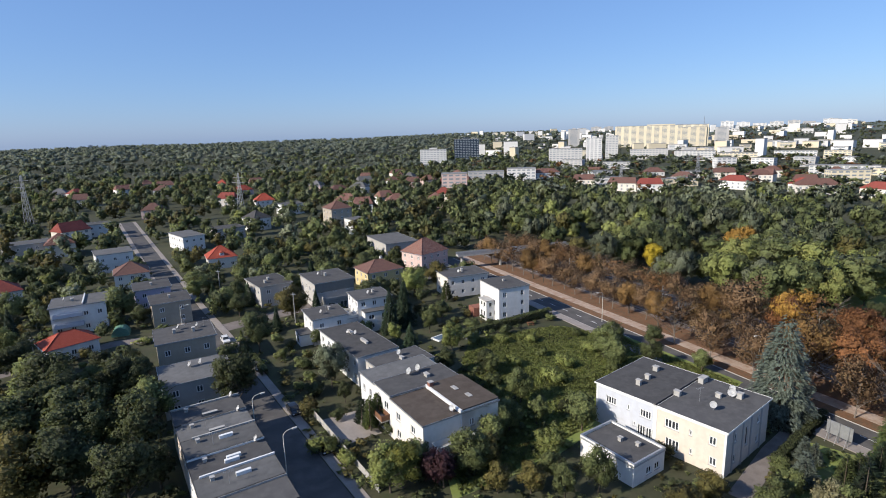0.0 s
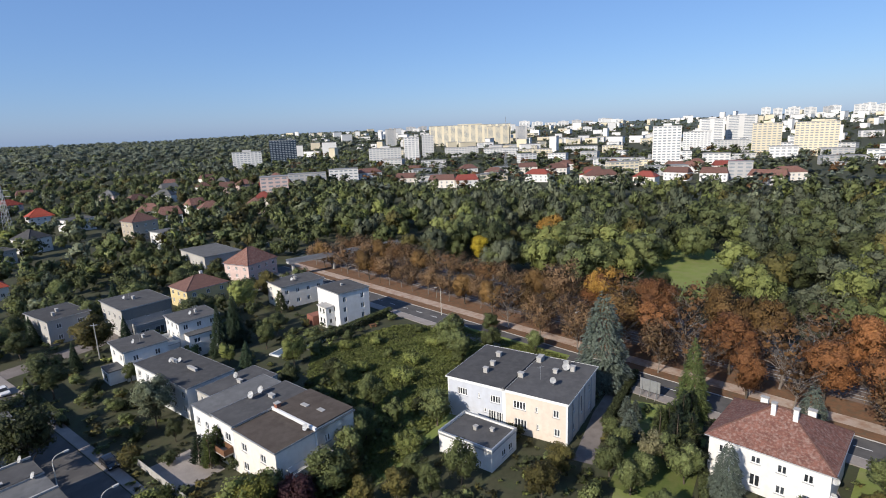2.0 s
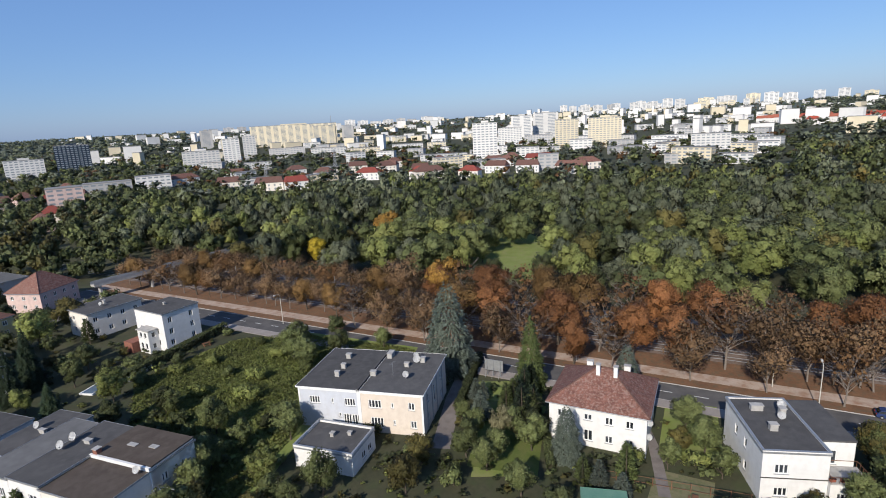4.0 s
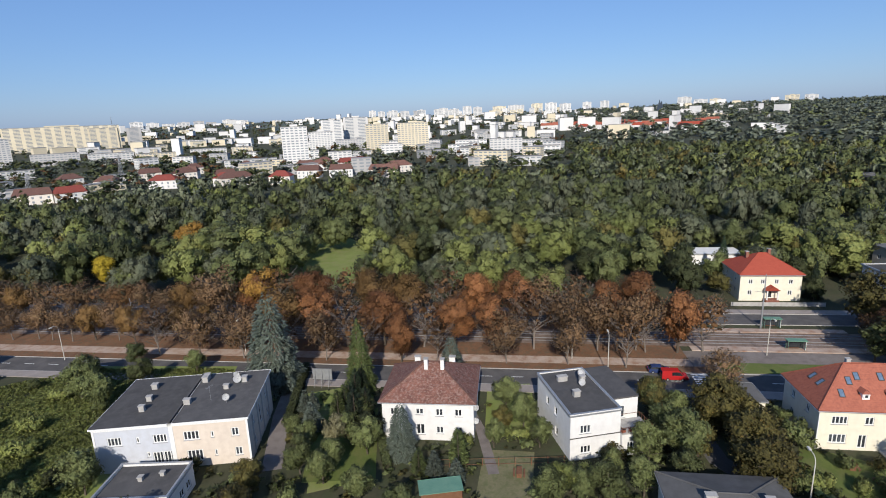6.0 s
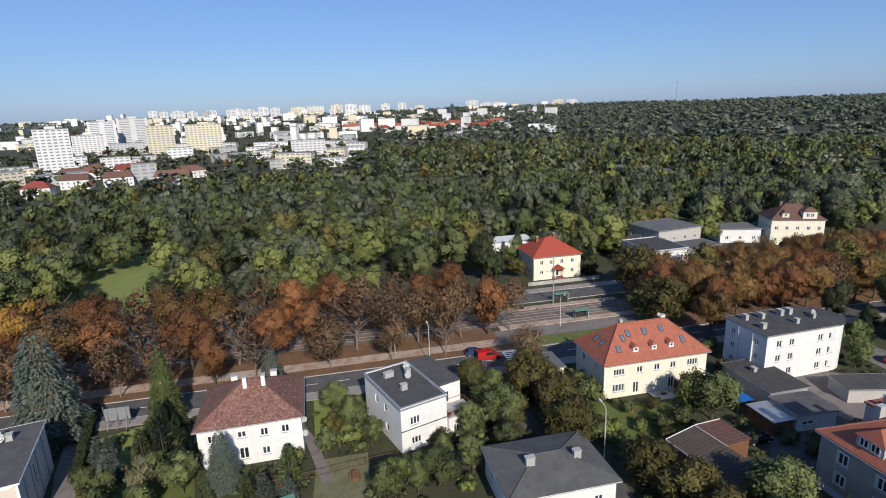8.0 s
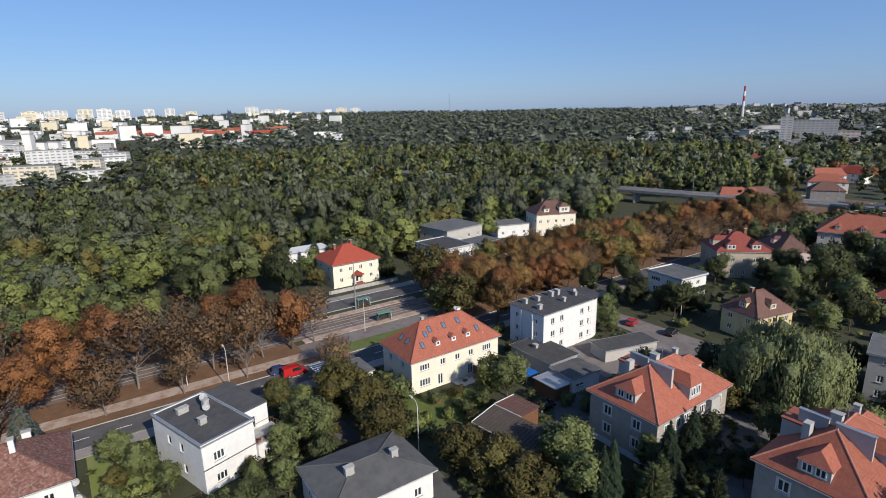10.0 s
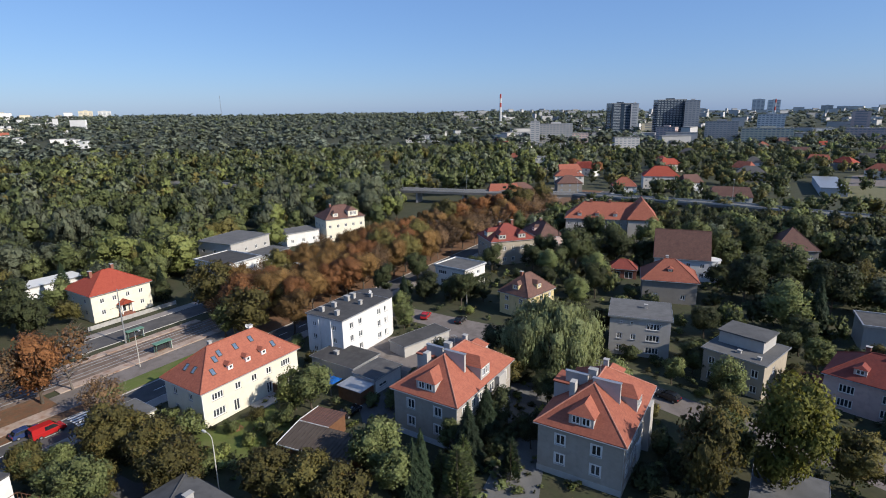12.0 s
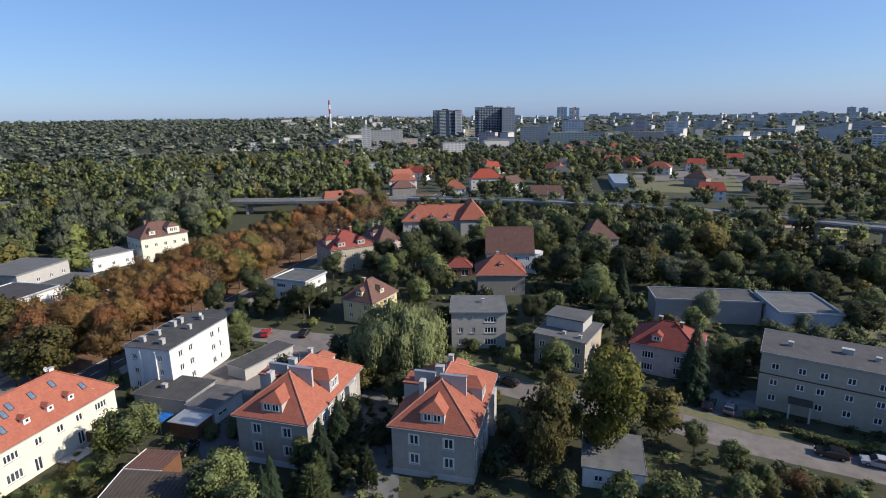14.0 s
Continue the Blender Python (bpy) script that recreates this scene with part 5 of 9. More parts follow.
mH, hH = house("grey plastered two-storey house with an orange tiled roof and dormers", (38.8, -35.0), -57, 17.8, 11.8, 7.6, "hip", PLASTER_MGREY, TILE_ORANGE, rise=4.6, over=.5, rows=GWIN, plinth=PLASTER_LGREY, caps=TILE_RIDGE)
# dormers, skylights and fire walls
for q in (6.4, 10.0, 13.4):
    dormer(hD, 20.2, 10.6, 6.4, .5, 4.9, "a", q, .9, 1.0, 1.0, TRIM_WHITE, TILE_ORANGE, 1, .35, .7, .7)
for q, t in ((6.3, .72), (9.6, .72), (13.0, .75), (3.4, .36), (16.2, .4), (5.0, .62)):
    skylight(hD, 20.2, 10.6, 6.4, .5, 4.9, "a", q, t)
for q, t in ((4.0, .42), (6.2, .42)):
    skylight(hD, 20.2, 10.6, 6.4, .5, 4.9, "b", q, t)
dish(mD, 17.0, .7, 6.95, .4, 215, .5)
dish(mD, 13.8, 5.6, 11.6, .4, 215, .6)
block(hD, "drainpipe", -.12, -.12, 0, .0, -.004, 6.4, TRIM_WHITE)
block(hD, "garden_wall", 13.9, -3.4, 0, 14.1, -.01, 2.0, WOOD_BROWN)
block(hD, "terrace", 8.6, -3.2, -.2, 13.8, -.02, .25, CONCRETE)
for hx in (hG, hH):
    args = (18.2, 11.6, 7.6, .5, 4.6) if hx is hG else (17.8, 11.8, 7.6, .5, 4.6)
    w_, d_ = args[0], args[1]
    dormer(hx, *args, "b", d_ / 2, .5, 3.4, 1.5, PLASTER_LGREY, TILE_ORANGE, 2, 1.3, 1.15, 1.2)
    dormer(hx, *args, "a", 9.4, .25, 3.0, 2.2, PLASTER_LGREY, TILE_ORANGE, 2, 1.2, 1.0, 1.4)
    dormer(hx, *args, "c", d_ / 2, .5, 3.2, 1.5, PLASTER_LGREY, TILE_ORANGE, 2, 1.2, 1.15, 1.2)
    f = block(hx, "fire_wall", 6.3, 2.3, 8.2, 6.75, d_ / 2 + .3, 12.9, PLASTER_LGREY)
    block(f, "coping", 6.2, 2.2, 12.902, 6.85, d_ / 2 + .4, 13.0, ZINC)
    f = block(hx, "fire_wall", 7.6, d_ / 2 + 1.4, 8.2, 8.05, d_ - 1.2, 12.4, PLASTER_LGREY)
    block(f, "coping", 7.5, d_ / 2 + 1.3, 12.402, 8.15, d_ - 1.1, 12.5, ZINC)
    f = block(hx, "stair_tower", 7.0, d_ - 3.0, 6.0, 10.6, d_ + .35, 10.6, PLASTER_LGREY)
    block(f, "tower_roof", 6.8, d_ - 3.2, 10.602, 10.8, d_ + .5, 10.8, TILE_ORANGE)
    chimney(hx, 8.5, d_ / 2 + .9, 11.9, .9, 1.2, 1.3, PLASTER_LGREY)
    chimney(hx, 12.8, d_ / 2 + .2, 12.2, .7, .7, .9, PLASTER_LGREY)
    # a tiled porch hood and a bay on the long front
    block(hx, "bay", 12.2, -.9, 0, 14.6, -.01, 7.4, PLASTER_LGREY)
    block(hx, "entrance_frame", 8.4, -.22, 0, 10.4, -.01, 3.2, PLASTER_WHITE)
    block(hx, "drainpipe", -.1, -.1, 0, -.004, -.004, 7.6, ZINC)
    for side, xs in (("b", (2.6, 7.6)), ("a", (1.8, 4.6, 6.6, 10.6, 15.2))):
        ww = 1.35 if side == "b" else 1.3
        for zq in (2.0, 5.0):
            for xq in xs:
                part("window_surround", boxes((-.15, -.05, -.15, ww + .15, -.004, -.002), (-.15, -.05, 1.602, ww + .15, -.004, 1.75), (-.15, -.05, 0, -.002, -.004, 1.6), (ww + .002, -.05, 0, ww + .15, -.004, 1.6)), PLASTER_WHITE, hx, at=side_matrix(side, w_, d_, xq, zq))
    for q in range(9):
        block(hx, "quoin", -.055, -.055, 1.1 + q * .72, .45 if q % 2 else .28, -.004, 1.5 + q * .72, PLASTER_LGREY)
    block(hx, "string_course", -.04, -.04, 4.25, w_ - .1, -.003, 4.4, PLASTER_LGREY)
    block(hx, "tall_chimney", 4.2, d_ / 2 + 2.2, 9.6, 5.4, d_ / 2 + 3.0, 12.6, PLASTER_LGREY)
    aerial(mG if hx is hG else mH, 9.0, d_ / 2, 12.0, 2.6)
mK, hK = house("small yellow villa with a brown tiled hip roof", (97.2, -59.6), -70, 11.2, 8.8, 5.6, "hip", PLASTER_YELLOW, TILE_BROWN, rise=4.4, over=.4, auto=(2, 3.2), chimneys=[(4, 5, .7, .7, 1.0, BRICK_CHIMNEY)])
house("white flat-roofed two-storey house with ribbon windows", (124.5, -56.5), -64, 10.0, 11.0, 5.8, "flat", PLASTER_WHITE, FELT_LIGHT, rows=[("b", 3.7, 1.2, 3.0, 4, (1.2, 6.2)), ("a", 3.7, 1.2, 1.4, 2, (1.5, 6)), ("b", 1.0, 1.3, 1.6, 2, (2, 7))], parapet=.3)
m1, _ = house("light grey three-storey house with a low grey roof", (73.9, -64.2), -135, 11.8, 10.5, 8.3, "flat", PLASTER_LGREY, FELT_LIGHT, rows=[("a", z, 1.4, 2.6, 4, (7.2,)) for z in (.9, 3.6, 6.1)] + [("a", z, 1.3, 1.0, 2, (1.5, 4.2)) for z in (.9, 3.6)] + [("a", 7.0, .6, .6, 1, (2, 4, 7.5, 9.5))], thick=.35, chimneys=[(7, 6, .6, .6, .8)])
m2, h2 = house("beige brick-like house with a stepped flat roof", (46.7, -74.2), -75, 11.0, 10.5, 6.5, "flat", PLASTER_BEIGE, FELT_LIGHT, rows=[("b", 3.8, 1.5, 1.2, 2, (1.0, 3.4, 6.0, 8.4)), ("b", .9, 1.4, 1.2, 2, (1.0, 3.4, 8.4)), ("a", 3.8, 1.3, 1.1, 2, (4,))], chimneys=[(2.0, 5, .5, .6, .5), (1.5, 1.5, .5, .6, .5)])
block(h2, "upper_storey", 4.5, 2.0, 6.5, 10.6, 9.8, 9.0, PLASTER_LGREY)
block(h2, "upper_roof", 4.2, 1.7, 9.002, 10.9, 10.1, 9.25, FELT_LIGHT)
mn3, hn3 = house("house with pinkish plaster and a maroon tiled roof", (29.6, -86.0), -72, 10.5, 12.5, 5.8, "hip", PLASTER_PINK, TILE_MAROON, rise=3.6, over=.4, rows=[("b", 3.3, 1.5, 2.2, 4, (2.2, 8.0)), ("b", .8, 1.5, 2.2, 4, (2.2, 8.0)), ("a", 3.3, 1.4, 1.2, 2, (2, 7))], chimneys=[(6, 8, .7, .7, 1, BRICK_CHIMNEY), (5, 4, .7, .7, 1, BRICK_CHIMNEY)])
m5, h5 = house("large pale grey three-storey building with a flat felt roof", (19.4, -85.2), -166, 22, 11.5, 10, "flat", PLASTER_BEIGE, FELT, rows=[("a", 7.3, 1.2, 1.2, 2, (1.6, 5.4, 8.4, 12, 16)), ("a", 4.4, 1.2, 1.2, 2, (1.6, 5.4, 8.2, 12, 16)), ("a", 1.6, 1.2, 1.2, 2, (1.6, 8.2, 12, 16)), ("b", 4.4, 1.2, 1.2, 2, (3, 8)), ("b", 7.3, 1.2, 1.2, 2, (3, 8))], chimneys=[(4, 5, .7, .7, .7), (12, 6, 1.6, .8, .8), (16, 5, .6, .6, .6)], over=.2, name="apartment_building", category="building")
block(h5, "string_course", -.06, -.07, 6.3, 22.06, -.002, 6.5, TRIM_DARK)
house("blue-grey single-storey building with a pale flat roof", (26.1, -119.5), -143, 12.5, 14.5, 6, "flat", PLASTER_BLUE, FELT_LIGHT, auto=(1, 4), parapet=.3)
house("long white hall with a low sheet-metal roof", (50.5, -111.0), -142, 24, 9, 5.5, "flat", PLASTER_LGREY, FELT, parapet=.2, name="hall", category="hall")
mOr, hOr = house("house with a plain grey gable wall and an orange hip roof", (94.8, -94.3), -134, 13.4, 11, 6, "hip", PLASTER_GREY, TILE_ORANGE, rise=4.6, over=.5, auto=(1, 5), chimneys=[(6, 6, .7, .7, 1)])
house("tall brown-roofed house with white plaster", (108.5, -112.8), -136, 15.0, 12, 6.5, "hip", PLASTER_WHITE, TILE_BROWN, rise=7.5, over=.4, cut=0.0, auto=(2, 3.5))
mSc, hSc = house("long school building with a bright orange tiled roof", (157.4, -117.3), -131, 32, 13, 10, "hip", PLASTER_LGREY, TILE_ORANGE, rise=5.5, over=.5, auto=(3, 2.6), name="school_building", category="building")
mBr, hBr = house("brick villa with a steep red tiled roof", (143.8, -76.5), -100, 15.6, 13.8, 8, "hip", PLASTER_BEIGE, TILE_MAROON, rise=4.5, auto=(2, 3), chimneys=[(6, 8, .8, .8, 1, BRICK_CHIMNEY)])
mMa, hMa = house("villa with a pinkish brown mansard roof", (142.0, -94.5), -101, 8.5, 14, 8, "hip", PLASTER_PINK, TILE_BROWN, rise=4, auto=(2, 3))
mVi, hVi = house("cream villa with a brown tiled roof and a gabled front", (206.0, -36.0), -81, 17, 12, 8.8, "hip", PLASTER_CREAM, TILE_BROWN, rise=4.6, auto=(2, 3), chimneys=[(5, 7, .7, .7, 1.2, BRICK_CHIMNEY)])
house("white modern flat-roofed house beside the chestnuts", (157.0, 4.5), -55, 12, 15, 7.6, "flat", PLASTER_WHITE, FELT, auto=(2, 4), parapet=.2)
house("white flat-roofed building with a wide roof", (179.0, 2.0), -50, 18, 15, 9, "flat", PLASTER_LGREY, FELT_LIGHT, auto=(2, 4))
house("light grey flat-roofed annex", (170.5, -5.0), -52, 15, 8, 5.5, "flat", PLASTER_LGREY, FELT_LIGHT, auto=(1, 4))
house("long low shed with a white roof at the park's edge", (189.4, 48.4), 122, 20, 8, 3.6, "flat", PLASTER_WHITE, TRIM_WHITE, auto=(1, 6), name="shed", category="shed")
house("cream block with a curved brown roof behind the chestnuts", (205, -20), -75, 14, 10, 5, "flat", PLASTER_WHITE, FELT_LIGHT, auto=(1, 4))

house("long low hall with pale blue walls beyond the railway", (170, -324), -55, 62, 13, 4.6, "flat", PLASTER_BLUE, ZINC, name="hall", category="hall")
# garages and sheds
def ribbed_shed(F, ang, w, d, h0, h1, top, label):
    """A shed under one slope of ribbed sheets, h0 high at the front and h1 behind."""
    FOOT.append((F, ang, w, d))
    ob = thing("shed", pose(F[0], F[1], 0, 0, 0, ang), label, "shed")
    part("wall", profile(bmesh.new(), [(0, -.2), (d, -.2), (d, h1), (0, h0)], -w, 0), WOOD_BROWN, ob, at=pose(0, 0, 0, 0, 0, 90))
    tilt = math.degrees(math.atan2(h1 - h0, d))
    l = math.hypot(d, h1 - h0)
    m = pose(0, 0, h0 + .004, tilt, 0, 0)
    part("roof", boxes((-.25, -.3, 0, w + .25, l + .2, .1)), top, ob, at=m)
    n = int(w / .62)
    rib = mesh_of("rib", boxes((-.05, -.3, .101, .05, l + .2, .17)), top)
    for k in range(n + 1):
        part("rib", rib, None, ob, at=m @ Matrix.Translation((w * k / n, 0, 0)))
    part("eaves_board", boxes((-.3, -.36, -.12, w + .3, -.302, .12)), TRIM_WHITE, ob, at=m)
    part("verge_board", boxes((-.34, -.3, -.12, -.252, l + .2, .2)), TRIM_WHITE, ob, at=m)
    part("door", boxes((w * .3, -.06, 0, w * .3 + 1.0, -.004, 2.0)), TRIM_DARK, ob)


house("low flat-roofed garage with a pale wall", (85.7, -12.2), -58, 7.5, 11, 2.8, "flat", PLASTER_LGREY, FELT, over=.3, name="garage", category="garage", chimneys=[(3, 7, .7, .9, .7)])
house("low white garage with a dark roof", (79.4, -14.6), -60, 7.2, 5.5, 2.8, "flat", PLASTER_WHITE, FELT, over=.25, name="garage", category="garage", rows=[("a", 1.0, .7, 2.2, 2, (1,))])
house("row of low garages with a dark felt roof", (91.3, -24.9), -72, 13, 5, 2.3, "flat", PLASTER_LGREY, FELT, over=.2, name="garage", category="garage")
ribbed_shed((67.9, 4.2), 221.7, 12.3, 4.9, 2.5, 3.2, FELT_BROWN, "long low shed with a dark ribbed sheet roof and white edges")
ribbed_shed((71.5, .1), 221.5, 5.0, 4.5, 3.3, 3.0, TILE_BROWN, "small shed with a dull maroon ribbed sheet roof")
house("low house with a grey felt roof and skylights", (47.0, 23.0), -58, 14, 10.5, 4.2, "hip", PLASTER_WHITE, FELT_LIGHT, rise=1.6, over=.5, auto=(1, 4), chimneys=[(4, 4, 1.2, .7, 1.0), (10.5, 4, 1.0, .7, 1.0)])
house("flat-roofed shed beside the street", (21.5, -49.8), -58, 9.0, 8.0, 3.0, "flat", PLASTER_WHITE, FELT_LIGHT, over=.2, name="shed", category="shed", rows=[("b", 1.0, 1.0, 1.2, 2, (1.5, 5))])
mAx, hAx = house("low white annex with a flat roof and parapet", (14.9, 77.4), 40, 7.4, 10.0, 3.2, "flat", PLASTER_WHITE, FELT, parapet=.35, over=.05, name="annex", category="annex", rows=[("a", .9, 1.2, 1.2, 2, (3, 5))], chimneys=[(5, 3, .5, .6, .5), (4, 5.5, .6, .6, .6)])
house("small flat-roofed garage with a pale roof", (83.0, 27.0), -58, 6.5, 6.0, 2.8, "flat", PLASTER_CREAM, FELT_LIGHT, over=.3, name="garage", category="garage")

# ---- houses along the side street ----
for k, (drop, wallm) in enumerate(((0, PLASTER_WHITE), (.3, PLASTER_PEACH), (.12, PLASTER_LGREY), (.42, PLASTER_WHITE), (.2, PLASTER_PALE), (.5, PLASTER_WHITE))):
    p = Vector((-59.4, 83.4)) + Vector((math.cos(radians(-51)), math.sin(radians(-51)))) * (5.55 * k)
    top = 6.4 - drop
    mterr, hterr = house("grey-roofed house in a stepped terrace", (p.x, p.y), -51, 5.53, 10.8, top, "flat", wallm, FELT_LIGHT if k in (1, 2, 4) else FELT, over=.06, rows=[("e", 1.2, 1.4, 1.4, 2, (1.0, 3.3)), ("e", 4.2 - drop, 1.3, 1.4, 2, (1.0, 3.3)), ("a", 4.2 - drop, 1.3, 1.4, 2, (2,)), ("b", 4.2 - drop, 1.3, 1.2, 2, (3,))], fascia=FELT)
    block(hterr, "party_coping", -.12, .8 * (k % 3), top + .27, .16, 10.95, top + .55, TRIM_WHITE if k in (3, 4) else CONCRETE)
    if k in (2, 3, 4):
        for q in ((4.2, 3.4) if k == 3 else (3.0,)):
            block(hterr, "roof_light", q - 1.0, 6.6 - q * .5, top + .252, q - .5, 8.6 - q * .5, top + .75, TRIM_WHITE)
    else:
        chimney(hterr, 4.6, 5.4, top + .25, .45, 2.2, .35, CONCRETE_DARK)
    chimney(hterr, 1.4, 2.2, top + .25, .5, .5, .5)
    if k in (0, 1, 3):
        dish(mterr, .4, 9.6, top + .25, .5, 225, .7)
    if k in (1, 2, 4):
        aerial(mterr, 3.5, 4.0, top + .25, 2.0)
block(hterr, "balcony_slab", .2, -1.4, 2.9, 5.2, -.01, 3.1, CONCRETE)
SB = (2, 3.4)
m_b1, _ = house("light plastered two-storey house with a grey felt roof", (-66.4, 91.9), 37, 12.5, 10.5, 6.6, "flat", PLASTER_LGREY, FELT_LIGHT, auto=SB, over=.3)
m_b2, _ = house("brownish two-storey house with a dark roof and chimneys", (-79.0, 109.5), 36, 12, 11, 7.6, "flat", PLASTER_BEIGE, FELT, auto=SB, chimneys=[(4, 6, .6, .9, .9), (8, 5, .6, .9, .9)])
house("beige two-storey house with a flat roof", (-101, 140.5), 38, 10, 11, 6.6, "flat", PLASTER_BEIGE, FELT, auto=SB, chimneys=[(5, 5, .6, .8, .8)])
house("lilac plastered house with a flat roof", (-115.6, 154), 38, 10, 11, 6.6, "flat", PLASTER_LILAC, FELT, auto=SB, chimneys=[(5, 5, .6, .8, .8)])
house("house with a dark brown hip roof", (-139.1, 176.3), 37, 11, 11, 5.5, "hip", PLASTER_PALE, TILE_BROWN, rise=3.6, auto=SB)
m6, h6 = house("white house with blue balconies and a flat roof", (-124.8, 132.4), 36, 13, 11, 8, "flat", PLASTER_WHITE, FELT_LIGHT, auto=(2, 3), chimneys=[(5, 5, .6, .8, .8)])
house("white flat-roofed house with a garage", (-164.7, 200.5), 43, 13, 13, 7.5, "flat", PLASTER_WHITE, FELT_LIGHT, auto=SB)
m8, h8 = house("small house with a bright red hip roof", (-121.3, 206.9), 35, 11, 10, 4.4, "hip", PLASTER_PALE, TILE_RED, rise=4.2, auto=(1, 3))
house("grey two-storey house with a flat roof and chimneys", (-77.5, 158.6), 43, 10, 14, 6.6, "flat", PLASTER_LGREY, FELT, auto=SB, chimneys=[(5, 7, .6, .9, .8), (3, 4, .6, .9, .8)])
m10, h10 = house("grey two-storey house with dark upper storey", (-59.6, 157.4), 37, 12.4, 15, 8, "flat", PLASTER_LGREY, FELT, auto=SB, chimneys=[(6, 8, .6, .9, .8)])
house("yellow house with a brown hip roof", (-48.6, 178.6), 38, 13.4, 11, 5.8, "hip", PLASTER_YELLOW, TILE_BROWN, rise=3, auto=SB, chimneys=[(8, 6, .8, .8, 1, PLASTER_WHITE)])
m12, h12 = house("white modern house with a flat dark roof", (-42.2, 140.9), 32, 9.5, 9, 8.2, "flat", PLASTER_WHITE, FELT, auto=(3, 3), chimneys=[(6, 5, .5, .8, .7)])
m13, h13 = house("white house with a grey flat roof", (-50.7, 129.4), 34, 9, 9.5, 6.6, "flat", PLASTER_WHITE, FELT, auto=SB, chimneys=[(6, 6, .5, .8, .7)])
m14, _ = house("long white terraced house with a dark felt roof", (-33.6, 107.6), 40, 9.6, 20.7, 6.2, "flat", PLASTER_WHITE, FELT, auto=SB, chimneys=[(5, 7, .5, 3, .5), (5, 14, .5, 2.5, .5)], over=.15)
m15, _ = house("terraced house with a dark felt roof and chimneys", (-27.0, 101.5), 40, 12, 7.5, 6.0, "flat", PLASTER_LGREY, FELT, auto=SB, over=.1, chimneys=[(6, 3, .5, 1.2, .6)])
mW, hW = house("white three-storey villa with dark flat roof and bay", (-4.4, 147.9), 29, 9.6, 11.2, 9.3, "flat", PLASTER_WHITE, FELT, rows=[("a", z, 1.5, 1.1, 2, (1.2, 6.8)) for z in (1.2, 4.0, 6.8)] + [("b", z, 1.5, 1.4, 2, (1.5, 7.5)) for z in (1.2, 4.0)], over=.15)
wing(hW, -2.6, 2.6, 2.58, 4.2, 5.6, PLASTER_WHITE, CONCRETE, [("b", 1.0, 1.6, 1.0, 1, (.7, 2.4)), ("b", 3.8, 1.4, 1.0, 1, (.7, 2.4)), ("a", 3.8, 1.4, 1.0, 1, (.8,)), ("a", 1.0, 1.4, 1.0, 1, (.8,))], over=.25, thick=.2)
block(hW, "porch", -4.2, 7.2, -.2, -.02, 10.6, 2.6, BRICK_CHIMNEY)
block(hW, "back_terrace", 9.62, 5.5, -.2, 12.4, 11.0, 6.2, PLASTER_WHITE)
chimney(hW, 5.0, 6.5, 9.55, .5, .5, .5)
m17, h17 = house("pale beige two-storey house with a dark flat roof", (-20.5, 169.5), 28, 14, 10, 6.8, "flat", PLASTER_PALE, FELT, auto=SB, chimneys=[(7, 5, .6, .9, .9)])
# terrace of three with stepped roofs
T0, TA = Vector((-16.1, 80.0)), 38
tu = Vector((math.cos(radians(TA + 90)), math.sin(radians(TA + 90))))
mt1, ht1 = house("plastered end house with a brown felt roof and white balcony", (-16.1, 80.0), TA, 14.6, 11.0, 7.2, "flat", PLASTER_PALE, FELT_BROWN, over=.15, rows=[("a", 1.2, 1.4, 1.2, 2, (3, 8.5, 11.5)), ("a", 4.5, 1.4, 1.2, 2, (8.5, 11.5)), ("b", 4.5, 1.4, 1.4, 2, (2, 7)), ("b", 1.3, 1.4, 1.4, 2, (2, 7))], chimneys=[(7.5, 10.2, .8, .8, 1.2, BRICK_CHIMNEY), (10.5, 7, .6, 1.4, .5), (11, 3.5, .6, 1.2, .5)])
wing(ht1, 7.3, .0, 7.28, 11.0, 7.75, PLASTER_PALE, FELT_BROWN, [("a", 4.6, 1.4, 1.1, 2, (1.4, 4.6)), ("a", 1.2, 1.4, 1.2, 2, (1.4, 4.6)), ("c", 4.6, 1.4, 1.2, 2, (2, 7))], over=.06, z0=7.46)
block(ht1, "party_coping", 6.9, -.15, 7.455, 7.28, 11.1, 7.95, PLASTER_WHITE)
block(ht1, "balcony_slab", 1.4, -2.0, 2.9, 8.6, -.01, 3.1, CONCRETE)
railing(ht1, 1.4, -2.0, 8.6, -.02, 3.1, .95, PLASTER_WHITE, True)
block(ht1, "drainpipe", 6.95, -.14, 0, 7.1, -.02, 7.4, TRIM_WHITE)
dish(mt1, 6.0, 1.0, 7.45, .5, 230, .8)
p = T0 + tu * 11.05
mt2, ht2 = house("white terraced house with a grey felt roof", tuple(p), TA, 14.0, 6.4, 7.6, "flat", PLASTER_WHITE, FELT, over=.12, rows=[("b", 4.6, 1.5, 1.6, 2, (1, 3.8)), ("b", 1.4, 1.5, 1.6, 2, (1, 3.8))], chimneys=[(9, 3, .6, 1.2, .5)])
block(ht2, "balcony_slab", -1.6, .5, 3.0, -.01, 6.0, 3.2, CONCRETE)
railing(ht2, -1.6, .5, -.02, 6.0, 3.2, 1.0, WOOD_BROWN, True)
dish(mt2, 6.5, 5.2, 7.85, .65, 225, .9)
dish(mt2, 8.6, 5.6, 7.85, .65, 225, .9)
p = T0 + tu * 17.5
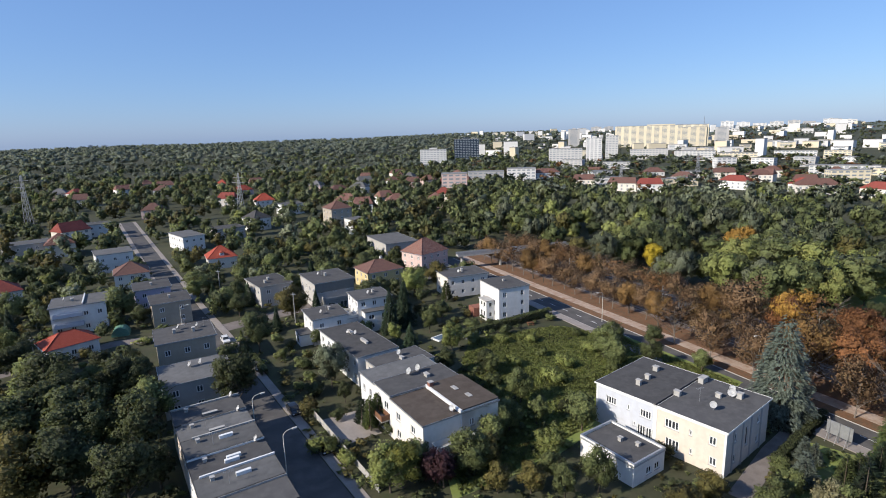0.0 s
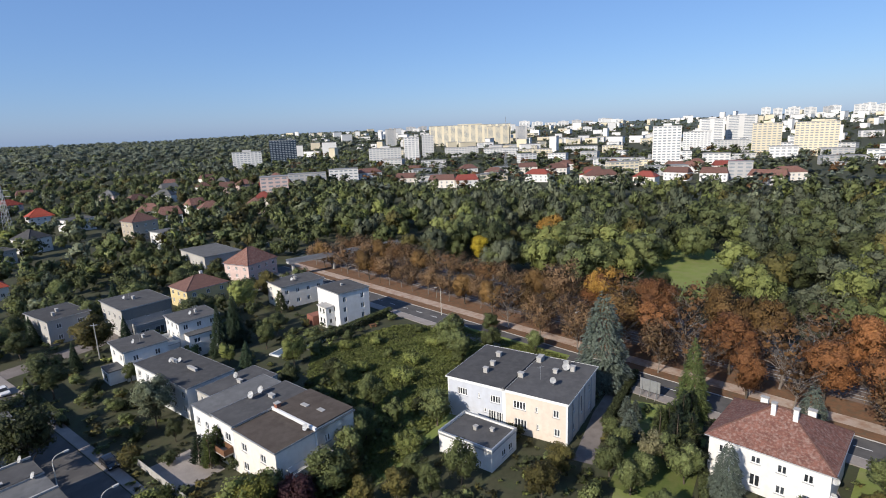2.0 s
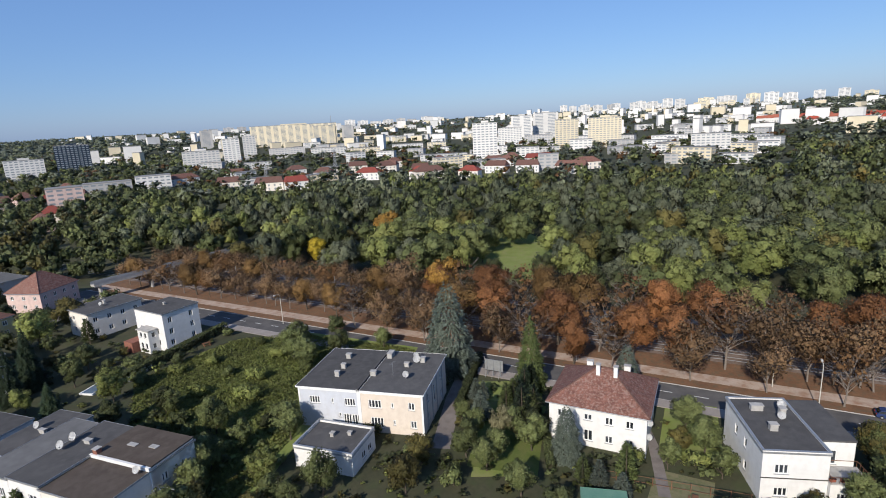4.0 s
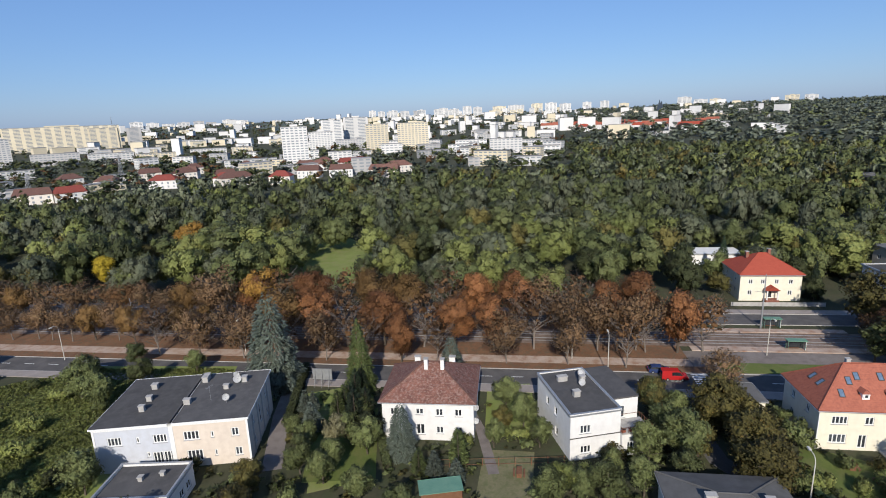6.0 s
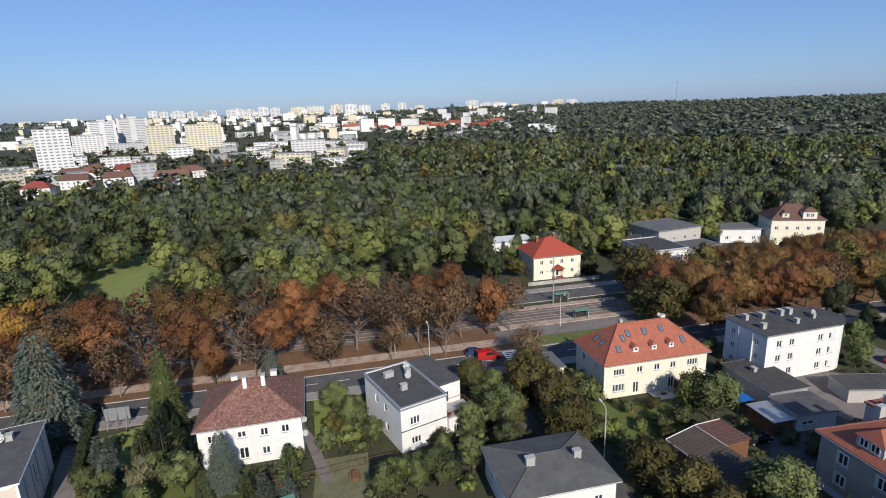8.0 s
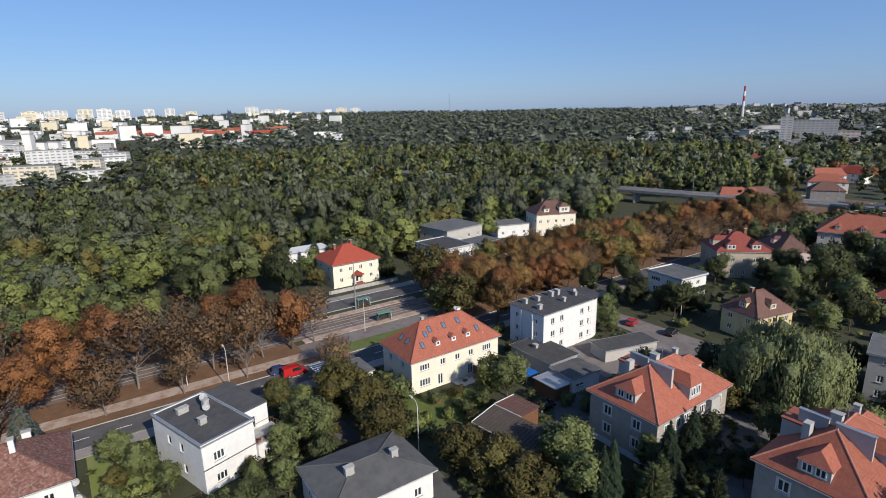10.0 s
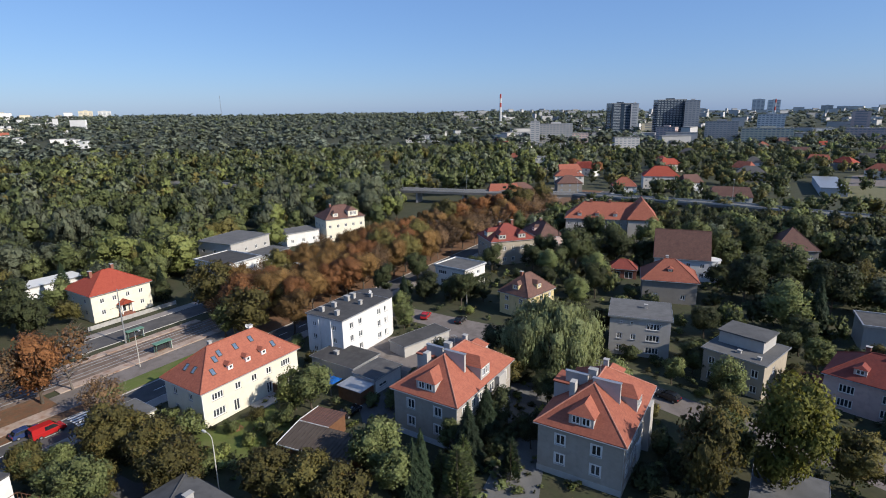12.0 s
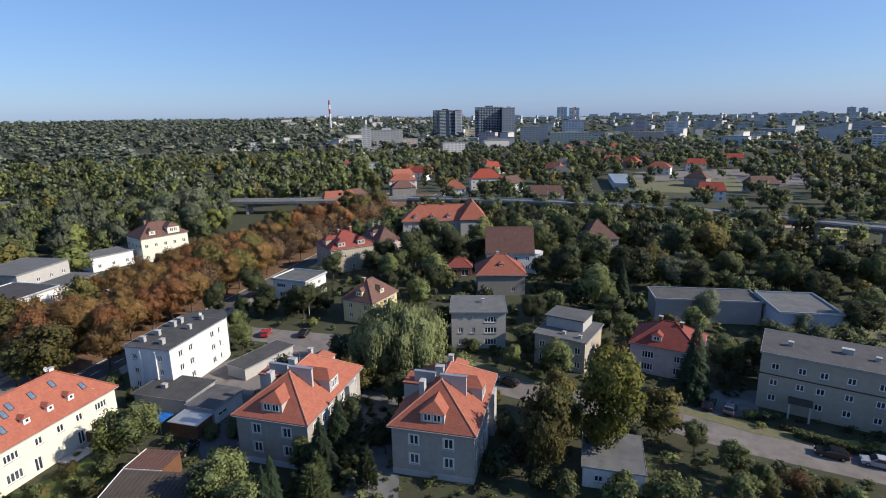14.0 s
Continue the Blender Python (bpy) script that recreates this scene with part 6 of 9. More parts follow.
mt3, _ = house("white terraced house with a faded grey roof", tuple(p), TA, 13.6, 6.2, 7.3, "flat", PLASTER_WHITE, FELT_LIGHT, over=.12, rows=[("b", 4.4, 1.4, 1.1, 2, (1, 3.8)), ("b", 1.3, 1.4, 1.1, 2, (1, 3.8))])

dish(m14, 5.2, 12.0, 6.45, .5, 225, .9)
dish(m14, 4.0, 13.5, 6.45, .45, 225, .9)
dish(m15, 6.5, 5.0, 6.25, .6, 225, .9)
dish(m_b1, 5.5, 7.0, 6.85, .6, 225, .8)
dish(m_b1, 7.5, 7.2, 6.85, .6, 225, .8)
wing(h5, 22.02, -1.2, 8, 10, 7.0, PLASTER_LGREY, FELT, [("a", 4.4, 1.2, 1.0, 1, (1.5, 3.4)), ("a", 1.2, 1.6, 1.8, 2, (1.2,))])
block(h5, "entrance_porch", 4.6, -2.2, 2.9, 8.0, -.01, 3.2, TRIM_DARK)
for q in (4.7, 7.6):
    block(h5, "porch_post", q, -2.1, 0, q + .3, -1.8, 2.898, PLASTER_LGREY)
dish(mF, 15.5, 5.0, 9.25, .5, 215, .8)

for zq in (2.6, 5.4):
    block(h6, "balcony_slab", .6, -1.3, zq - .2, 7.4, -.01, zq, CONCRETE)
    railing(h6, .6, -1.3, 7.4, -.02, zq, 1.0, PLASTER_BLUE, True)
block(h6, "party_coping", 7.5, -.2, 8.27, 7.8, 11.2, 8.7, PLASTER_WHITE)
wing(h12, -3.4, .4, 3.38, 6.5, 3.4, PLASTER_WHITE, CONCRETE, [("b", 1.0, 1.3, 1.4, 2, (1, 4)), ("a", 1.0, 1.3, 1.2, 2, (1,))], rail=True)
wing(h12, 1.0, -3.0, 7.5, 2.98, 5.4, PLASTER_WHITE, FELT_LIGHT, [("a", 3.4, 1.3, 1.6, 2, (1, 4.6)), ("a", .9, 1.4, 1.6, 2, (1, 4.6))])
block(h10, "upper_storey_cladding", -.09, -.09, 5.3, 12.5, -.006, 7.95, PLASTER_GREY)
wing(h10, 2.0, -2.6, 8.0, 2.58, 2.9, PLASTER_LGREY, CONCRETE, [("a", .2, 2.1, 2.4, 2, (.8, 4.6))], rail=True)
wing(h13, -3.2, 1.0, 3.18, 5.0, 2.9, PLASTER_WHITE, FELT, [("b", .1, 2.2, 2.4, 2, (1.2,))])
block(h13, "balcony_slab", 1.0, -1.4, 3.2, 6.0, -.01, 3.4, CONCRETE)
railing(h13, 1.0, -1.4, 6.0, -.02, 3.4, .95, PLASTER_WHITE, True)
dormer(h8, 11, 10, 4.4, .35, 4.2, "a", 5.5, .6, 1.6, 1.2, TRIM_WHITE, TILE_RED, 1, .5, 1.0, .9)
dormer(hn3, 10.5, 12.5, 5.8, .4, 3.6, "b", 4.6, .8, 1.8, 1.1, PLASTER_PINK, TILE_MAROON, 1, .5, 1.2, .9)
wing(hn3, -.02, 12.52, 4.5, 5.0, 3.0, PLASTER_PINK, TILE_MAROON, [("b", .8, 1.4, 1.6, 2, (1.4,))])
for hob in (h10, h17, h13, h12):
    block(hob, "drainpipe", -.12, .3, 0, -.01, .42, 6.2, ZINC)
for mm, x, y, z in ((m6, 3, 6, 8.25), (m12, 4, 3, 8.45), (m10, 4, 9, 8.25), (m17, 5, 3, 7.05), (m13, 3, 3, 6.85), (m_b2, 5, 8, 7.85), (m_b2, 9, 7, 7.85)):
    dish(mm, x, y, z, .5, 225, .9)
    aerial(mm, x + 1.5, y + .6, z, 2.2)
house("small garage with a red tiled roof beside a drive", (115.5, -101.5), -136, 8, 6, 2.8, "hip", BRICK_CHIMNEY, TILE_MAROON, rise=2.4, over=.3, name="garage", category="garage", rows=[("a", .1, 2.1, 2.4, 2, (1, 4.6))])
pool = thing("pool_cover", pose(-12.8, 135, 0, 0, 0, 46), "pale turquoise pool cover beside a hedge", "pool cover")
part("rim", ring(0, 0, 8.0, 2.4, .25, -.1, .35), CONCRETE, pool)
part("cover", boxes((.26, .26, .05, 7.74, 2.14, .28), bevel=.04), surf("turquoise_sheet", (.35, .55, .58), (.45, .63, .66), .4, 1, 6, .05), pool)
arch = thing("garden_shelter", pose(-107.5, 135.7, 0, 0, 0, 30), "small arched grey garden shelter", "garden shelter")
part("canopy", profile(bmesh.new(), [(2.2 * math.cos(q * math.pi / 10), 2.4 * math.sin(q * math.pi / 10)) for q in range(11)], -2, 2), SHEET_GREEN, arch)
for x, y, h in ((-108.1, 108.8, 9.5), (-62, 146, 9), (-98, 172, 9)):
    pole = thing("utility_pole", pose(x, y, 0), "grey concrete utility pole with a crossarm", "utility pole", "utility poles")
    part("post", tube(bmesh.new(), (0, 0, -.2), (0, 0, h), .16, .1, 8), CONCRETE, pole)
    part("crossarm", boxes((-.8, -.05, h - .6, .8, .05, h - .45)), STEEL, pole)


def garden_table(x, y, az):
    """A garden table with two benches."""
    ob = thing("garden_table", pose(x, y, .05, 0, 0, az), "wooden garden table with two benches", "garden table", "garden furniture")
    part("tabletop", boxes((-.9, -.4, .7, .9, .4, .76), bevel=.01), WOOD_BROWN, ob)
    for sx in (-.7, .62):
        part("leg", boxes((sx, -.35, -.05, sx + .08, .35, .698)), WOOD_BROWN, ob)
    for sy in (-.85, .6):
        part("bench", boxes((-.9, sy, .38, .9, sy + .25, .43), (-.7, sy + .08, -.05, -.62, sy + .16, .378), (.62, sy + .08, -.05, .7, sy + .16, .378)), WOOD_BROWN, ob)


for q in ((42, 73, 20), (77.5, 6, -40), (50, 46, 30), (-27.5, 92, 40), (4, 146, 10), (79, 9.5, 20)):
    garden_table(*q)

# dormers and chimneys of the villas beyond the street
dormer(hK, 11.2, 8.8, 5.6, .4, 4.4, "a", 5.6, .7, 1.8, 1.3, PLASTER_YELLOW, TILE_BROWN, 1, .7, 1.1, 1.0)
dormer(hK, 11.2, 8.8, 5.6, .4, 4.4, "b", 4.4, .7, 1.8, 1.3, PLASTER_YELLOW, TILE_BROWN, 1, .7, 1.1, 1.0)
block(hK, "balcony_slab", 2.0, -1.5, 2.8, 6.5, -.01, 3.0, CONCRETE)
railing(hK, 2.0, -1.5, 6.5, -.02, 3.0, .9, PLASTER_YELLOW, True)
for q in (4.0, 11.0):
    dormer(hBr, 15.6, 13.8, 8, .35, 4.5, "a", q, .4, 2.6, 1.6, PLASTER_BEIGE, TILE_MAROON, 2, 1.0, .9, 1.1)
dormer(hBr, 15.6, 13.8, 8, .35, 4.5, "b", 6.9, .4, 3.0, 1.8, PLASTER_BEIGE, TILE_MAROON, 2, 1.1, 1.0, 1.2)
chimney(hBr, 10.0, 7.0, 12.3, .8, .8, 1.4, BRICK_CHIMNEY)
for q in (5.0, 11.5, 18.0, 24.5):
    dormer(hSc, 32, 13, 10, .5, 5.5, "a", q, .6, 1.6, 1.2, PLASTER_LGREY, TILE_ORANGE, 1, .6, 1.0, .9)
block(hSc, "cross_wing", 22.5, -2.4, -.2, 32.6, 17.0, 10.6, PLASTER_LGREY)
part("cross_roof", roof_hip(10.1, 19.4, 10.83, .5, 6.6), TILE_ORANGE, hSc, at=Matrix.Translation((22.5, -2.4, 0)))
for q in (9.0, 16.0):
    chimney(hSc, q, 6.5, 15.4, .9, .9, 1.3, BRICK_CHIMNEY)
dormer(hOr, 13.4, 11, 6, .5, 4.6, "a", 6.7, 2.0, 1.4, .8, TRIM_DARK, TILE_ORANGE, 1, .4, .9, .6)
dormer(hVi, 17, 12, 8.8, .35, 4.6, "a", 12.0, .1, 4.4, 2.4, PLASTER_CREAM, TILE_BROWN, 2, 1.4, 1.2, 1.4)
dormer(hVi, 17, 12, 8.8, .35, 4.6, "a", 4.5, .6, 2.2, 1.5, PLASTER_CREAM, TILE_BROWN, 1, .8, 1.1, 1.1)
dormer(hMa, 8.5, 14, 8, .35, 4.0, "b", 7.0, .5, 2.2, 1.5, PLASTER_PINK, TILE_BROWN, 2, .8, .8, 1.0)
chimney(hMa, 4.2, 9.0, 11.6, .7, .7, 1.3, BRICK_CHIMNEY)

annex = thing("round_annex", pose(99.0, -125.5, 0), "white round annex with a flat roof beside a tall house", "annex")
part("wall", tube(bmesh.new(), (0, 0, -.2), (0, 0, 6.4), 2.6, 2.6, 28), PLASTER_WHITE, annex)
part("roof", tube(bmesh.new(), (0, 0, 6.402), (0, 0, 6.6), 2.75, 2.75, 28), TRIM_WHITE, annex)

# ---- houses further off ----
for lab, F, ang, w, d, h, rf, wl, tp, ri in (
    ("grey flat-roofed house among trees", (-150, 268), 50, 15, 12, 6, "flat", PLASTER_LGREY, FELT, 0),
    ("white house with a grey gable roof", (-143, 297), 60, 11, 12, 7, "hip", PLASTER_WHITE, FELT, 4),
    ("white house with a red hip roof", (-187, 395), 33, 14, 12, 6, "hip", PLASTER_WHITE, TILE_RED, 5),
    ("white house with dark windows among trees", (-151, 360), 44, 15, 14, 7, "flat", PLASTER_WHITE, FELT_LIGHT, 0),
    ("tall brick house with a brown tower roof", (-95, 289), 41, 12, 12, 13, "hip", PLASTER_BEIGE, TILE_BROWN, 4),
    ("white two-storey annex with a flat roof", (-82, 283), 41, 9, 10, 8, "flat", PLASTER_WHITE, FELT_LIGHT, 0),
    ("long grey single-storey building", (-53, 230), 33, 15, 24, 5.5, "flat", PLASTER_LGREY, FELT_LIGHT, 0),
    ("pink villa with an orange-brown hip roof", (-34, 206), 50, 14, 12, 6, "hip", PLASTER_PINK, TILE_OLD, 5),
    ("white terraced house beside the side street", (-153, 242), 50, 10, 20, 7, "flat", PLASTER_WHITE, FELT_LIGHT, 0),
    ("low grey apartment house", (-226, 221), 50, 18, 12, 7, "flat", PLASTER_LGREY, FELT_LIGHT, 0),
    ("white flat-roofed house far along the street", (-236, 279), 42, 15, 11, 7, "flat", PLASTER_WHITE, FELT_LIGHT, 0),
    ("house with a rusty red roof and white gable", (-110.5, 114.5), 55, 11, 8, 3.6, "hip", PLASTER_WHITE, TILE_RED, 2.5),
    ("house with a dark red roof", (-168, 152), 50, 12, 10, 5, "hip", PLASTER_PALE, TILE_MAROON, 3.5),
    ("dark villa with a steep roof among trees", (96, -150), -130, 12, 12, 7, "hip", PLASTER_GREY, TILE_BROWN, 6),
    ("red-roofed house beyond the railway", (255, -255), -130, 22, 14, 8, "hip", PLASTER_PALE, TILE_RED, 6),
    ("small house with an orange roof beyond the railway", (240, -215), -130, 14, 11, 6, "hip", PLASTER_WHITE, TILE_ORANGE, 5)):
    house(lab, F, ang, w, d, h, rf, wl, tp, auto=(max(1, int(h // 3)), 3.2), rise=ri)

# ---- street furniture and cars ----
def street_lamp(x, y, az, h=8.5):
    """A pale post with a gently curved arm towards the bearing az."""
    ob = thing("street_lamp", pose(x, y, 0, 0, 0, az), "pale street lamp with a curved arm beside the road", "street lamp", "street lamps")
    bm = bmesh.new()
    tube(bm, (0, 0, -.1), (0, 0, h - .9), .09, .065, 8)
    for k in range(5):
        a0, a1 = radians(90 * k / 5), radians(90 * (k + 1) / 5)
        tube(bm, (.9 - .9 * math.cos(a0), 0, h - .9 + .9 * math.sin(a0)), (.9 - .9 * math.cos(a1), 0, h - .9 + .9 * math.sin(a1)), .055, .05, 6)
    tube(bm, (.9, 0, h), (1.5, 0, h + .05), .05, .045, 6)
    part("post", bm, LAMP_PAINT, ob)
    hd = part("lamp_head", boxes((1.4, -.16, h - .08, 2.2, .16, h + .12), bevel=.05), LAMP_PAINT, ob)
    part("lens", boxes((1.5, -.12, h - .13, 2.1, .12, h - .082)), LENS, hd)
    return ob


LAMP_PAINT = surf("lamp_paint", (.50, .48, .42), (.60, .58, .52), .6, 1, 8, .02)
for x, y, az in ((-46.3, 86.2, 40), (-36.5, 75.5, 40), (-117.6, 105.6, 40), (-88.8, 134.6, 40), (23.5, 149, 212), (76.1, 93.8, 212), (88.6, 57.0, 212), (86.2, 48.2, 32), (112.5, 25.4, 212), (64.4, 13, 30), (149, -12.8, 212), (114.5, -51.8, 212), (68.4, 86.2, 212), (50, 118, 212)):
    street_lamp(x, y, az)

mast = thing("tram_mast", pose(128, 29.2, 0), "tall grey tram mast with a flag-like bracket", "mast")
part("pole", tube(bmesh.new(), (0, 0, -.1), (0, 0, 13), .2, .1, 8), STEEL, mast)
part("bracket", tube(bmesh.new(), (0, 0, 9), (-3, 1.5, 9.4), .05, .04, 6), STEEL, mast)
for u in (-150, -110, -70, -30, 5, 90, 130, 170):
    x, y = rd(u, 117)
    t = thing("tram_mast", pose(x, y, 0, 0, 0, -58), "slim grey steel mast of the tram line", "mast", "tram masts")
    part("pole", tube(bmesh.new(), (0, 0, -.1), (0, 0, 8.5), .12, .08, 8), STEEL, t)
    part("bracket", tube(bmesh.new(), (0, -3, 7.2), (0, 3, 7.2), .04, .04, 6), STEEL, t)

# tram rails: two tracks
for s in (114.6, 116.05, 118.2, 119.65):
    bm = bmesh.new()
    vs = [bm.verts.new((*rd(u, q), z)) for q, z in ((s, .07), (s, .16), (s + .07, .16), (s + .07, .07)) for u in (-330, 330)]
    for a, b, c, d in ((0, 1, 3, 2), (2, 3, 5, 4), (4, 5, 7, 6)):
        bm.faces.new([vs[i] for i in (a, b, c, d)])
    tagged(new("rail", mesh_of("rail", bm, STEEL)), "worn steel tram rail in a gravel bed", "rail", "", "structure")


def shelter(u, s):
    x, y = rd(u, s)
    ob = thing("tram_shelter", pose(x, y, .06, 0, 0, -58) @ Matrix.Diagonal((.78, .85, .95, 1)), "glass tram stop shelter with a dark green roof", "shelter", "tram stop shelters")
    for q in (-2.2, 2.1):
        for r in (-.6, .6):
            part("post", boxes((q, r, 0, q + .08, r + .08, 2.3)), SHEET_GREEN, ob)
    part("roof", boxes((-2.5, -.9, 2.302, 2.5, .9, 2.5), bevel=.04), SHEET_GREEN, ob)
    part("back_pane", boxes((-2.1, .62, .3, 2.1, .65, 2.1)), GLASS, ob)
    part("bench", boxes((-1.6, .1, .42, 1.0, .45, .48)), WOOD_BROWN, ob)
    part("poster_panel", boxes((2.2, -.55, .2, 2.3, .55, 2.1)), TRIM_WHITE, ob)


shelter(45.5, 124.4)
shelter(44.9, 111.9)


def billboard(x, y, az):
    ob = thing("billboard", pose(x, y, 0, 0, 0, az) @ Matrix.Diagonal((.75, .8, .85, 1)), "grey backed billboard on steel posts by the road", "billboard", "billboards")
    for q in (-1.9, 0, 1.9):
        p = part("post", boxes((q - .09, -.09, -.1, q + .09, .09, 4.2)), STEEL, ob)
        part("brace", tube(bmesh.new(), (q, -.1, 2.6), (q, -1.4, 0), .05, .05, 5), STEEL, p)
    part("panel", boxes((-2.6, .1, 1.4, 2.6, .22, 4.1)), ZINC, ob)
    part("frame", ring(-2.66, .04, 2.66, .28, .05, 1.34, 1.40), TRIM_DARK, ob)


billboard(50.5, 91.0, -58)
billboard(24.5, 135.5, -40)

# zebra crossings
def paint(parent, name, u0, u1, s0, s1):
    bm = bmesh.new()
    lo = [bm.verts.new((*p, .031)) for p in (rd(u0, s0), rd(u1, s0), rd(u1, s1), rd(u0, s1))]
    hi = [bm.verts.new((v.co.x, v.co.y, .04)) for v in lo]
    bm.faces.new(hi)
    for k in range(4):
        bm.faces.new((lo[k], lo[(k + 1) % 4], hi[(k + 1) % 4], hi[k]))
    part(name, bm, TRIM_WHITE, parent)


for ua, s0 in ((20.5, 93.9), (24.0, 126.5)):
    zebra = thing("zebra_crossing", pose(0, 0, 0), "worn white painted stripes of a zebra crossing", "road marking", kind="structure")
    for k in range(7):
        paint(zebra, "stripe", ua, ua + 4, s0 + k * .9, s0 + k * .9 + .5)
dashes = thing("lane_line", pose(0, 0, 0), "white dashed lane line on the avenue", "road marking", kind="structure")
for k in range(42):
    paint(dashes, "dash", -170 + k * 6, -167.6 + k * 6, 96.65, 96.8)


def car(x, y, az, paint, label, van=False):
    ob = thing("van" if van else "car", pose(x, y, .03, 0, 0, az), label, "van" if van else "car", "parked cars")
    hw = .95 if van else .86
    low = [(-2.1, .35), (-2.1, .8), (-1.95, .92), (1.0, .95), (2.0, .78), (2.15, .6), (2.15, .3), (1.75, .22), (-1.8, .22)]
    top = [(-1.9, .9), (-1.55, 1.4), (-.9, 1.47), (.25, 1.45), (1.05, .93)]
    glass = [(-1.8, .94), (-1.52, 1.35), (-.9, 1.41), (.22, 1.39), (.92, .95)]
    if van:
        low = [(-2.4, .4), (-2.4, 1.1), (1.5, 1.1), (2.3, .95), (2.45, .6), (2.45, .3), (-2.2, .25)]
        top = [(-2.4, 1.08), (-2.35, 1.95), (-2.1, 2.02), (.75, 2.0), (1.6, 1.08)]
        glass = [(-.6, 1.15), (-.6, 1.8), (.72, 1.85), (1.45, 1.15)]
    body = profile(bmesh.new(), low, -hw, hw)
    bmesh.ops.bevel(body, geom=list(body.edges), offset=.05, segments=1, affect="EDGES")
    part("body", body, CAR_PAINTS[paint], ob)
    cab = part("cabin", profile(bmesh.new(), top, -hw + .03, hw - .03, .14), CAR_PAINTS[paint], ob)
    part("side_window", profile(bmesh.new(), glass, -hw + .02, -hw + .06, 0), GLASS, cab, at=pose(0, .02, 0))
    part("side_window", profile(bmesh.new(), glass, hw - .06, hw - .02, 0), GLASS, cab)
    fx = 1.08 if not van else 1.63
    zt = 1.42 if not van else 1.9
    ft = .28 if not van else .85
    for nm, p0, p1 in (("windscreen", (fx + .02, .98 if not van else 1.12), (ft + .05, zt)), ("rear_window", (-1.93 if not van else -2.42, .97 if not van else 1.2), (-1.6 if not van else -2.38, 1.38 if not van else 1.8))):
        bm = bmesh.new()
        bm.faces.new([bm.verts.new(q) for q in ((p0[0], -hw + .16, p0[1]), (p0[0], hw - .16, p0[1]), (p1[0], hw - .24, p1[1]), (p1[0], -hw + .24, p1[1]))])
        bmesh.ops.solidify(bm, geom=list(bm.faces), thickness=.02)
        part(nm, bm, GLASS, cab)
    for q in (-1.35, 1.35):
        for r in (-1, 1):
            w = part("wheel", tube(bmesh.new(), (q, r * (hw - .18), .3), (q, r * (hw + .02), .3), .31, .31, 14), RUBBER, ob)
            part("rim", tube(bmesh.new(), (q, r * (hw - .02), .3), (q, r * (hw + .035), .3), .2, .18, 10), STEEL, w)
    fr = 2.1 if not van else 2.4
    for r in (-.62, .62):
        part("headlight", boxes((fr - .06, r - .17, .6, fr + .06, r + .17, .74), bevel=.02), LENS, ob)
        part("tail_light", boxes((-fr - .03 + (.02 if van else 0), r - .15, .68, -fr + .08, r + .15, .85), bevel=.02), CAR_PAINTS["red"], ob)
    return ob


for x, y, az, paint, lab in ((-75.2, 131.2, -51, "white", "small white car parked at the side street"), (-43.5, 96.3, -51, "black", "dark car parked on a house forecourt"), (-33.7, 84.3, -51, "black", "dark car parked in a driveway"),
                             (-59.3, 115.3, -51, "grey", "grey car parked along the side street"), (-81.5, 129.1, -51, "red", "red car parked along the side street"), (-100, 118.9, 30, "silver", "silver car parked between houses"),
                             (29.3, -69.6, -28, "black", "dark car parked at the kerb"), (54.4, -60.4, 16, "black", "dark car parked in tree shade"), (6.6, -77.6, 18, "black", "black car parked along the street"), (1.4, -79.7, 20, "silver", "silver car parked along the street"),
                             (110.6, -38.1, -40, "red", "red car parked on the corner"), (101.5, -69.1, -60, "red", "red car parked in a yard"), (75.1, -8.6, -58, "black", "dark car parked in a shaded yard"), (103.9, -44.5, -50, "black", "dark car parked by the kerb"),
                             (24.8, -79.1, -80, "black", "dark car parked between two houses"), (21.7, -80.2, -80, "grey", "grey car parked beside a house"), (92.9, 40.6, -58, "blue", "dark blue car parked in shade")):
    car(x, y, az, paint, lab)
car(91.6, 37.4, -58, "red", "bright red panel van on the avenue", True)
for k, (x, y) in enumerate(((34, -222), (31, -219), (28, -216), (25, -213), (37, -225), (40, -220), (44, -224), (21, -199), (16, -197))):
    car(x, y, 40, ("white", "silver", "grey", "black", "white")[k % 5], "car on a gravel car park among trees")

# garden things
tent = thing("garden_gazebo", pose(84.8, -7.6, 0, 0, 0, -58), "bright blue canvas garden gazebo on thin legs", "gazebo")
for q in (-1.4, 1.4):
    for r in (-1.4, 1.4):
        part("leg", boxes((q - .03, r - .03, 0, q + .03, r + .03, 2.1)), STEEL, tent)
bm = bmesh.new()
v = [bm.verts.new(p) for p in ((-1.6, -1.6, 2.1), (1.6, -1.6, 2.1), (1.6, 1.6, 2.1), (-1.6, 1.6, 2.1), (0, 0, 2.9))]
for k in range(4):
    bm.faces.new((v[k], v[(k + 1) % 4], v[4]))
bmesh.ops.solidify(bm, geom=list(bm.faces), thickness=.04)
part("canopy", bm, CANVAS_BLUE, tent)

house("small garden shed with a green sheet roof", (36.4, 52.6), -43, 5.5, 2.6, 2.2, "flat", WOOD_BROWN, SHEET_GREEN, over=.15, name="garden_shed", category="shed", thick=.1, fascia=SHEET_GREEN)
house("lean-to shed with a pale sheet-metal roof", (77.0, -11.0), -58, 3.6, 5.2, 2.5, "flat", WOOD_BROWN, ZINC, over=.2, name="garden_shed", category="shed", thick=.1)
pool = thing("garden_pool", pose(-18, 136.8, 0, 0, 0, 48), "covered pale blue garden pool with a white rim", "pool")
part("rim", ring(-4, -1.6, 4, 1.6, .3, -.1, .35), TRIM_WHITE, pool)
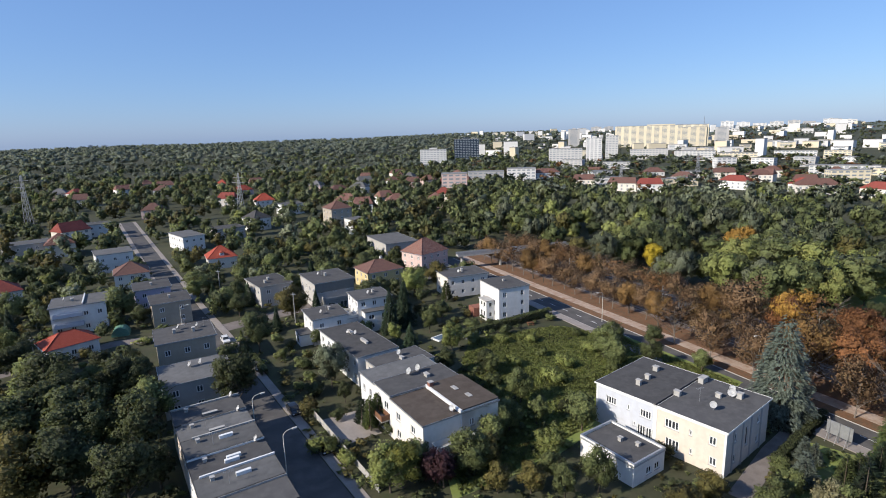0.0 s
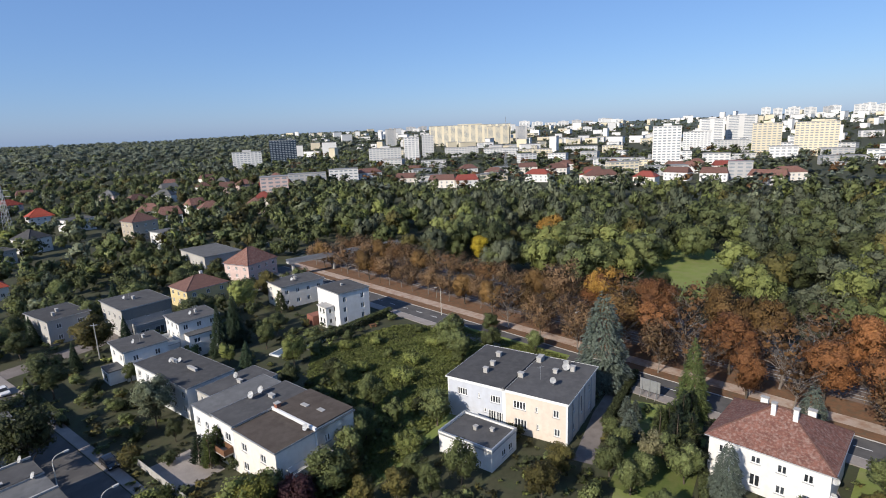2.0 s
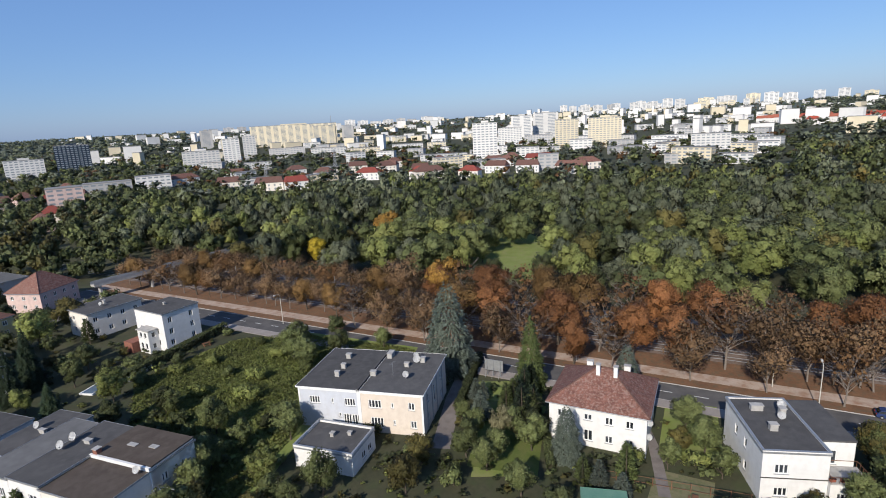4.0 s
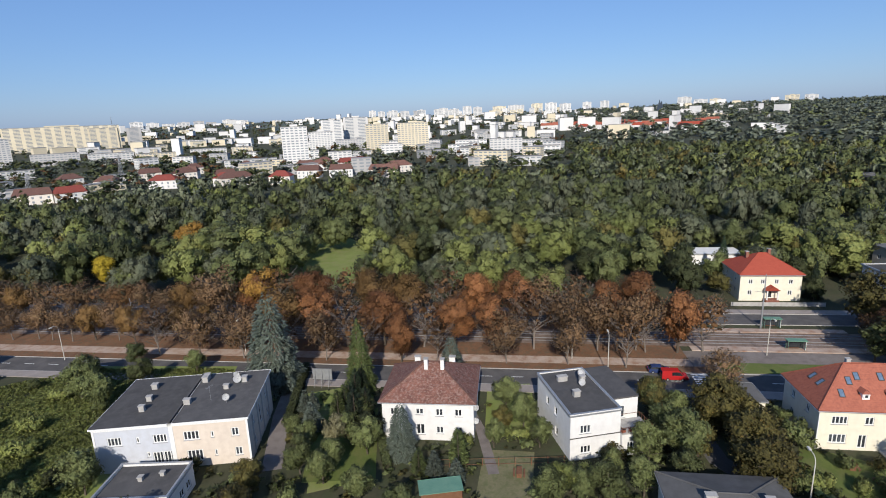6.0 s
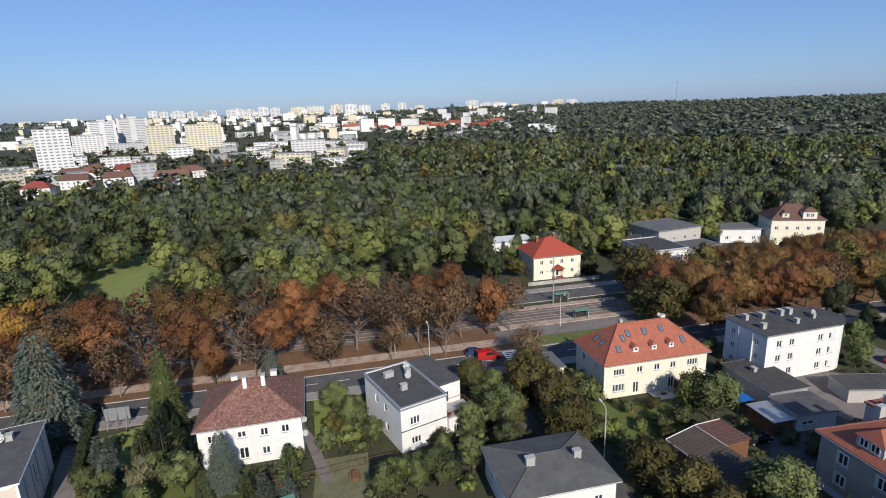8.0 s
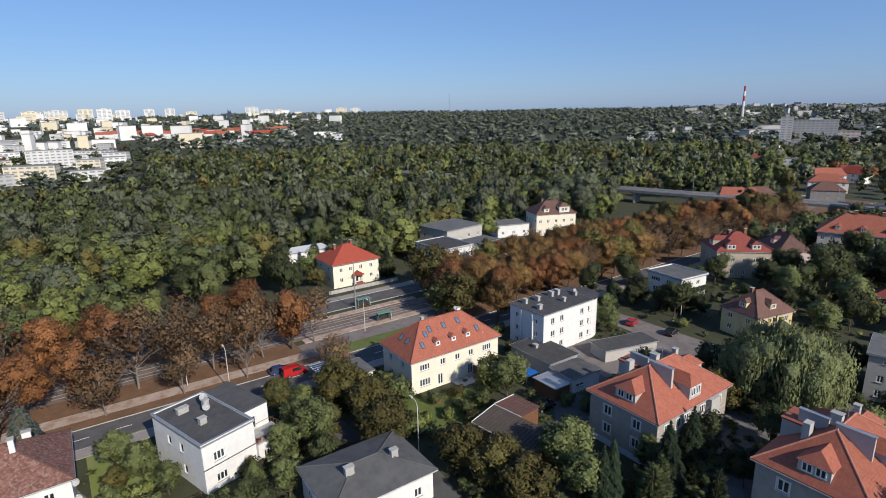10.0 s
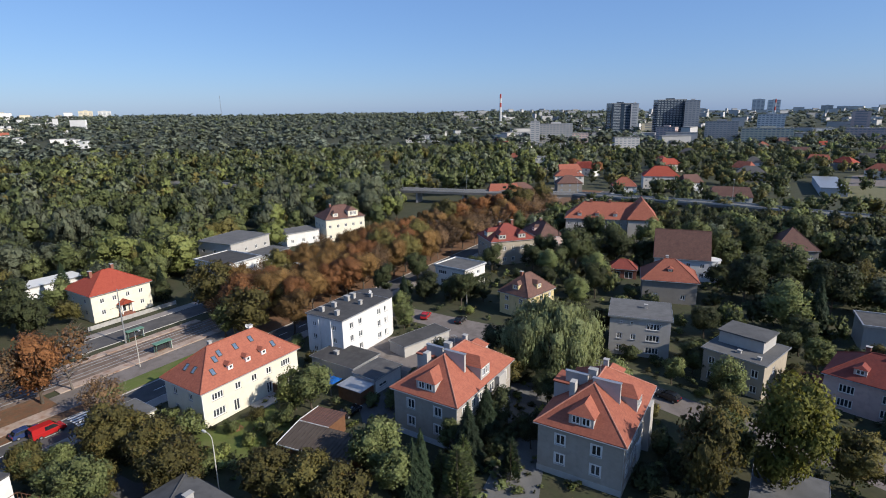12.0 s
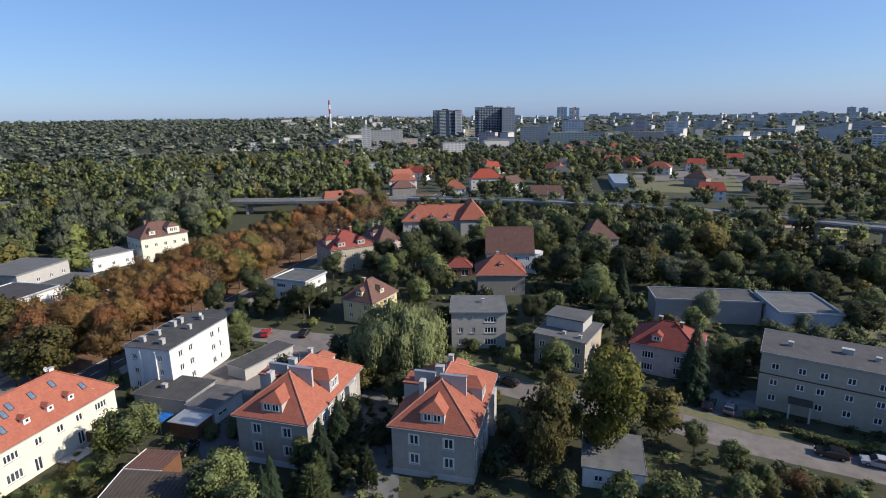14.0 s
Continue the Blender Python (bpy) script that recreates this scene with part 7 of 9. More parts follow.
part("cover", boxes((-3.7, -1.3, -.1, 3.7, 1.3, .25)), SKYGLASS, pool)


def hedge(a, b, wide, tall, seed, label="clipped green hedge along a garden"):
    rng = np.random.default_rng(seed)
    a, b = np.array(a, float), np.array(b, float)
    l = np.linalg.norm(b - a)
    n = int(l * 260)
    t = (b - a) / l
    q = np.array([-t[1], t[0]])
    along, k = rng.uniform(0, l, n), rng.integers(0, 4, n)
    off = np.where(k == 0, -wide / 2, np.where(k == 1, wide / 2, rng.uniform(-wide / 2, wide / 2, n)))
    z = np.where(k < 2, rng.uniform(0, tall, n), tall)
    nor = np.where((k == 0)[:, None], np.append(-q, 0), np.where((k == 1)[:, None], np.append(q, 0), np.array([0, 0, 1.0])))
    pos = np.stack([a[0] + t[0] * along + q[0] * off, a[1] + t[1] * along + q[1] * off, z], 1) + rng.normal(size=(n, 3)) * .09
    v = leaf_cards(rng, pos, unit(nor + rng.normal(size=(n, 3)) * .5), .2)
    tagged(new("hedge", quads_mesh("hedge", v, 3, LEAF_DARK)), label, "hedge", "hedges")
    FOOT.append(((a[0], a[1]), math.degrees(math.atan2(t[1], t[0])), l, .3))


def fence(a, b, tall=1.4, step=2.4, material=None, label="low garden fence of wire and posts", solid=False):
    a, b = Vector(a), Vector(b)
    l = (b - a).length
    ob = thing("fence", pose(a.x, a.y, 0, 0, 0, math.degrees(math.atan2(b.y - a.y, b.x - a.x))), label, "fence", "garden fences")
    n = max(1, round(l / step))
    for k in range(n + 1):
        part("post", boxes((l * k / n - .05, -.05, -.1, l * k / n + .05, .05, tall)), material or CONCRETE, ob)
    if solid:
        for k in range(n):
            part("panel", boxes((l * k / n + .052, -.03, .05, l * (k + 1) / n - .052, .03, tall - .08)), material or CONCRETE, ob)
    else:
        for z in (.35, tall - .15):
            part("rail", boxes((0, -.02, z, l, .02, z + .05)), material or CONCRETE, ob)


hedge((-15.5, 134.5), (10, 154.5), 1.6, 2.0, 61)
hedge((37.5, 84), (53.0, 99.5), 1.2, 1.5, 62)
hedge((39.5, 62), (47, 72), 1.0, 1.2, 63)
hedge((12, -79.5), (-14, -84.5), 1.2, 1.1, 64)
hedge((-69, 128), (-56, 112), 1.2, 1.4, 65)
hedge((118, -48), (128, -66), 2.5, 3.0, 66, "tall dark hedge round a villa garden")
hedge((-48, 116), (-38, 128), 1.0, 1.3, 67)
fence((-39, 95), (-22, 74), 1.4, label="pale concrete garden fence along the side street", solid=True)
fence((-51, 89), (-34, 68), 1.3, label="pale concrete garden fence along the side street", solid=True)
fence((50, 101), (52.5, 97), 1.6)
fence((95, -14), (86, -22), 1.6, material=STEEL, label="steel mesh fence round a yard")
fence((140, 38), (152, 19), 1.2, label="low pale wall with posts round a garden", solid=True)
fence((56, 42), (44, 57), 1.4, label="old wooden garden fence between plots", material=WOOD_BROWN)
# a footbridge over the avenue
fb = thing("footbridge", pose(0, 0, 0), "pale concrete footbridge over the avenue", "footbridge")
pa, pb = Vector((-20.5, 207.5, 0)), Vector((24, 227.5, 0))
fl = (pb - pa).length
fb.matrix_basis = pose(pa.x, pa.y, 0, 0, 0, math.degrees(math.atan2(pb.y - pa.y, pb.x - pa.x)))
part("deck", boxes((0, -1.4, 5.2, fl, 1.4, 5.8)), CONCRETE, fb)
for r in (-1.35, 1.3):
    part("parapet", boxes((0, r, 5.802, fl, r + .06, 6.7)), STEEL, fb)
for q in (2, fl * .37, fl * .68, fl - 2):
    part("pier", boxes((q - .3, -.8, -.2, q + .3, .8, 5.198), bevel=.05), CONCRETE, fb)
# the viaduct of a raised road
vd = [(640, 205), (560, 145), (493, 93), (427, 43), (320, -70), (262, -128), (222, -173), (160, -212), (90, -238), (26, -242), (-60, -236)]
vb = ribbon("viaduct_deck", vd, 9.5, 7.0, CONCRETE_DARK, "grey concrete deck of a raised road", "viaduct", z0=5.8)
for k, (p, q) in enumerate(zip(vd, vd[1:])):
    for f in (.0, .33, .66):
        x, y = p[0] + (q[0] - p[0]) * f, p[1] + (q[1] - p[1]) * f
        a = math.degrees(math.atan2(q[1] - p[1], q[0] - p[0]))
        pr = part("pier", boxes((-.6, -3.5, -.2, .6, 3.5, 5.79)), CONCRETE, None, at=pose(x, y, 0, 0, 0, a))
        pr.parent = vb
    l = math.hypot(q[0] - p[0], q[1] - p[1])
    a = math.degrees(math.atan2(q[1] - p[1], q[0] - p[0]))
    for r in (-4.7, 4.6):
        pr = part("guard_rail", boxes((0, r, 7.05, l, r + .12, 7.7)), CONCRETE, None, at=pose(p[0], p[1], 0, 0, 0, a))
        pr.parent = vb
    if k < 8:
        t = thing("street_lamp", pose(*p, 7, 0, 0, a), "tall thin lamp post on the raised road", "street lamp", "viaduct lamps")
        part("post", tube(bmesh.new(), (0, 4.6, -.05), (0, 4.6, 11), .12, .07, 6), STEEL, t)
        part("lamp_head", boxes((-.2, 3.0, 10.9, .2, 4.6, 11.05)), STEEL, t)

# ---- garden trees and shrubs ----
def plant_all(key, places):
    for x, y, h, *wide in places:
        if not blocked(x, y, -.4):
            plant(key, x, y, h, wide[0] if wide else trand.uniform(.85, 1.15))

plant_all("dark1", [(-89.3, 92.2, 11.0), (-82.2, 79.3, 10.0), (-75.3, 83.3, 10.0), (-78.6, 94.7, 9.0), (-62.7, 78.7, 10.0), (-66.7, 69.4, 10.0), (-56.5, 67.4, 10.0), (-54.1, 97.0, 9.0)])
plant_all("dark2", [(-55.1, 72.7, 6.6), (-80.0, 105.0, 6.6), (-87.4, 111.6, 5.7), (-81.3, 75.0, 7.4), (-91.0, 107.4, 6.6), (-7.3, 115.6, 4.9), (-15.8, 114.3, 5.7), (-86.7, 161.7, 7.4), (-105.7, 142.2, 5.7)])
plant_all("olive1", [(-72.0, 66.5, 10.0), (-6.5, 81.3, 4.9), (-4.7, 75.0, 4.1), (0.1, 75.3, 4.1), (-92.3, 142.5, 5.7)])
plant_all("spruceblue", [(-72.2, 81.9, 7.0)])
plant_all("grey1", [(-39.2, 106.7, 9.0)])
plant_all("spruce", [(-33.1, 139.0, 11.0), (-30.3, 144.9, 12.0), (-39.4, 146.0, 9.0), (-129.4, 124.8, 10.0), (-56.8, 149.5, 8.0), (-83.0, 161.7, 7.0)])
plant_all("thuja", [(-27.1, 90.6, 6.0), (-26.0, 91.7, 6.0), (-20.8, 166.8, 6.0), (-19.9, 176.5, 6.0)])
plant_all("light1", [(-20.3, 74.2, 6.6), (-15.6, 126.4, 6.6), (3.2, 83.5, 4.9), (-30.4, 132.0, 4.9)])
plant_all("mid1", [(-16.8, 78.5, 4.9), (-0.5, 101.8, 5.7), (9.8, 92.7, 5.7), (20.6, 123.5, 5.7), (-2.8, 91.8, 4.9), (9.7, 76.0, 5.7), (-74.7, 151.6, 6.6), (-71.3, 169.6, 6.6)])
plant_all("mid2", [(-10.5, 105.4, 4.1), (4.7, 73.7, 4.9), (-91.6, 199.3, 7.4), (-22.7, 139.5, 5.7), (-99.2, 257.8, 7.4), (-78.2, 236.2, 10.0)])
plant_all("purple", [(-12.6, 75.8, 4.1), (30.5, 75.9, 4.1)])
plant_all("mid1", [(-8.6, 89.7, 4.9), (-5.7, 86.3, 4.9), (-13.4, 88.3, 4.1)])
plant_all("mid2", [(2.2, 94.1, 4.9), (-10.9, 95.4, 4.9), (3.6, 78.2, 4.1)])
plant_all("olive1", [(19.5, 69.6, 4.9)])
plant_all("thujablue", [(42.3, 85.3, 4.0), (43.4, 84.5, 3.5)])
plant_all("cream", [(38.2, 72.4, 4.9)])
plant_all("purple", [(30.9, 77.5, 4.1)])
plant_all("thujadark", [(49.8, 80.4, 6.0), (52.2, 81.5, 5.0), (54.5, 90.0, 5.0)])
plant_all("thuja", [(46.3, 79.3, 5.0), (44.3, 78.8, 5.0), (50.3, 78.3, 4.0)])
plant_all("mid2", [(35.0, 75.3, 4.9), (46.0, 73.8, 4.9), (36.4, 81.1, 3.3), (40.6, 71.3, 4.9), (34.5, 68.5, 4.9)])
plant_all("mid1", [(31.2, 71.8, 4.9), (40.4, 67.3, 4.9), (-4.1, 89.9, 4.9), (-8.9, 79.2, 5.7)])
plant_all("spruce", [(166.1, 46.4, 11.0)])
plant("spruceblue", 43.3, 62.7, 8.0, .95)
plant_all("thujablue", [(42.4, 55.4, 4.0), (43.3, 52.1, 3.5), (39.1, 79.2, 5.0)])
plant_all("thuja", [(46.3, 54.1, 5.5), (41.4, 57.5, 4.0)])
plant_all("thujadark", [(43.7, 73.7, 7.0), (46.4, 73.9, 6.0), (47.2, 79.1, 5.0)])
plant_all("dark2", [(42.5, 69.2, 4.9), (61.8, 26.8, 4.9), (143.2, 52.0, 10.0)])
plant_all("olive1", [(24.8, 74.5, 4.1), (58.6, 54.5, 3.3), (69.0, 27.1, 4.9), (81.9, 27.6, 6.6), (70.8, 20.0, 6.6), (78.7, 23.8, 5.7), (63.6, 15.8, 6.6)])
plant_all("mid1", [(20.4, 117.3, 5.7), (19.4, 124.5, 5.7), (28.7, 120.4, 4.9), (37.3, 117.0, 4.1), (63.9, 57.2, 4.9), (60.6, 51.8, 4.9), (78.2, 37.0, 4.9), (49.5, 36.2, 4.4), (47.0, 39.5, 4.6)])
plant_all("mid2", [(31.8, 67.3, 4.9), (32.5, 60.2, 4.9), (57.6, 47.0, 4.1), (67.0, 29.1, 5.7), (56.0, 30.4, 4.9), (77.3, 32.8, 4.9), (57.5, 35.0, 4.1), (53.3, 52.6, 4.1)])
plant_all("dark1", [(131.4, 42.9, 11.0), (145.4, 52.7, 12.0), (124.1, 50.1, 10.0)])
plant_all("bare", [(120.6, 37.5, 9.0), (91.4, 29.7, 8.0)])
plant_all("olive1", [(77.3, 36.7, 5.7), (77.2, 27.5, 5.7), (70.3, 19.8, 5.7), (59.9, 7.1, 5.7), (57.8, 1.1, 5.7), (80.7, 23.5, 4.9)])
plant_all("mid1", [(68.5, 31.4, 5.7), (57.2, -7.8, 5.7), (66.8, 28.2, 4.9)])
plant_all("spruce", [(50.8, -10.4, 8.0), (53.8, -20.1, 9.0)])
plant_all("dark2", [(65.4, 16.5, 4.1)])
plant_all("thuja", [(48.9, -16.9, 6.0), (51.3, -14.7, 5.0)])
plant("willow", 72.0, -48.0, 12.0, 1.3)
plant_all("mid2", [(58.0, -65.2, 4.9), (103.9, -37.8, 4.9), (104.2, -45.8, 5.7), (14.5, -61.6, 4.9), (10.9, -61.3, 4.1), (57.1, -19.3, 4.9), (28.8, -98.4, 4.9)])
plant_all("olive1", [(40.9, -57.0, 7.4, 0.8), (32.4, -43.1, 12.0, 0.62), (63.5, -172.5, 12.0), (66.9, -140.1, 10.0)])
plant_all("mid1", [(48.9, -68.2, 6.6), (61.3, -9.6, 4.9), (79.7, -3.0, 6.6), (98.7, -75.5, 6.6), (63.3, -106.1, 10.0)])
plant_all("spruce", [(28.2, -80.0, 13.0), (58.8, -26.0, 8.0), (55.9, -13.6, 6.0), (59.5, -110.5, 12.0)])
plant_all("thuja", [(51.4, -18.2, 6.0), (48.5, -24.0, 5.0)])
plant_all("dark2", [(112.1, -35.4, 5.7), (123.2, -44.0, 4.1), (126.3, -39.3, 4.9), (108.1, -60.3, 4.9), (118.6, -56.3, 4.9), (111.5, -69.9, 4.9)])
plant_all("dark1", [(127.4, -29.9, 9.0), (126.0, -97.3, 12.0), (122.9, -111.0, 12.0), (79.5, -114.4, 12.0), (82.4, -133.8, 12.0), (64.3, -125.0, 12.0), (49.6, -172.7, 11.0), (33.3, -153.7, 11.0), (26.2, -168.3, 11.0)])
plant_all("grey1", [(39.7, -114.0, 9.0), (22.8, -122.4, 6.0), (56.8, -133.3, 10.0)])
plant_all("mid1", [(17.7, -171.3, 10.0), (14.4, -146.5, 6.6), (122.6, -84.2, 7.4), (131.3, -133.8, 10.0), (102.0, -133.6, 11.0), (120.4, -143.9, 10.0)])
plant_all("dark1", [(133.7, -90.4, 10.0), (147.5, -122.4, 11.0), (103.9, -152.9, 12.0), (107.7, -178.0, 12.0), (69.4, -164.4, 11.0), (48.6, -151.7, 9.0), (24.8, -146.0, 9.0)])
plant_all("purple", [(12.3, -141.8, 3.3)])
plant_all("rust3", [(7.9, -63.7, 4.0)])
plant_all("shrub4", [(9.9, -60.7, 2.5), (6.5, -65.0, 2.5), (3.8, -67.0, 2.5)])
plant_all("shrub1", [(18.9, -50.8, 3.0), (23.0, -46.6, 3.0), (16.9, -51.3, 3.0)])
plant_all("shrub2", [(55.6, -27.9, 2.5), (54.4, -25.1, 2.5), (56.9, -30.9, 2.5), (42.8, -47.0, 3.0), (38.7, -44.8, 3.0), (38.3, -39.3, 3.0), (32.1, -40.4, 3.0), (28.8, -42.2, 3.0)])
plant_all("yellow", [(51.5, 205.4, 8.0)])
plant_all("orange", [(88.1, 222.2, 10.0)])
plant_all("orange", [(68.5, 139.9, 11.0)])
plant_all("rust3", [(126.2, 7.8, 10.0), (135.7, -8.8, 10.0)])
plant_all("rust1", [(135.2, 1.3, 11.0), (139.4, -4.6, 11.0), (139.2, -21.4, 10.0)])
plant_all("olive1", [(115.2, -7.5, 7.4), (121.4, -4.3, 7.4), (124.6, -13.4, 7.4)])
plant_all("dark1", [(122.0, -0.2, 10.0)])
plant_all("rust2", [(142.9, 10.5, 10.0), (140.8, -14.1, 10.0), (146.8, -30.0, 10.0)])
plant_all("shrub1", [(80.7, 16.2, 3.2), (78.0, 10.3, 2.0), (77.3, 1.9, 2.5), (69.3, 14.5, 2.0)])
plant_all("shrub3", [(71.3, 13.2, 1.8), (73.6, 7.9, 1.5), (72.6, 11.5, 1.4), (77.3, 6.2, 1.6)])
plant_all("shrub4", [(80.3, 6.3, 2.0), (70.9, 4.3, 2.0), (70.2, 0.8, 2.2)])
plant_all("shrub2", [(74.4, 4.9, 2.2), (80.9, -0.2, 2.5), (71.9, -1.9, 3.0)])
plant_all("dark2", [(153.5, 21.8, 6.6), (167.8, 27.7, 7.4), (181.9, 21.5, 7.4)])
plant_all("mid1", [(193.2, 48.7, 10.0), (158.2, 46.2, 7.4), (188.6, 15.9, 7.4), (86.8, 128.2, 5.7), (99.3, 164.1, 6.6)])
plant_all("spruce", [(157.9, 22.3, 9.0)])
plant_all("light1", [(159.8, 73.5, 7.4), (179.9, 119.7, 11.0), (115.0, 190.2, 10.0), (99.0, 202.2, 10.0)])
plant_all("olive1", [(70.2, 217.5, 7.4), (165.1, 158.4, 10.0)])
plant_all("dark1", [(88.5, 142.7, 7.0), (139.4, 76.4, 9.0), (74.7, 187.6, 9.0)])
plant_all("shrub1", [(-61.2, 131.1, 2.0), (-55.6, 120.9, 2.2), (-48.7, 115.3, 2.5), (-44.9, 109.3, 2.0), (-38.3, 117.9, 2.0)])
plant_all("shrub2", [(-55.8, 126.7, 2.0), (-41.3, 103.2, 2.5), (-42.7, 117.1, 2.5), (-33.8, 93.9, 2.0), (-23.5, 89.6, 2.0)])
plant_all("dark2", [(-34.6, 100.7, 4.1), (-41.5, 144.8, 4.9)])
plant_all("mid2", [(-49.8, 128.7, 4.1), (-48.7, 144.6, 4.9)])
plant_all("thujadark", [(-29.1, 92.3, 5.0), (-35.0, 110.6, 4.0)])
plant_all("rust1", [(211.3, -109.7, 12.0), (200.6, -92.9, 12.0), (208.4, -139.0, 12.0), (207.5, -148.7, 12.0), (219.3, -108.4, 13.0), (365.7, -287.3, 11.0), (330.8, -283.1, 11.0)])
plant_all("gold1", [(203.5, -116.8, 12.0), (203.9, -126.2, 12.0), (192.2, -104.1, 11.0), (188.7, -77.1, 11.0)])
plant_all("poplar", [(231.9, -136.2, 20.0), (212.5, -125.8, 18.0), (177.6, -98.9, 19.0)])
plant_all("grey1", [(245.3, -68.2, 19.0), (251.0, -60.1, 17.0), (238.0, -50.0, 14.0), (232.0, -62.0, 14.0)])
plant_all("mid1", [(238.0, -78.0, 9.0), (171.0, -104.0, 9.0)])
plant_all("olive1", [(128.1, -6.9, 7.4)])
plant_all("gold1", [(122.0, -3.8, 9.0)])
plant_all("shrub3", [(3.5, 133.1, 2.0), (10.1, 119.1, 2.5), (16.4, 128.1, 2.0), (6.9, 111.8, 2.5), (-1.1, 119.1, 2.2), (21.2, 140.9, 2.5), (-3.5, 132.9, 2.0)])
plant_all("shrub1", [(5.6, 124.6, 1.8), (15.1, 137.6, 1.8), (19.9, 116.6, 2.5)])
plant_all("mid1", [(30.7, 131.2, 4.1), (-6.1, 113.7, 4.1)])
for row in (("olive1", 78.6, 26.5, 7.2, 1.15), ("olive1", 71.5, 20.5, 7.4, 1.1), ("olive1", 65.2, 18.0, 7.2, 1.1), ("olive1", 59.8, 6.7, 6.2, 1.15), ("olive1", 55.4, 2.6, 6.2, 1.15), ("olive1", 51.6, -.5, 6.4, 1.15),
            ("mid1", 57.4, -7.2, 7.0, 1.1), ("mid2", 52.5, -8.3, 6.5, 1.1), ("mid1", 66.7, 28.6, 6.8, 1.1), ("mid2", 63.4, 32.4, 5.5, 1.1), ("light1", 51.0, 38.5, 4.4, 1.3), ("mid1", 52.0, 34.0, 4.6, 1.2), ("light1", 80.9, -.5, 6.5, 1.1),
            ("dark2", 77.3, 36.6, 5.2, 1.15), ("spruce", 50.8, -11.6, 7.5, 1.0), ("thuja", 48.5, -15.7, 7.0, 1.1), ("thujadark", 48.2, -23.8, 6.2, .9), ("brownthin", 90.8, 28.8, 8.5, 1.0), ("olive1", 118.9, 2.6, 10.0, 1.15),
            ("gold1", 115.5, -6.5, 10.5, 1.0), ("mid2", 120.5, 8.2, 8.0, 1.1), ("bare", 107.4, 36.3, 12.5, 1.15), ("bare", 100.2, 45.8, 11.0, 1.0), ("rust3", 97.5, 51.0, 11.0, 1.0), ("dark1", 128.0, -33.0, 9.0, .8), ("dark2", 122.0, -42.5, 5.5, 1.2),
            ("mid2", 111.0, -27.0, 6.0, 1.1), ("mid1", 106.0, -30.5, 5.0, 1.1), ("dark1", 60.0, -28.5, 6.0, 1.1), ("dark2", 47.5, -40.5, 5.0, 1.1),
            ("dark1", 124.0, -44.8, 6.5, 1.2), ("dark1", 119.5, -49.3, 6.0, 1.2), ("dark2", 118.0, -55.0, 5.5, 1.2), ("dark1", 138.0, -47.4, 8.0, 1.1), ("dark2", 113.8, -56.5, 5.0, 1.2), ("dark1", 137.5, -73.0, 8.0, 1.1), ("dark1", 131.0, -84.0, 8.0, 1.2),
            ("dark1", 124.0, -88.0, 8.0, 1.1), ("spruce", 121.0, -36.4, 8.0, 1.0), ("mid2", 113.4, -33.2, 6.0, 1.0), ("dark2", 111.5, -64.5, 5.5, 1.2), ("dark2", 62.0, -40.0, 6.0, 1.1), ("dark1", 53.0, -30.5, 5.0, 1.0), ("dark1", 66.0, -43.5, 5.0, 1.1),
            ("yellowgreen", -18.6, 75.4, 5.6, 1.25), ("purple", -13.4, 76.4, 4.6, 1.1), ("dark1", -61.0, 109.0, 7.5, 1.0), ("grey1", -39.8, 110.2, 7.5, 1.0), ("dark1", -76.3, 96.0, 9.0, 1.1), ("mid1", -93.9, 93.0, 9.0, 1.1), ("dark1", -84.0, 86.0, 10.0, 1.1),
            ("dark1", -70.0, 76.0, 10.0, 1.1), ("mid1", 22.8, 131.2, 5.0, 1.1), ("dark2", 32.1, 131.5, 5.0, 1.1), ("mid2", 38.5, 117.5, 4.6, 1.1)):
    plant(*row)
plant("yellowgreen", 28.5, -52.5, 14.5, .7)  # tall yellowing tree by the street
plant_all("dark1", [(-54.5, 96, 10.5, .9)])
plant("spruceblue", 44.8, 98.4, 17.2, 1.0)
plant("sprucelight", 53.9, 83.6, 12.9, 0.9)
plant("spruceblue", 63.3, 68.8, 10.2, 0.9)
plant("yellow", 51.1, 201.3, 8.4, 1.0)
plant("orange", 88.4, 217.1, 12.0, 1.0)
plant("orange", 64.1, 131.5, 12.1, 0.9)

# ---- the city beyond ----
EYE = Vector((-7, 10, 50.3))
crand = random.Random(21)


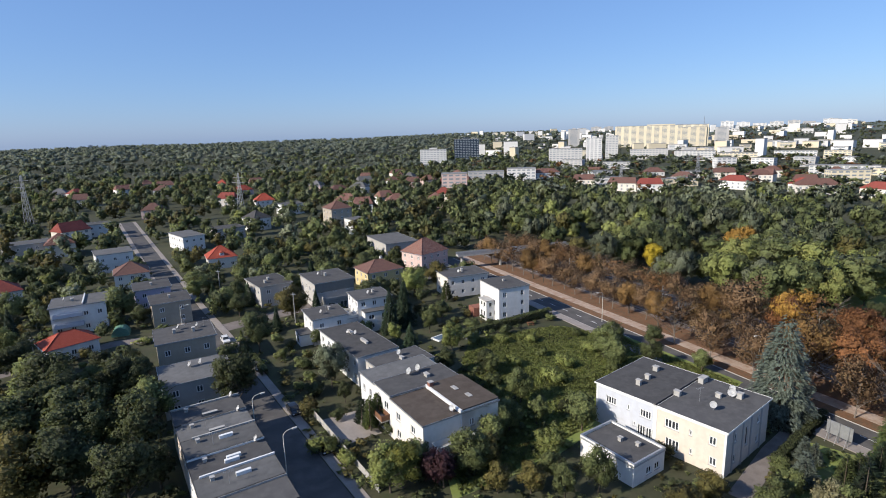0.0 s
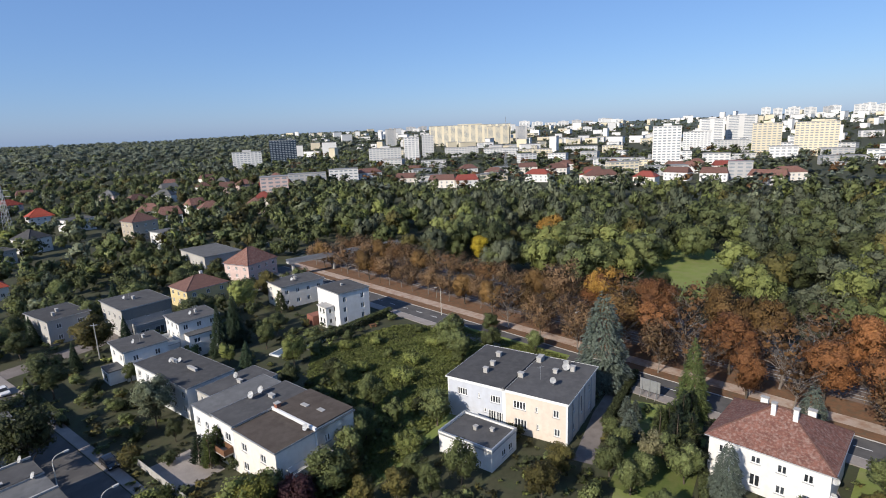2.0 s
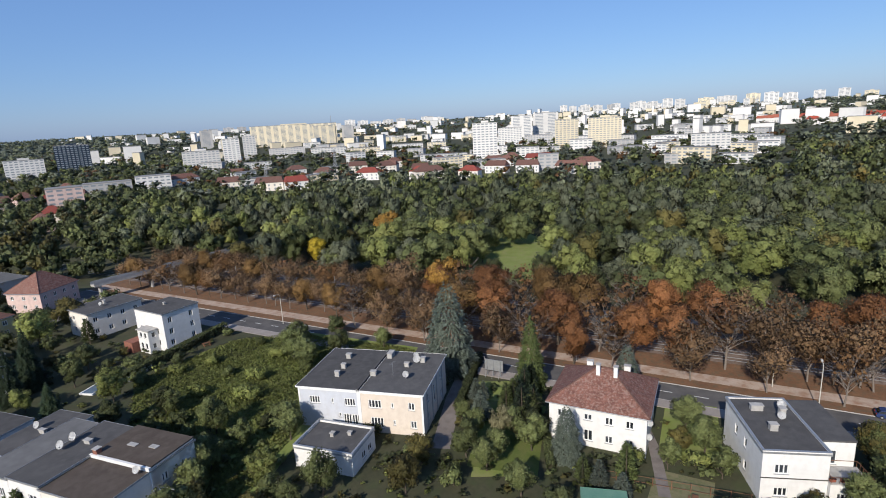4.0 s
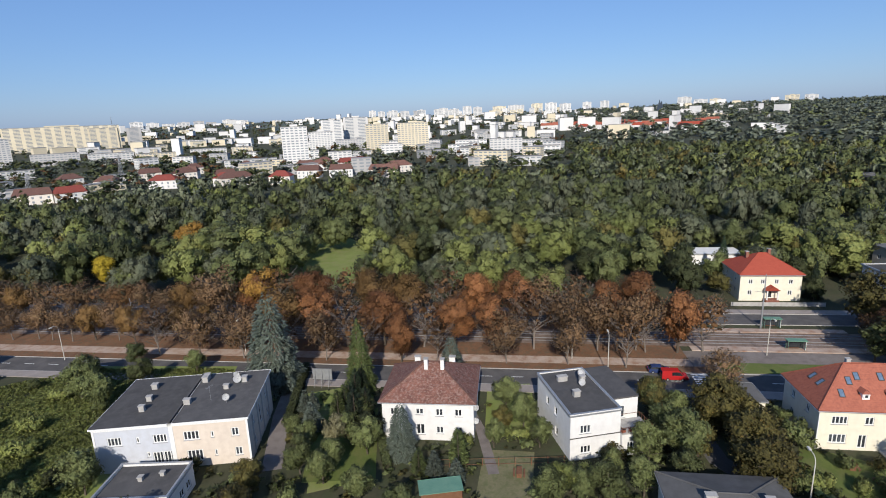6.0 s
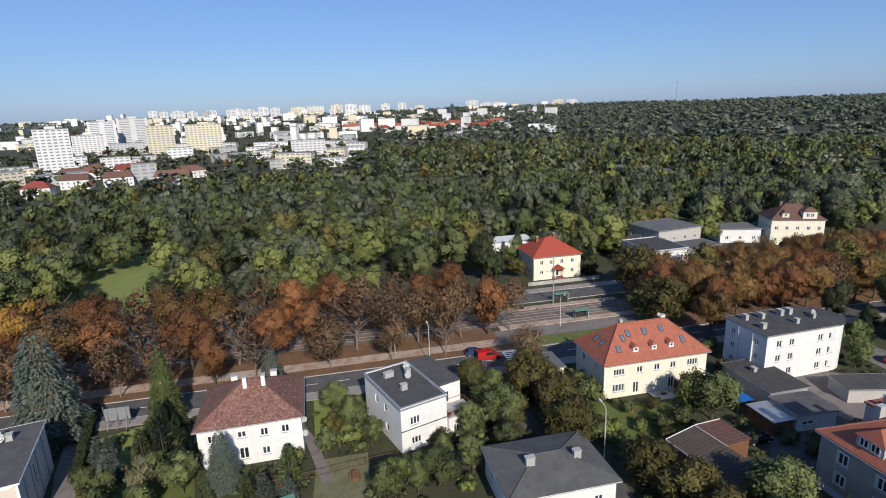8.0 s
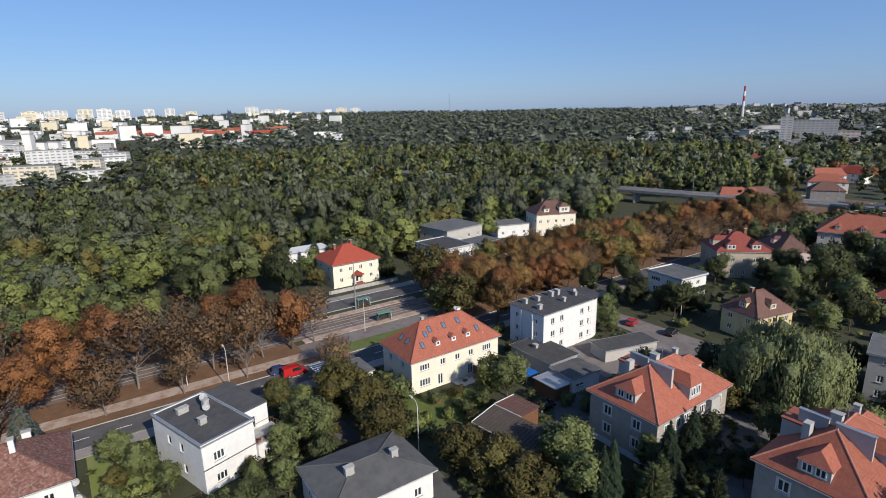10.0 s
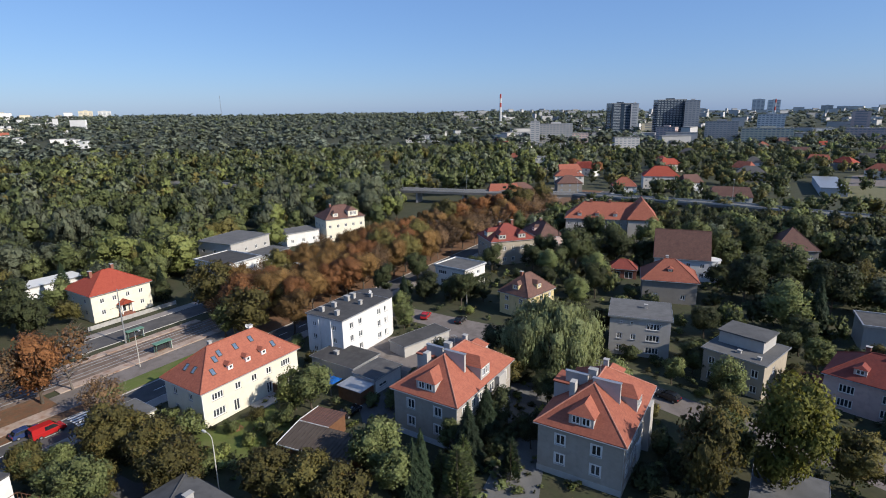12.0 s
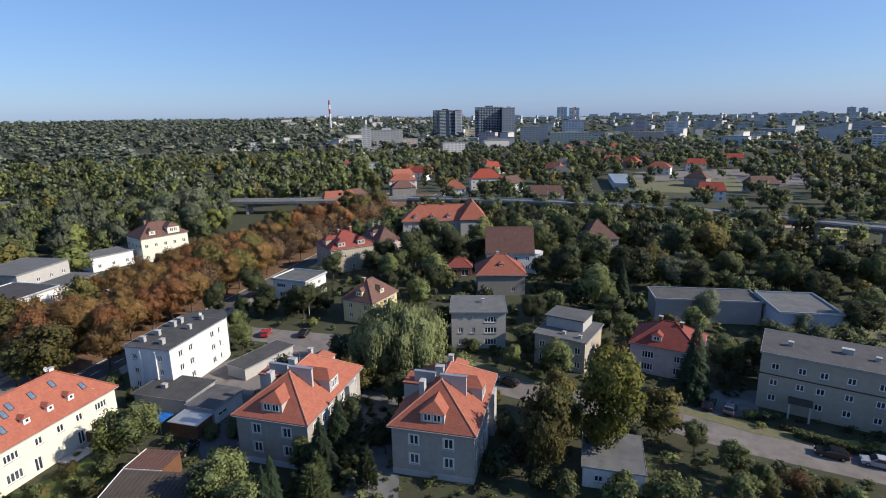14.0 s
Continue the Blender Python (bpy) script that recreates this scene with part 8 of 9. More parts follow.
def tower(bearing, dist, wide, h, deep=14, walls=None, turn=0.0, label="pale apartment block far across the city", glass=None, bands=True, flat=True, top=None):
    """A block of flats at a bearing and a distance from the place's middle, its long side across the view unless turned."""
    a = radians(bearing)
    x, y = EYE.x + dist * math.cos(a), EYE.y + dist * math.sin(a)
    z0 = swell(x, y)
    if dist > 900:
        h = max(h - z0, 12)
    ob = thing("apartment_block", pose(x, y, z0, 0, 0, bearing + 90 + turn), label, "building", "city blocks")
    part("wall", boxes((-wide / 2, -deep / 2, -6, wide / 2, deep / 2, h)), walls or PANEL_BLOCK, ob)
    part("roof", boxes((-wide / 2 - .2, -deep / 2 - .2, h + .002, wide / 2 + .2, deep / 2 + .2, h + .6)), top or ROOF_PALE, ob)
    if h > 20:
        part("lift_house", boxes((-wide * .15, -2, h + .604, wide * .15, 2, h + 3)), walls or PANEL_BLOCK, ob)
    if bands:
        n = max(2, int(h / (2.9 if dist < 1800 else 6)))
        m = max(2, int(wide / 5)) if dist < 1100 else max(1, int(wide / 18))
        bm = bmesh.new()
        for k in range(n):
            z = 1.1 + k * h / n
            if z + 1.4 > h:
                continue
            for j in range(m):
                xa = -wide / 2 + wide * (j + .18) / m
                box(bm, xa, deep / 2 - .05, z, xa + wide * .64 / m, deep / 2 + .06, z + (1.3 if dist < 1800 else 2.6))
            for j in range(3 if dist < 1100 else 1):
                ya = -deep / 2 + deep * (j + .2) / (3 if dist < 1100 else 1)
                for sx in (-1, 1):
                    box(bm, sx * wide / 2 - .06, ya, z, sx * wide / 2 + .06, ya + deep * (.2 if dist < 1100 else .6), z + (1.3 if dist < 1800 else 2.6))
        tagged(part("glazing", bm, glass or BLOCK_GLASS, ob), kind="stuff")
    return ob


# bearing, distance, width, height, depth, walls, turn
for b, r, w, h, dp, tn in ((54.7, 680, 30, 45, 14, 0), (45.0, 750, 29, 17, 14, 0), (36.7, 850, 48, 14, 14, 0), (33.1, 740, 43, 19, 14, 0), (50.9, 1150, 43, 52, 14, 0), (48.5, 1200, 52, 56, 14, 0), (46.7, 3250, 40, 98, 14, 0), (45.8, 3120, 38, 90, 14, 0), (44.9, 2990, 37, 84, 14, 0), (44.0, 3380, 41, 82, 14, 0), (40.0, 3120, 45, 91, 14, 0), (38.9, 2990, 42, 83, 14, 0), (37.9, 3380, 47, 81, 14, 0), (36.9, 3250, 42, 91, 14, 0), (36.0, 3120, 40, 84, 14, 0),):
    tower(b, r, w, h, dp, PANEL_BLOCK, tn)
for b, r, w, h, dp, tn in ((30.4, 2990, 26, 78, 14, 0), (29.7, 3380, 29, 77, 14, 0), (80.2, 900, 24, 40, 14, 0), (78.5, 1000, 21, 42, 14, 0), (88.5, 3380, 43, 57, 14, 0), (86.4, 3380, 41, 59, 14, 0), (84.7, 3380, 32, 54, 14, 0), (87.4, 600, 31, 13, 14, 0), (70.9, 950, 59, 16, 14, 0), (62.8, 1000, 56, 9, 14, 0), (59.1, 700, 60, 9, 14, 0), (52.1, 1000, 42, 32, 14, 0), (68.5, 2990, 55, 78, 14, 0), (67.2, 3380, 62, 75, 14, 0), (65.9, 3250, 60, 67, 14, 0),):
    tower(b, r, w, h, dp, PANEL_BLOCK, tn)
for b, r, w, h, dp, tn in ((64.6, 3120, 57, 71, 14, 0), (60.7, 3250, 58, 78, 14, 0), (59.4, 3120, 56, 70, 14, 0), (56.2, 3380, 49, 62, 14, 0), (96.7, 900, 43, 28, 14, 0), (83.0, 850, 49, 26, 14, 0), (39.4, 3380, 52, 100, 14, 0), (38.3, 3250, 50, 92, 14, 0), (37.0, 3120, 48, 101, 14, 0), (35.9, 2990, 46, 93, 14, 0), (32.0, 3380, 96, 101, 14, 0), (28.5, 2990, 59, 100, 14, 0), (27.1, 3380, 66, 99, 14, 0), (25.0, 3380, 50, 102, 14, 0), (23.3, 3380, 49, 105, 14, 0),):
    tower(b, r, w, h, dp, PANEL_BLOCK, tn)
for b, r, w, h, dp, tn in ((16.1, 3380, 71, 106, 14, 0), (14.7, 3380, 67, 90, 14, 0), (6.1, 3380, 58, 91, 14, 0), (41.7, 3380, 51, 95, 14, 0), (44.6, 3120, 49, 93, 14, 0), (43.4, 2990, 47, 86, 14, 0), (-44.2, 1150, 14, 62, 28, 0), (-55.8, 1000, 37, 40, 14, 0), (-23.0, 990, 60, 10, 30, 0), (-35.6, 530, 33, 8, 14, 0), (-65.4, 1400, 48, 27, 14, 0), (-73.3, 3380, 41, 42, 14, 0), (-74.2, 3250, 38, 38, 14, 0), (-54.7, 3120, 54, 91, 14, 0), (-55.9, 2990, 52, 85, 14, 0),):
    tower(b, r, w, h, dp, PANEL_BLOCK, tn)
for b, r, w, h, dp, tn in ((46.4, 850, 34, 43, 14, 0), (42.7, 850, 47, 43, 14, 0), (33.9, 2990, 33, 79, 14, 0), (33.1, 3380, 37, 77, 14, 0), (32.3, 3250, 35, 71, 14, 0), (31.6, 3120, 33, 74, 14, 0), (74.1, 1500, 219, 60, 14, 0), (67.3, 950, 54, 8, 14, 0), (33.7, 3380, 79, 98, 14, 0), (29.9, 3380, 65, 106, 14, 0), (21.5, 3380, 55, 87, 14, 0), (13.5, 3380, 54, 90, 14, 0), (7.5, 3380, 62, 93, 14, 0), (71.2, 1500, 59, 54, 14, 0), (-55.6, 900, 64, 22, 14, 0),):
    tower(b, r, w, h, dp, PANEL_CREAM, tn)
for b, r, w, h, dp, tn in ((-70.4, 3120, 55, 32, 14, 0), (-71.6, 2990, 51, 29, 14, 0), (-75.9, 3120, 44, 48, 14, 0), (-76.9, 2990, 41, 44, 14, 0), (-65.1, 3120, 54, 57, 14, 0), (-66.3, 2990, 51, 52, 14, 0),):
    tower(b, r, w, h, dp, PANEL_CREAM, tn)
for b, r, w, h, dp, tn in ((41.1, 800, 33, 12, 14, 0), (41.9, 3380, 72, 91, 14, 0), (82.3, 1600, 31, 57, 14, 0), (80.2, 3380, 56, 73, 14, 0), (79.0, 3380, 50, 73, 14, 0), (91.1, 560, 37, 13, 14, 0), (63.3, 2990, 48, 73, 14, 0), (62.2, 3380, 54, 69, 14, 0), (49.2, 1000, 50, 17, 14, 0), (75.0, 1000, 61, 18, 14, 0), (68.8, 1600, 33, 52, 14, 0), (-49.3, 1040, 23, 64, 26, 0), (-34.6, 850, 14, 36, 14, 0), (-36.7, 880, 50, 31, 20, 0), (-51.9, 950, 46, 31, 14, 0),):
    tower(b, r, w, h, dp, PANEL_GREY, tn)
for b, r, w, h, dp, tn in ((-36.5, 745, 38, 7, 14, 0), (-68.0, 1500, 46, 29, 14, 0), (-58.4, 3120, 44, 17, 14, 0), (-59.4, 2990, 42, 15, 14, 0), (-78.9, 3380, 36, 63, 14, 0), (-79.7, 3250, 34, 58, 14, 0), (-59.8, 3380, 50, 57, 14, 0), (-60.9, 3250, 48, 52, 14, 0),):
    tower(b, r, w, h, dp, PANEL_GREY, tn)
for b, r, w, h, dp, tn in ((93.2, 1000, 45, 43, 16, 0),):
    tower(b, r, w, h, dp, OFFICE_GLASS, tn, label="blue glass office block beyond the woods")
for b, r, w, h, dp, tn in ((94.4, 470, 22, 18, 14, 0), (-37.9, 900, 63, 16, 14, 0), (-62.2, 1300, 29, 41, 14, 0),):
    tower(b, r, w, h, dp, PLASTER_PINK, tn)
for b, r, w, h, dp, tn in ((-42.8, 1150, 43, 63, 30, 20), (-47.3, 1050, 47, 66, 30, 15),):
    tower(b, r, w, h, dp, OFFICE_GLASS, tn, label="dark glass office tower")
for b, r, w, h, dp, tn in ((128.5, 3380, 20, 48, 14, 0), (127.5, 3380, 20, 46, 14, 0), (126.4, 3380, 21, 44, 14, 0), (125.1, 3380, 21, 41, 14, 0), (124.2, 3380, 22, 40, 14, 0), (123.4, 3380, 22, 38, 14, 0),):
    tower(b, r, w, h, dp, PANEL_GREY, tn, label="slender pale residential tower above the far forest")
# lower blocks and houses between the trees of the city
for k in range(85):
    b, r = crand.uniform(26, 86), crand.uniform(520, 1600)
    tower(b, r, crand.uniform(14, 42), crand.choice((7, 9, 12, 12, 15)), 12, crand.choice((PANEL_BLOCK, PANEL_BLOCK, PANEL_CREAM, PANEL_GREY)), crand.choice((0, 0, 25, -20)), "low pale block of flats among trees")
for k in range(40):
    b, r = crand.uniform(-82, -24), crand.uniform(750, 2300)
    tower(b, r, crand.uniform(20, 60), crand.choice((9, 12, 15, 18, 24)), 14, crand.choice((PANEL_BLOCK, PANEL_CREAM, PANEL_GREY, PANEL_GREY, PLASTER_PINK)), crand.choice((0, 15, -20)), "pale city building among trees")


def distant(name, n, a0, a1, r0, r1, walls, seed, heights):
    """Buildings too far off and too many to count, joined into one."""
    q = random.Random(seed)
    bm, top = bmesh.new(), bmesh.new()
    for _ in range(n):
        a, r = radians(q.uniform(a0, a1)), math.sqrt(q.uniform(r0 ** 2, r1 ** 2))
        x, y = EYE.x + r * math.cos(a), EYE.y + r * math.sin(a)
        w, d, h = q.uniform(10, 42), q.uniform(9, 14), q.choice(heights)
        m = pose(x, y, swell(x, y), 0, 0, math.degrees(a) + 90 + q.choice((0, 0, 20, -25, 70)))
        for mesh, dims in ((bm, (-w / 2, -d / 2, -3, w / 2, d / 2, h)), (top, (-w / 2 - .3, -d / 2 - .3, h + .02, w / 2 + .3, d / 2 + .3, h + .9))):
            k = len(mesh.verts)
            box(mesh, *dims)
            mesh.verts.ensure_lookup_table()
            for v in mesh.verts[k:]:
                v.co = m @ v.co
    tagged(new(name, mesh_of(name, bm, walls)), "countless pale city buildings towards the horizon", "buildings", "", "stuff")
    tagged(new("distant_roofs", mesh_of("distant_roofs", top, ROOF_PALE)), "flat grey roofs of far city buildings", "roofs", "", "stuff")


distant("distant_buildings", 330, 8, 94, 1000, 3350, PANEL_BLOCK, 81, (9, 12, 12, 15, 18, 30))
distant("distant_buildings", 110, 8, 94, 1000, 3350, PANEL_CREAM, 82, (9, 12, 15, 24))
distant("distant_buildings", 260, -98, -24, 750, 3350, PANEL_GREY, 83, (9, 12, 14, 18, 24))
distant("distant_buildings", 120, -98, -24, 900, 3350, PANEL_BLOCK, 84, (8, 10, 14, 20))


def roofed(b, r, wide, h, rise, walls, top, label="house with a tiled roof far off", turn=0):
    a = radians(b)
    x, y = EYE.x + r * math.cos(a), EYE.y + r * math.sin(a)
    ob = thing("house", pose(x, y, swell(x, y), 0, 0, b - 90 + turn), label, "house", "far houses")
    part("wall", boxes((0, 0, -.3, wide, 11, h)), walls, ob)
    part("roof", roof_hip(wide, 11, h + .22, .4, rise, crand.choice((0.3, 1.0))), top, ob)
    n = max(1, int(wide / 4))
    bm = bmesh.new()
    for z in (1.2, 4.2)[:max(1, int(h // 3))]:
        for k in range(n):
            x0 = wide * (k + .5) / n - .7
            box(bm, x0, -.05, z, x0 + 1.4, .05, z + 1.5)
    tagged(part("glazing", bm, BLOCK_GLASS, ob), kind="stuff")


for k in range(26):     # terraces with red roofs at the edge of the city
    roofed(14 + k * .62 + crand.uniform(-.2, .2), crand.uniform(1250, 1500), crand.uniform(22, 40), 11, 6, PANEL_BLOCK, crand.choice((TILE_ORANGE, TILE_RED)), "terrace with a bright orange tiled roof far off")
for k in range(36):     # villas among the trees beyond the side street
    roofed(crand.uniform(91, 134), crand.uniform(270, 700), crand.uniform(11, 18), 6, 4.5, crand.choice((PLASTER_WHITE, PLASTER_PALE, PLASTER_PINK)), crand.choice((TILE_RED, TILE_OLD, TILE_MAROON, TILE_BROWN, FELT_LIGHT, TILE_OLD)), turn=crand.uniform(-30, 30))
for k in range(26):
    roofed(crand.uniform(44, 92), crand.uniform(470, 640), crand.uniform(14, 30), 7, 4.5, crand.choice((PLASTER_WHITE, PLASTER_PALE)), crand.choice((TILE_OLD, TILE_MAROON, TILE_BROWN, TILE_BROWN, TILE_BROWN)), turn=crand.uniform(-25, 25))
for k in range(40):
    roofed(crand.uniform(-75, -28), crand.uniform(300, 900), crand.uniform(11, 20), 6, 4.5, crand.choice((PLASTER_WHITE, PLASTER_PALE, PLASTER_GREY)), crand.choice((TILE_RED, TILE_ORANGE, TILE_MAROON, TILE_BROWN, FELT)), turn=crand.uniform(-30, 30))


def stack(b, r, h, wide, label):
    a = radians(b)
    ob = thing("smokestack", pose(EYE.x + r * math.cos(a), EYE.y + r * math.sin(a), 0), label, "chimney")
    for k in range(8):
        z0, z1 = h * k / 8, h * (k + 1) / 8
        part("shaft_ring", tube(bmesh.new(), (0, 0, z0 - (.3 if k == 0 else 0)), (0, 0, z1), wide * (1 - .05 * k), wide * (1 - .05 * (k + 1)), 14), CHIMNEY_RED if k in (5, 7) else PANEL_BLOCK, ob)


stack(-31.1, 1700, 104, 4, "tall smokestack with red and white rings")
stack(-56.0, 1500, 70, 2.2, "thin dark smokestack over the city")


def pylon(b, r, h, wide=4.0):
    a = radians(b)
    ob = thing("pylon", pose(EYE.x + r * math.cos(a), EYE.y + r * math.sin(a), 0, 0, 0, b + 60), "grey steel lattice pylon above the trees", "pylon", "power line pylons")
    bm = bmesh.new()
    c = [(-1, -1), (1, -1), (1, 1), (-1, 1)]
    n = 7

    def at(q, k):
        f = wide / 2 * (1 - .82 * k / n)
        return (q[0] * f, q[1] * f, h * k / n - (.3 if k == 0 else 0))
    for k in range(n):
        for i in range(4):
            tube(bm, at(c[i], k), at(c[i], k + 1), .12, .12, 4)
            tube(bm, at(c[i], k), at(c[(i + 1) % 4], k + 1), .07, .07, 4)
            tube(bm, at(c[(i + 1) % 4], k), at(c[i], k + 1), .07, .07, 4)
    part("lattice", bm, STEEL, ob)
    for z, l in ((h * .78, 5), (h * .9, 4)):
        part("cross_arm", tube(bmesh.new(), (-l, 0, z), (l, 0, z), .16, .16, 4), STEEL, ob)


for b, r, h in ((133.9, 420, 34), (116.5, 400, 29), (70.4, 620, 26), (77.3, 520, 20), (-3.5, 3400, 170), (70.4, 2300, 94)):
    pylon(b, r, h, 4 if h < 100 else 8)
spire = thing("spired_hall", pose(EYE.x + 2400 * math.cos(radians(18.2)), EYE.y + 2400 * math.sin(radians(18.2)), 0, 0, 0, 110), "dark steep-roofed tower far off on the skyline", "building")
part("wall", boxes((-14, -8, -.3, 14, 8, 40)), PANEL_GREY, spire)
part("roof", profile(bmesh.new(), [(-14, 40), (14, 40), (4, 85), (0, 72), (-5, 80)], -8, 8), OFFICE_GLASS, spire)

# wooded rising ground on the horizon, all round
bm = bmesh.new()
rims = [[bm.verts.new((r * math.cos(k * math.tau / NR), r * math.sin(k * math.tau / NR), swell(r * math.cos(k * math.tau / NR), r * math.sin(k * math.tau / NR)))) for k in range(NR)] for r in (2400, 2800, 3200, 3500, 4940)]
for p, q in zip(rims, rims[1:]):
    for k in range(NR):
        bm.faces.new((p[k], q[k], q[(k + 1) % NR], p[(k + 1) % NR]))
tagged(new("backdrop_hills", mesh_of("backdrop_hills", bm, HILL)), "low blue-grey wooded rise along the horizon, haze in its colour", "hills", "", "structure")

# rough grass on the overgrown plot and in the park: blades and seed heads without number
def rough_grass(name, poly, n, size, leaf, seed, label):
    rng = np.random.default_rng(seed)
    c = np.array(poly, float)
    lo_, hi_ = c.min(0), c.max(0)
    p = rng.uniform(lo_, hi_, (n * 2, 2))
    inside = np.zeros(len(p), bool)
    for (ax, ay), (bx, by) in zip(c, np.roll(c, -1, 0)):
        cross = (ay > p[:, 1]) != (by > p[:, 1])
        with np.errstate(divide="ignore", invalid="ignore"):
            xi = (bx - ax) * (p[:, 1] - ay) / (by - ay) + ax
        inside ^= cross & (p[:, 0] < xi)
    p = p[inside][:n]
    patch = np.array([noise.noise(Vector((x * .12, y * .12, seed))) for x, y in p])
    z = size * (.5 + .6 * np.clip(patch + .3, 0, 1.3))
    pos = np.column_stack([p, z * .5])
    a = rng.uniform(0, math.tau, len(p))
    side = np.column_stack([np.cos(a), np.sin(a), np.zeros(len(p))]) * (size * .55)
    up = np.column_stack([rng.normal(size=len(p)) * .3, rng.normal(size=len(p)) * .3, np.ones(len(p))]) * z[:, None] * .6
    v = np.stack([pos - side - up * .8, pos + side - up * .8, pos + side * .6 + up, pos - side * .6 + up], 1).reshape(-1, 3)
    tagged(new(name, quads_mesh(name, v, 4, leaf, rng.normal(size=(len(p), 3)) * .3 + [0, 0, 1])), label, "grass", "", "stuff")


LEAF_GRASS = leafy("rough_grass", (0.15, 0.18, 0.045), (0.24, 0.27, 0.075), (0.34, 0.31, 0.14), .25)
PLOT = [(-12, 134), (9, 145), (24, 140), (44, 112), (30, 100), (14, 98), (2, 84), (-10, 74), (-16, 96), (-13, 118)]
rough_grass("rough_grass", PLOT, 24000, .55, LEAF_GRASS, 71, "tall rough grass on an overgrown plot")

# ---- trees of the avenue ----
wr = random.Random(11)
BARE = ("bare", "brownthin", "bare", "rust3", "brownthin", "rust2")
FADED = ("brownthin", "rust3", "gold1", "brownthin", "bare", "rust2", "olive1")
THIN, FULL, MIXD = ("brownthin", "bare", "rust3", "brownthin", "gold1", "brownthin"), ("rust1", "rust2", "bare", "rust1", "gold1", "rust1", "brownthin", "bare"), ("gold1", "rust1", "brownthin", "gold1", "gold1", "rust2", "gold1", "olive1", "gold1")
for s0, kinds, ua, ub, step, h0, h1 in ((109.5, THIN, -195, -70, 6.0, 9, 11), (109.5, FULL, -66, 22, 7.8, 12, 15), (123.5, THIN, -195, -90, 6.2, 9.5, 11.5), (123.5, FULL, -88, 24, 8.0, 12, 15), (102.4, BARE, -92, -34, 8.8, 9.5, 12), (102.4, BARE, -30, 10, 14, 9.5, 12),
                                        (102.3, MIXD, 74, 140, 6.6, 10.5, 12.5), (102.3, FADED, 140, 250, 8.4, 9.5, 12), (109.8, MIXD, 64, 140, 6.6, 11, 13), (109.8, FADED, 140, 250, 8.2, 10, 12.5), (123.5, MIXD, 66, 250, 7.6, 9.5, 12), (137.5, MIXD, 104, 230, 8.8, 7, 9)):
    u = ua
    while u < ub:
        x, y = rd(u + wr.uniform(-1, 1), s0 + wr.uniform(-.8, .8))
        plant(wr.choice(kinds), x, y, wr.uniform(h0, h1), wr.uniform(.84, 1.06), "chestnuts along the avenue")
        u += step * wr.uniform(.85, 1.15)

# ---- woods: far too many to count ----
def wood(name, label, spots, leaf, n, size, seed, count=12, level=0):
    """Many trees as one mesh of clumps and leaf sprays. spots: (x, y, height, radius)."""
    rng = np.random.default_rng(seed)
    protos = []
    for k in range(9):
        c, q = round_clumps(rng, 1.0, .5, .12, count, .75)
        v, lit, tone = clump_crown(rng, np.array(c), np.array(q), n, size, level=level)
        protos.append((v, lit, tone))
    out, lits, tones = [], [], []
    for x, y, h, r in spots:
        p, lit, tone = protos[rng.integers(len(protos))]
        a = rng.uniform(0, math.tau)
        c, s = math.cos(a), math.sin(a)
        out.append(np.stack([(p[:, 0] * c - p[:, 1] * s) * 2 * r + x, (p[:, 0] * s + p[:, 1] * c) * 2 * r + y, p[:, 2] * h + swell(x, y)], -1))
        lits.append(np.stack([lit[:, 0] * c - lit[:, 1] * s, lit[:, 0] * s + lit[:, 1] * c, lit[:, 2]], -1))
        tones.append(np.clip(tone * .6 + rng.uniform(-.15, .55), 0, 1))
    if out:
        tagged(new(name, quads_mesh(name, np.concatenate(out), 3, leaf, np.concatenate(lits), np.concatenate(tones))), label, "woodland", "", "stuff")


def spread(rng, n, r0, r1, a0, a1, test):
    """Up to n places between two distances and two bearings that pass the test."""
    got = []
    for _ in range(n):
        r = math.sqrt(rng.uniform(r0 * r0, r1 * r1))
        a = radians(rng.uniform(a0, a1))
        x, y = r * math.cos(a) - 7, r * math.sin(a) + 10
        if test(x, y, r):
            got.append((x, y))
    return got


def hides(x, y, reach=(3, 6, 9)):
    """Whether a tree here would stand close before a house, seen from the middle of the place."""
    l = math.hypot(x + 7, y - 10)
    return any(in_house(x + (x + 7) / l * k, y + (y - 10) / l * k) for k in reach)


def in_house(x, y):
    for F, ang, w, d in FOOT:
        c, s = math.cos(radians(ang)), math.sin(radians(ang))
        u, v = (x - F[0]) * c + (y - F[1]) * s, -(x - F[0]) * s + (y - F[1]) * c
        if d > 1 and -1 < u < w + 1 and -1 < v < d + 1:
            return True
    return False


MEADOWS = [((92, 141), 11), ((104, 146), 12), ((51.5, 205.4), 7), ((88.1, 222.2), 7), ((51.1, 201.3), 7), ((88.4, 217.1), 7), ((49, 197), 6), ((84, 214), 6), ((48, 193), 6), ((85, 209), 6), ((98, 149), 10), ((108, 156), 12), ((118, 164), 11), ((134, 185), 9), ((132, 139), 7), ((145, 104), 9), ((88, 181), 9)]


def park(x, y, r):
    s = x * RN.x + y * RN.y
    u = x * RU.x + y * RU.y
    if (s < 140 and u > -215) or (s < 88 and u <= -215) or (36 < u < 165 and (s < 142 or hides(x, y, (3, 6, 9, 12, 16, 20, 24)))) or blocked(x, y, 3):
        return False
    return all(math.hypot(x - c[0], y - c[1]) > k for c, k in MEADOWS)


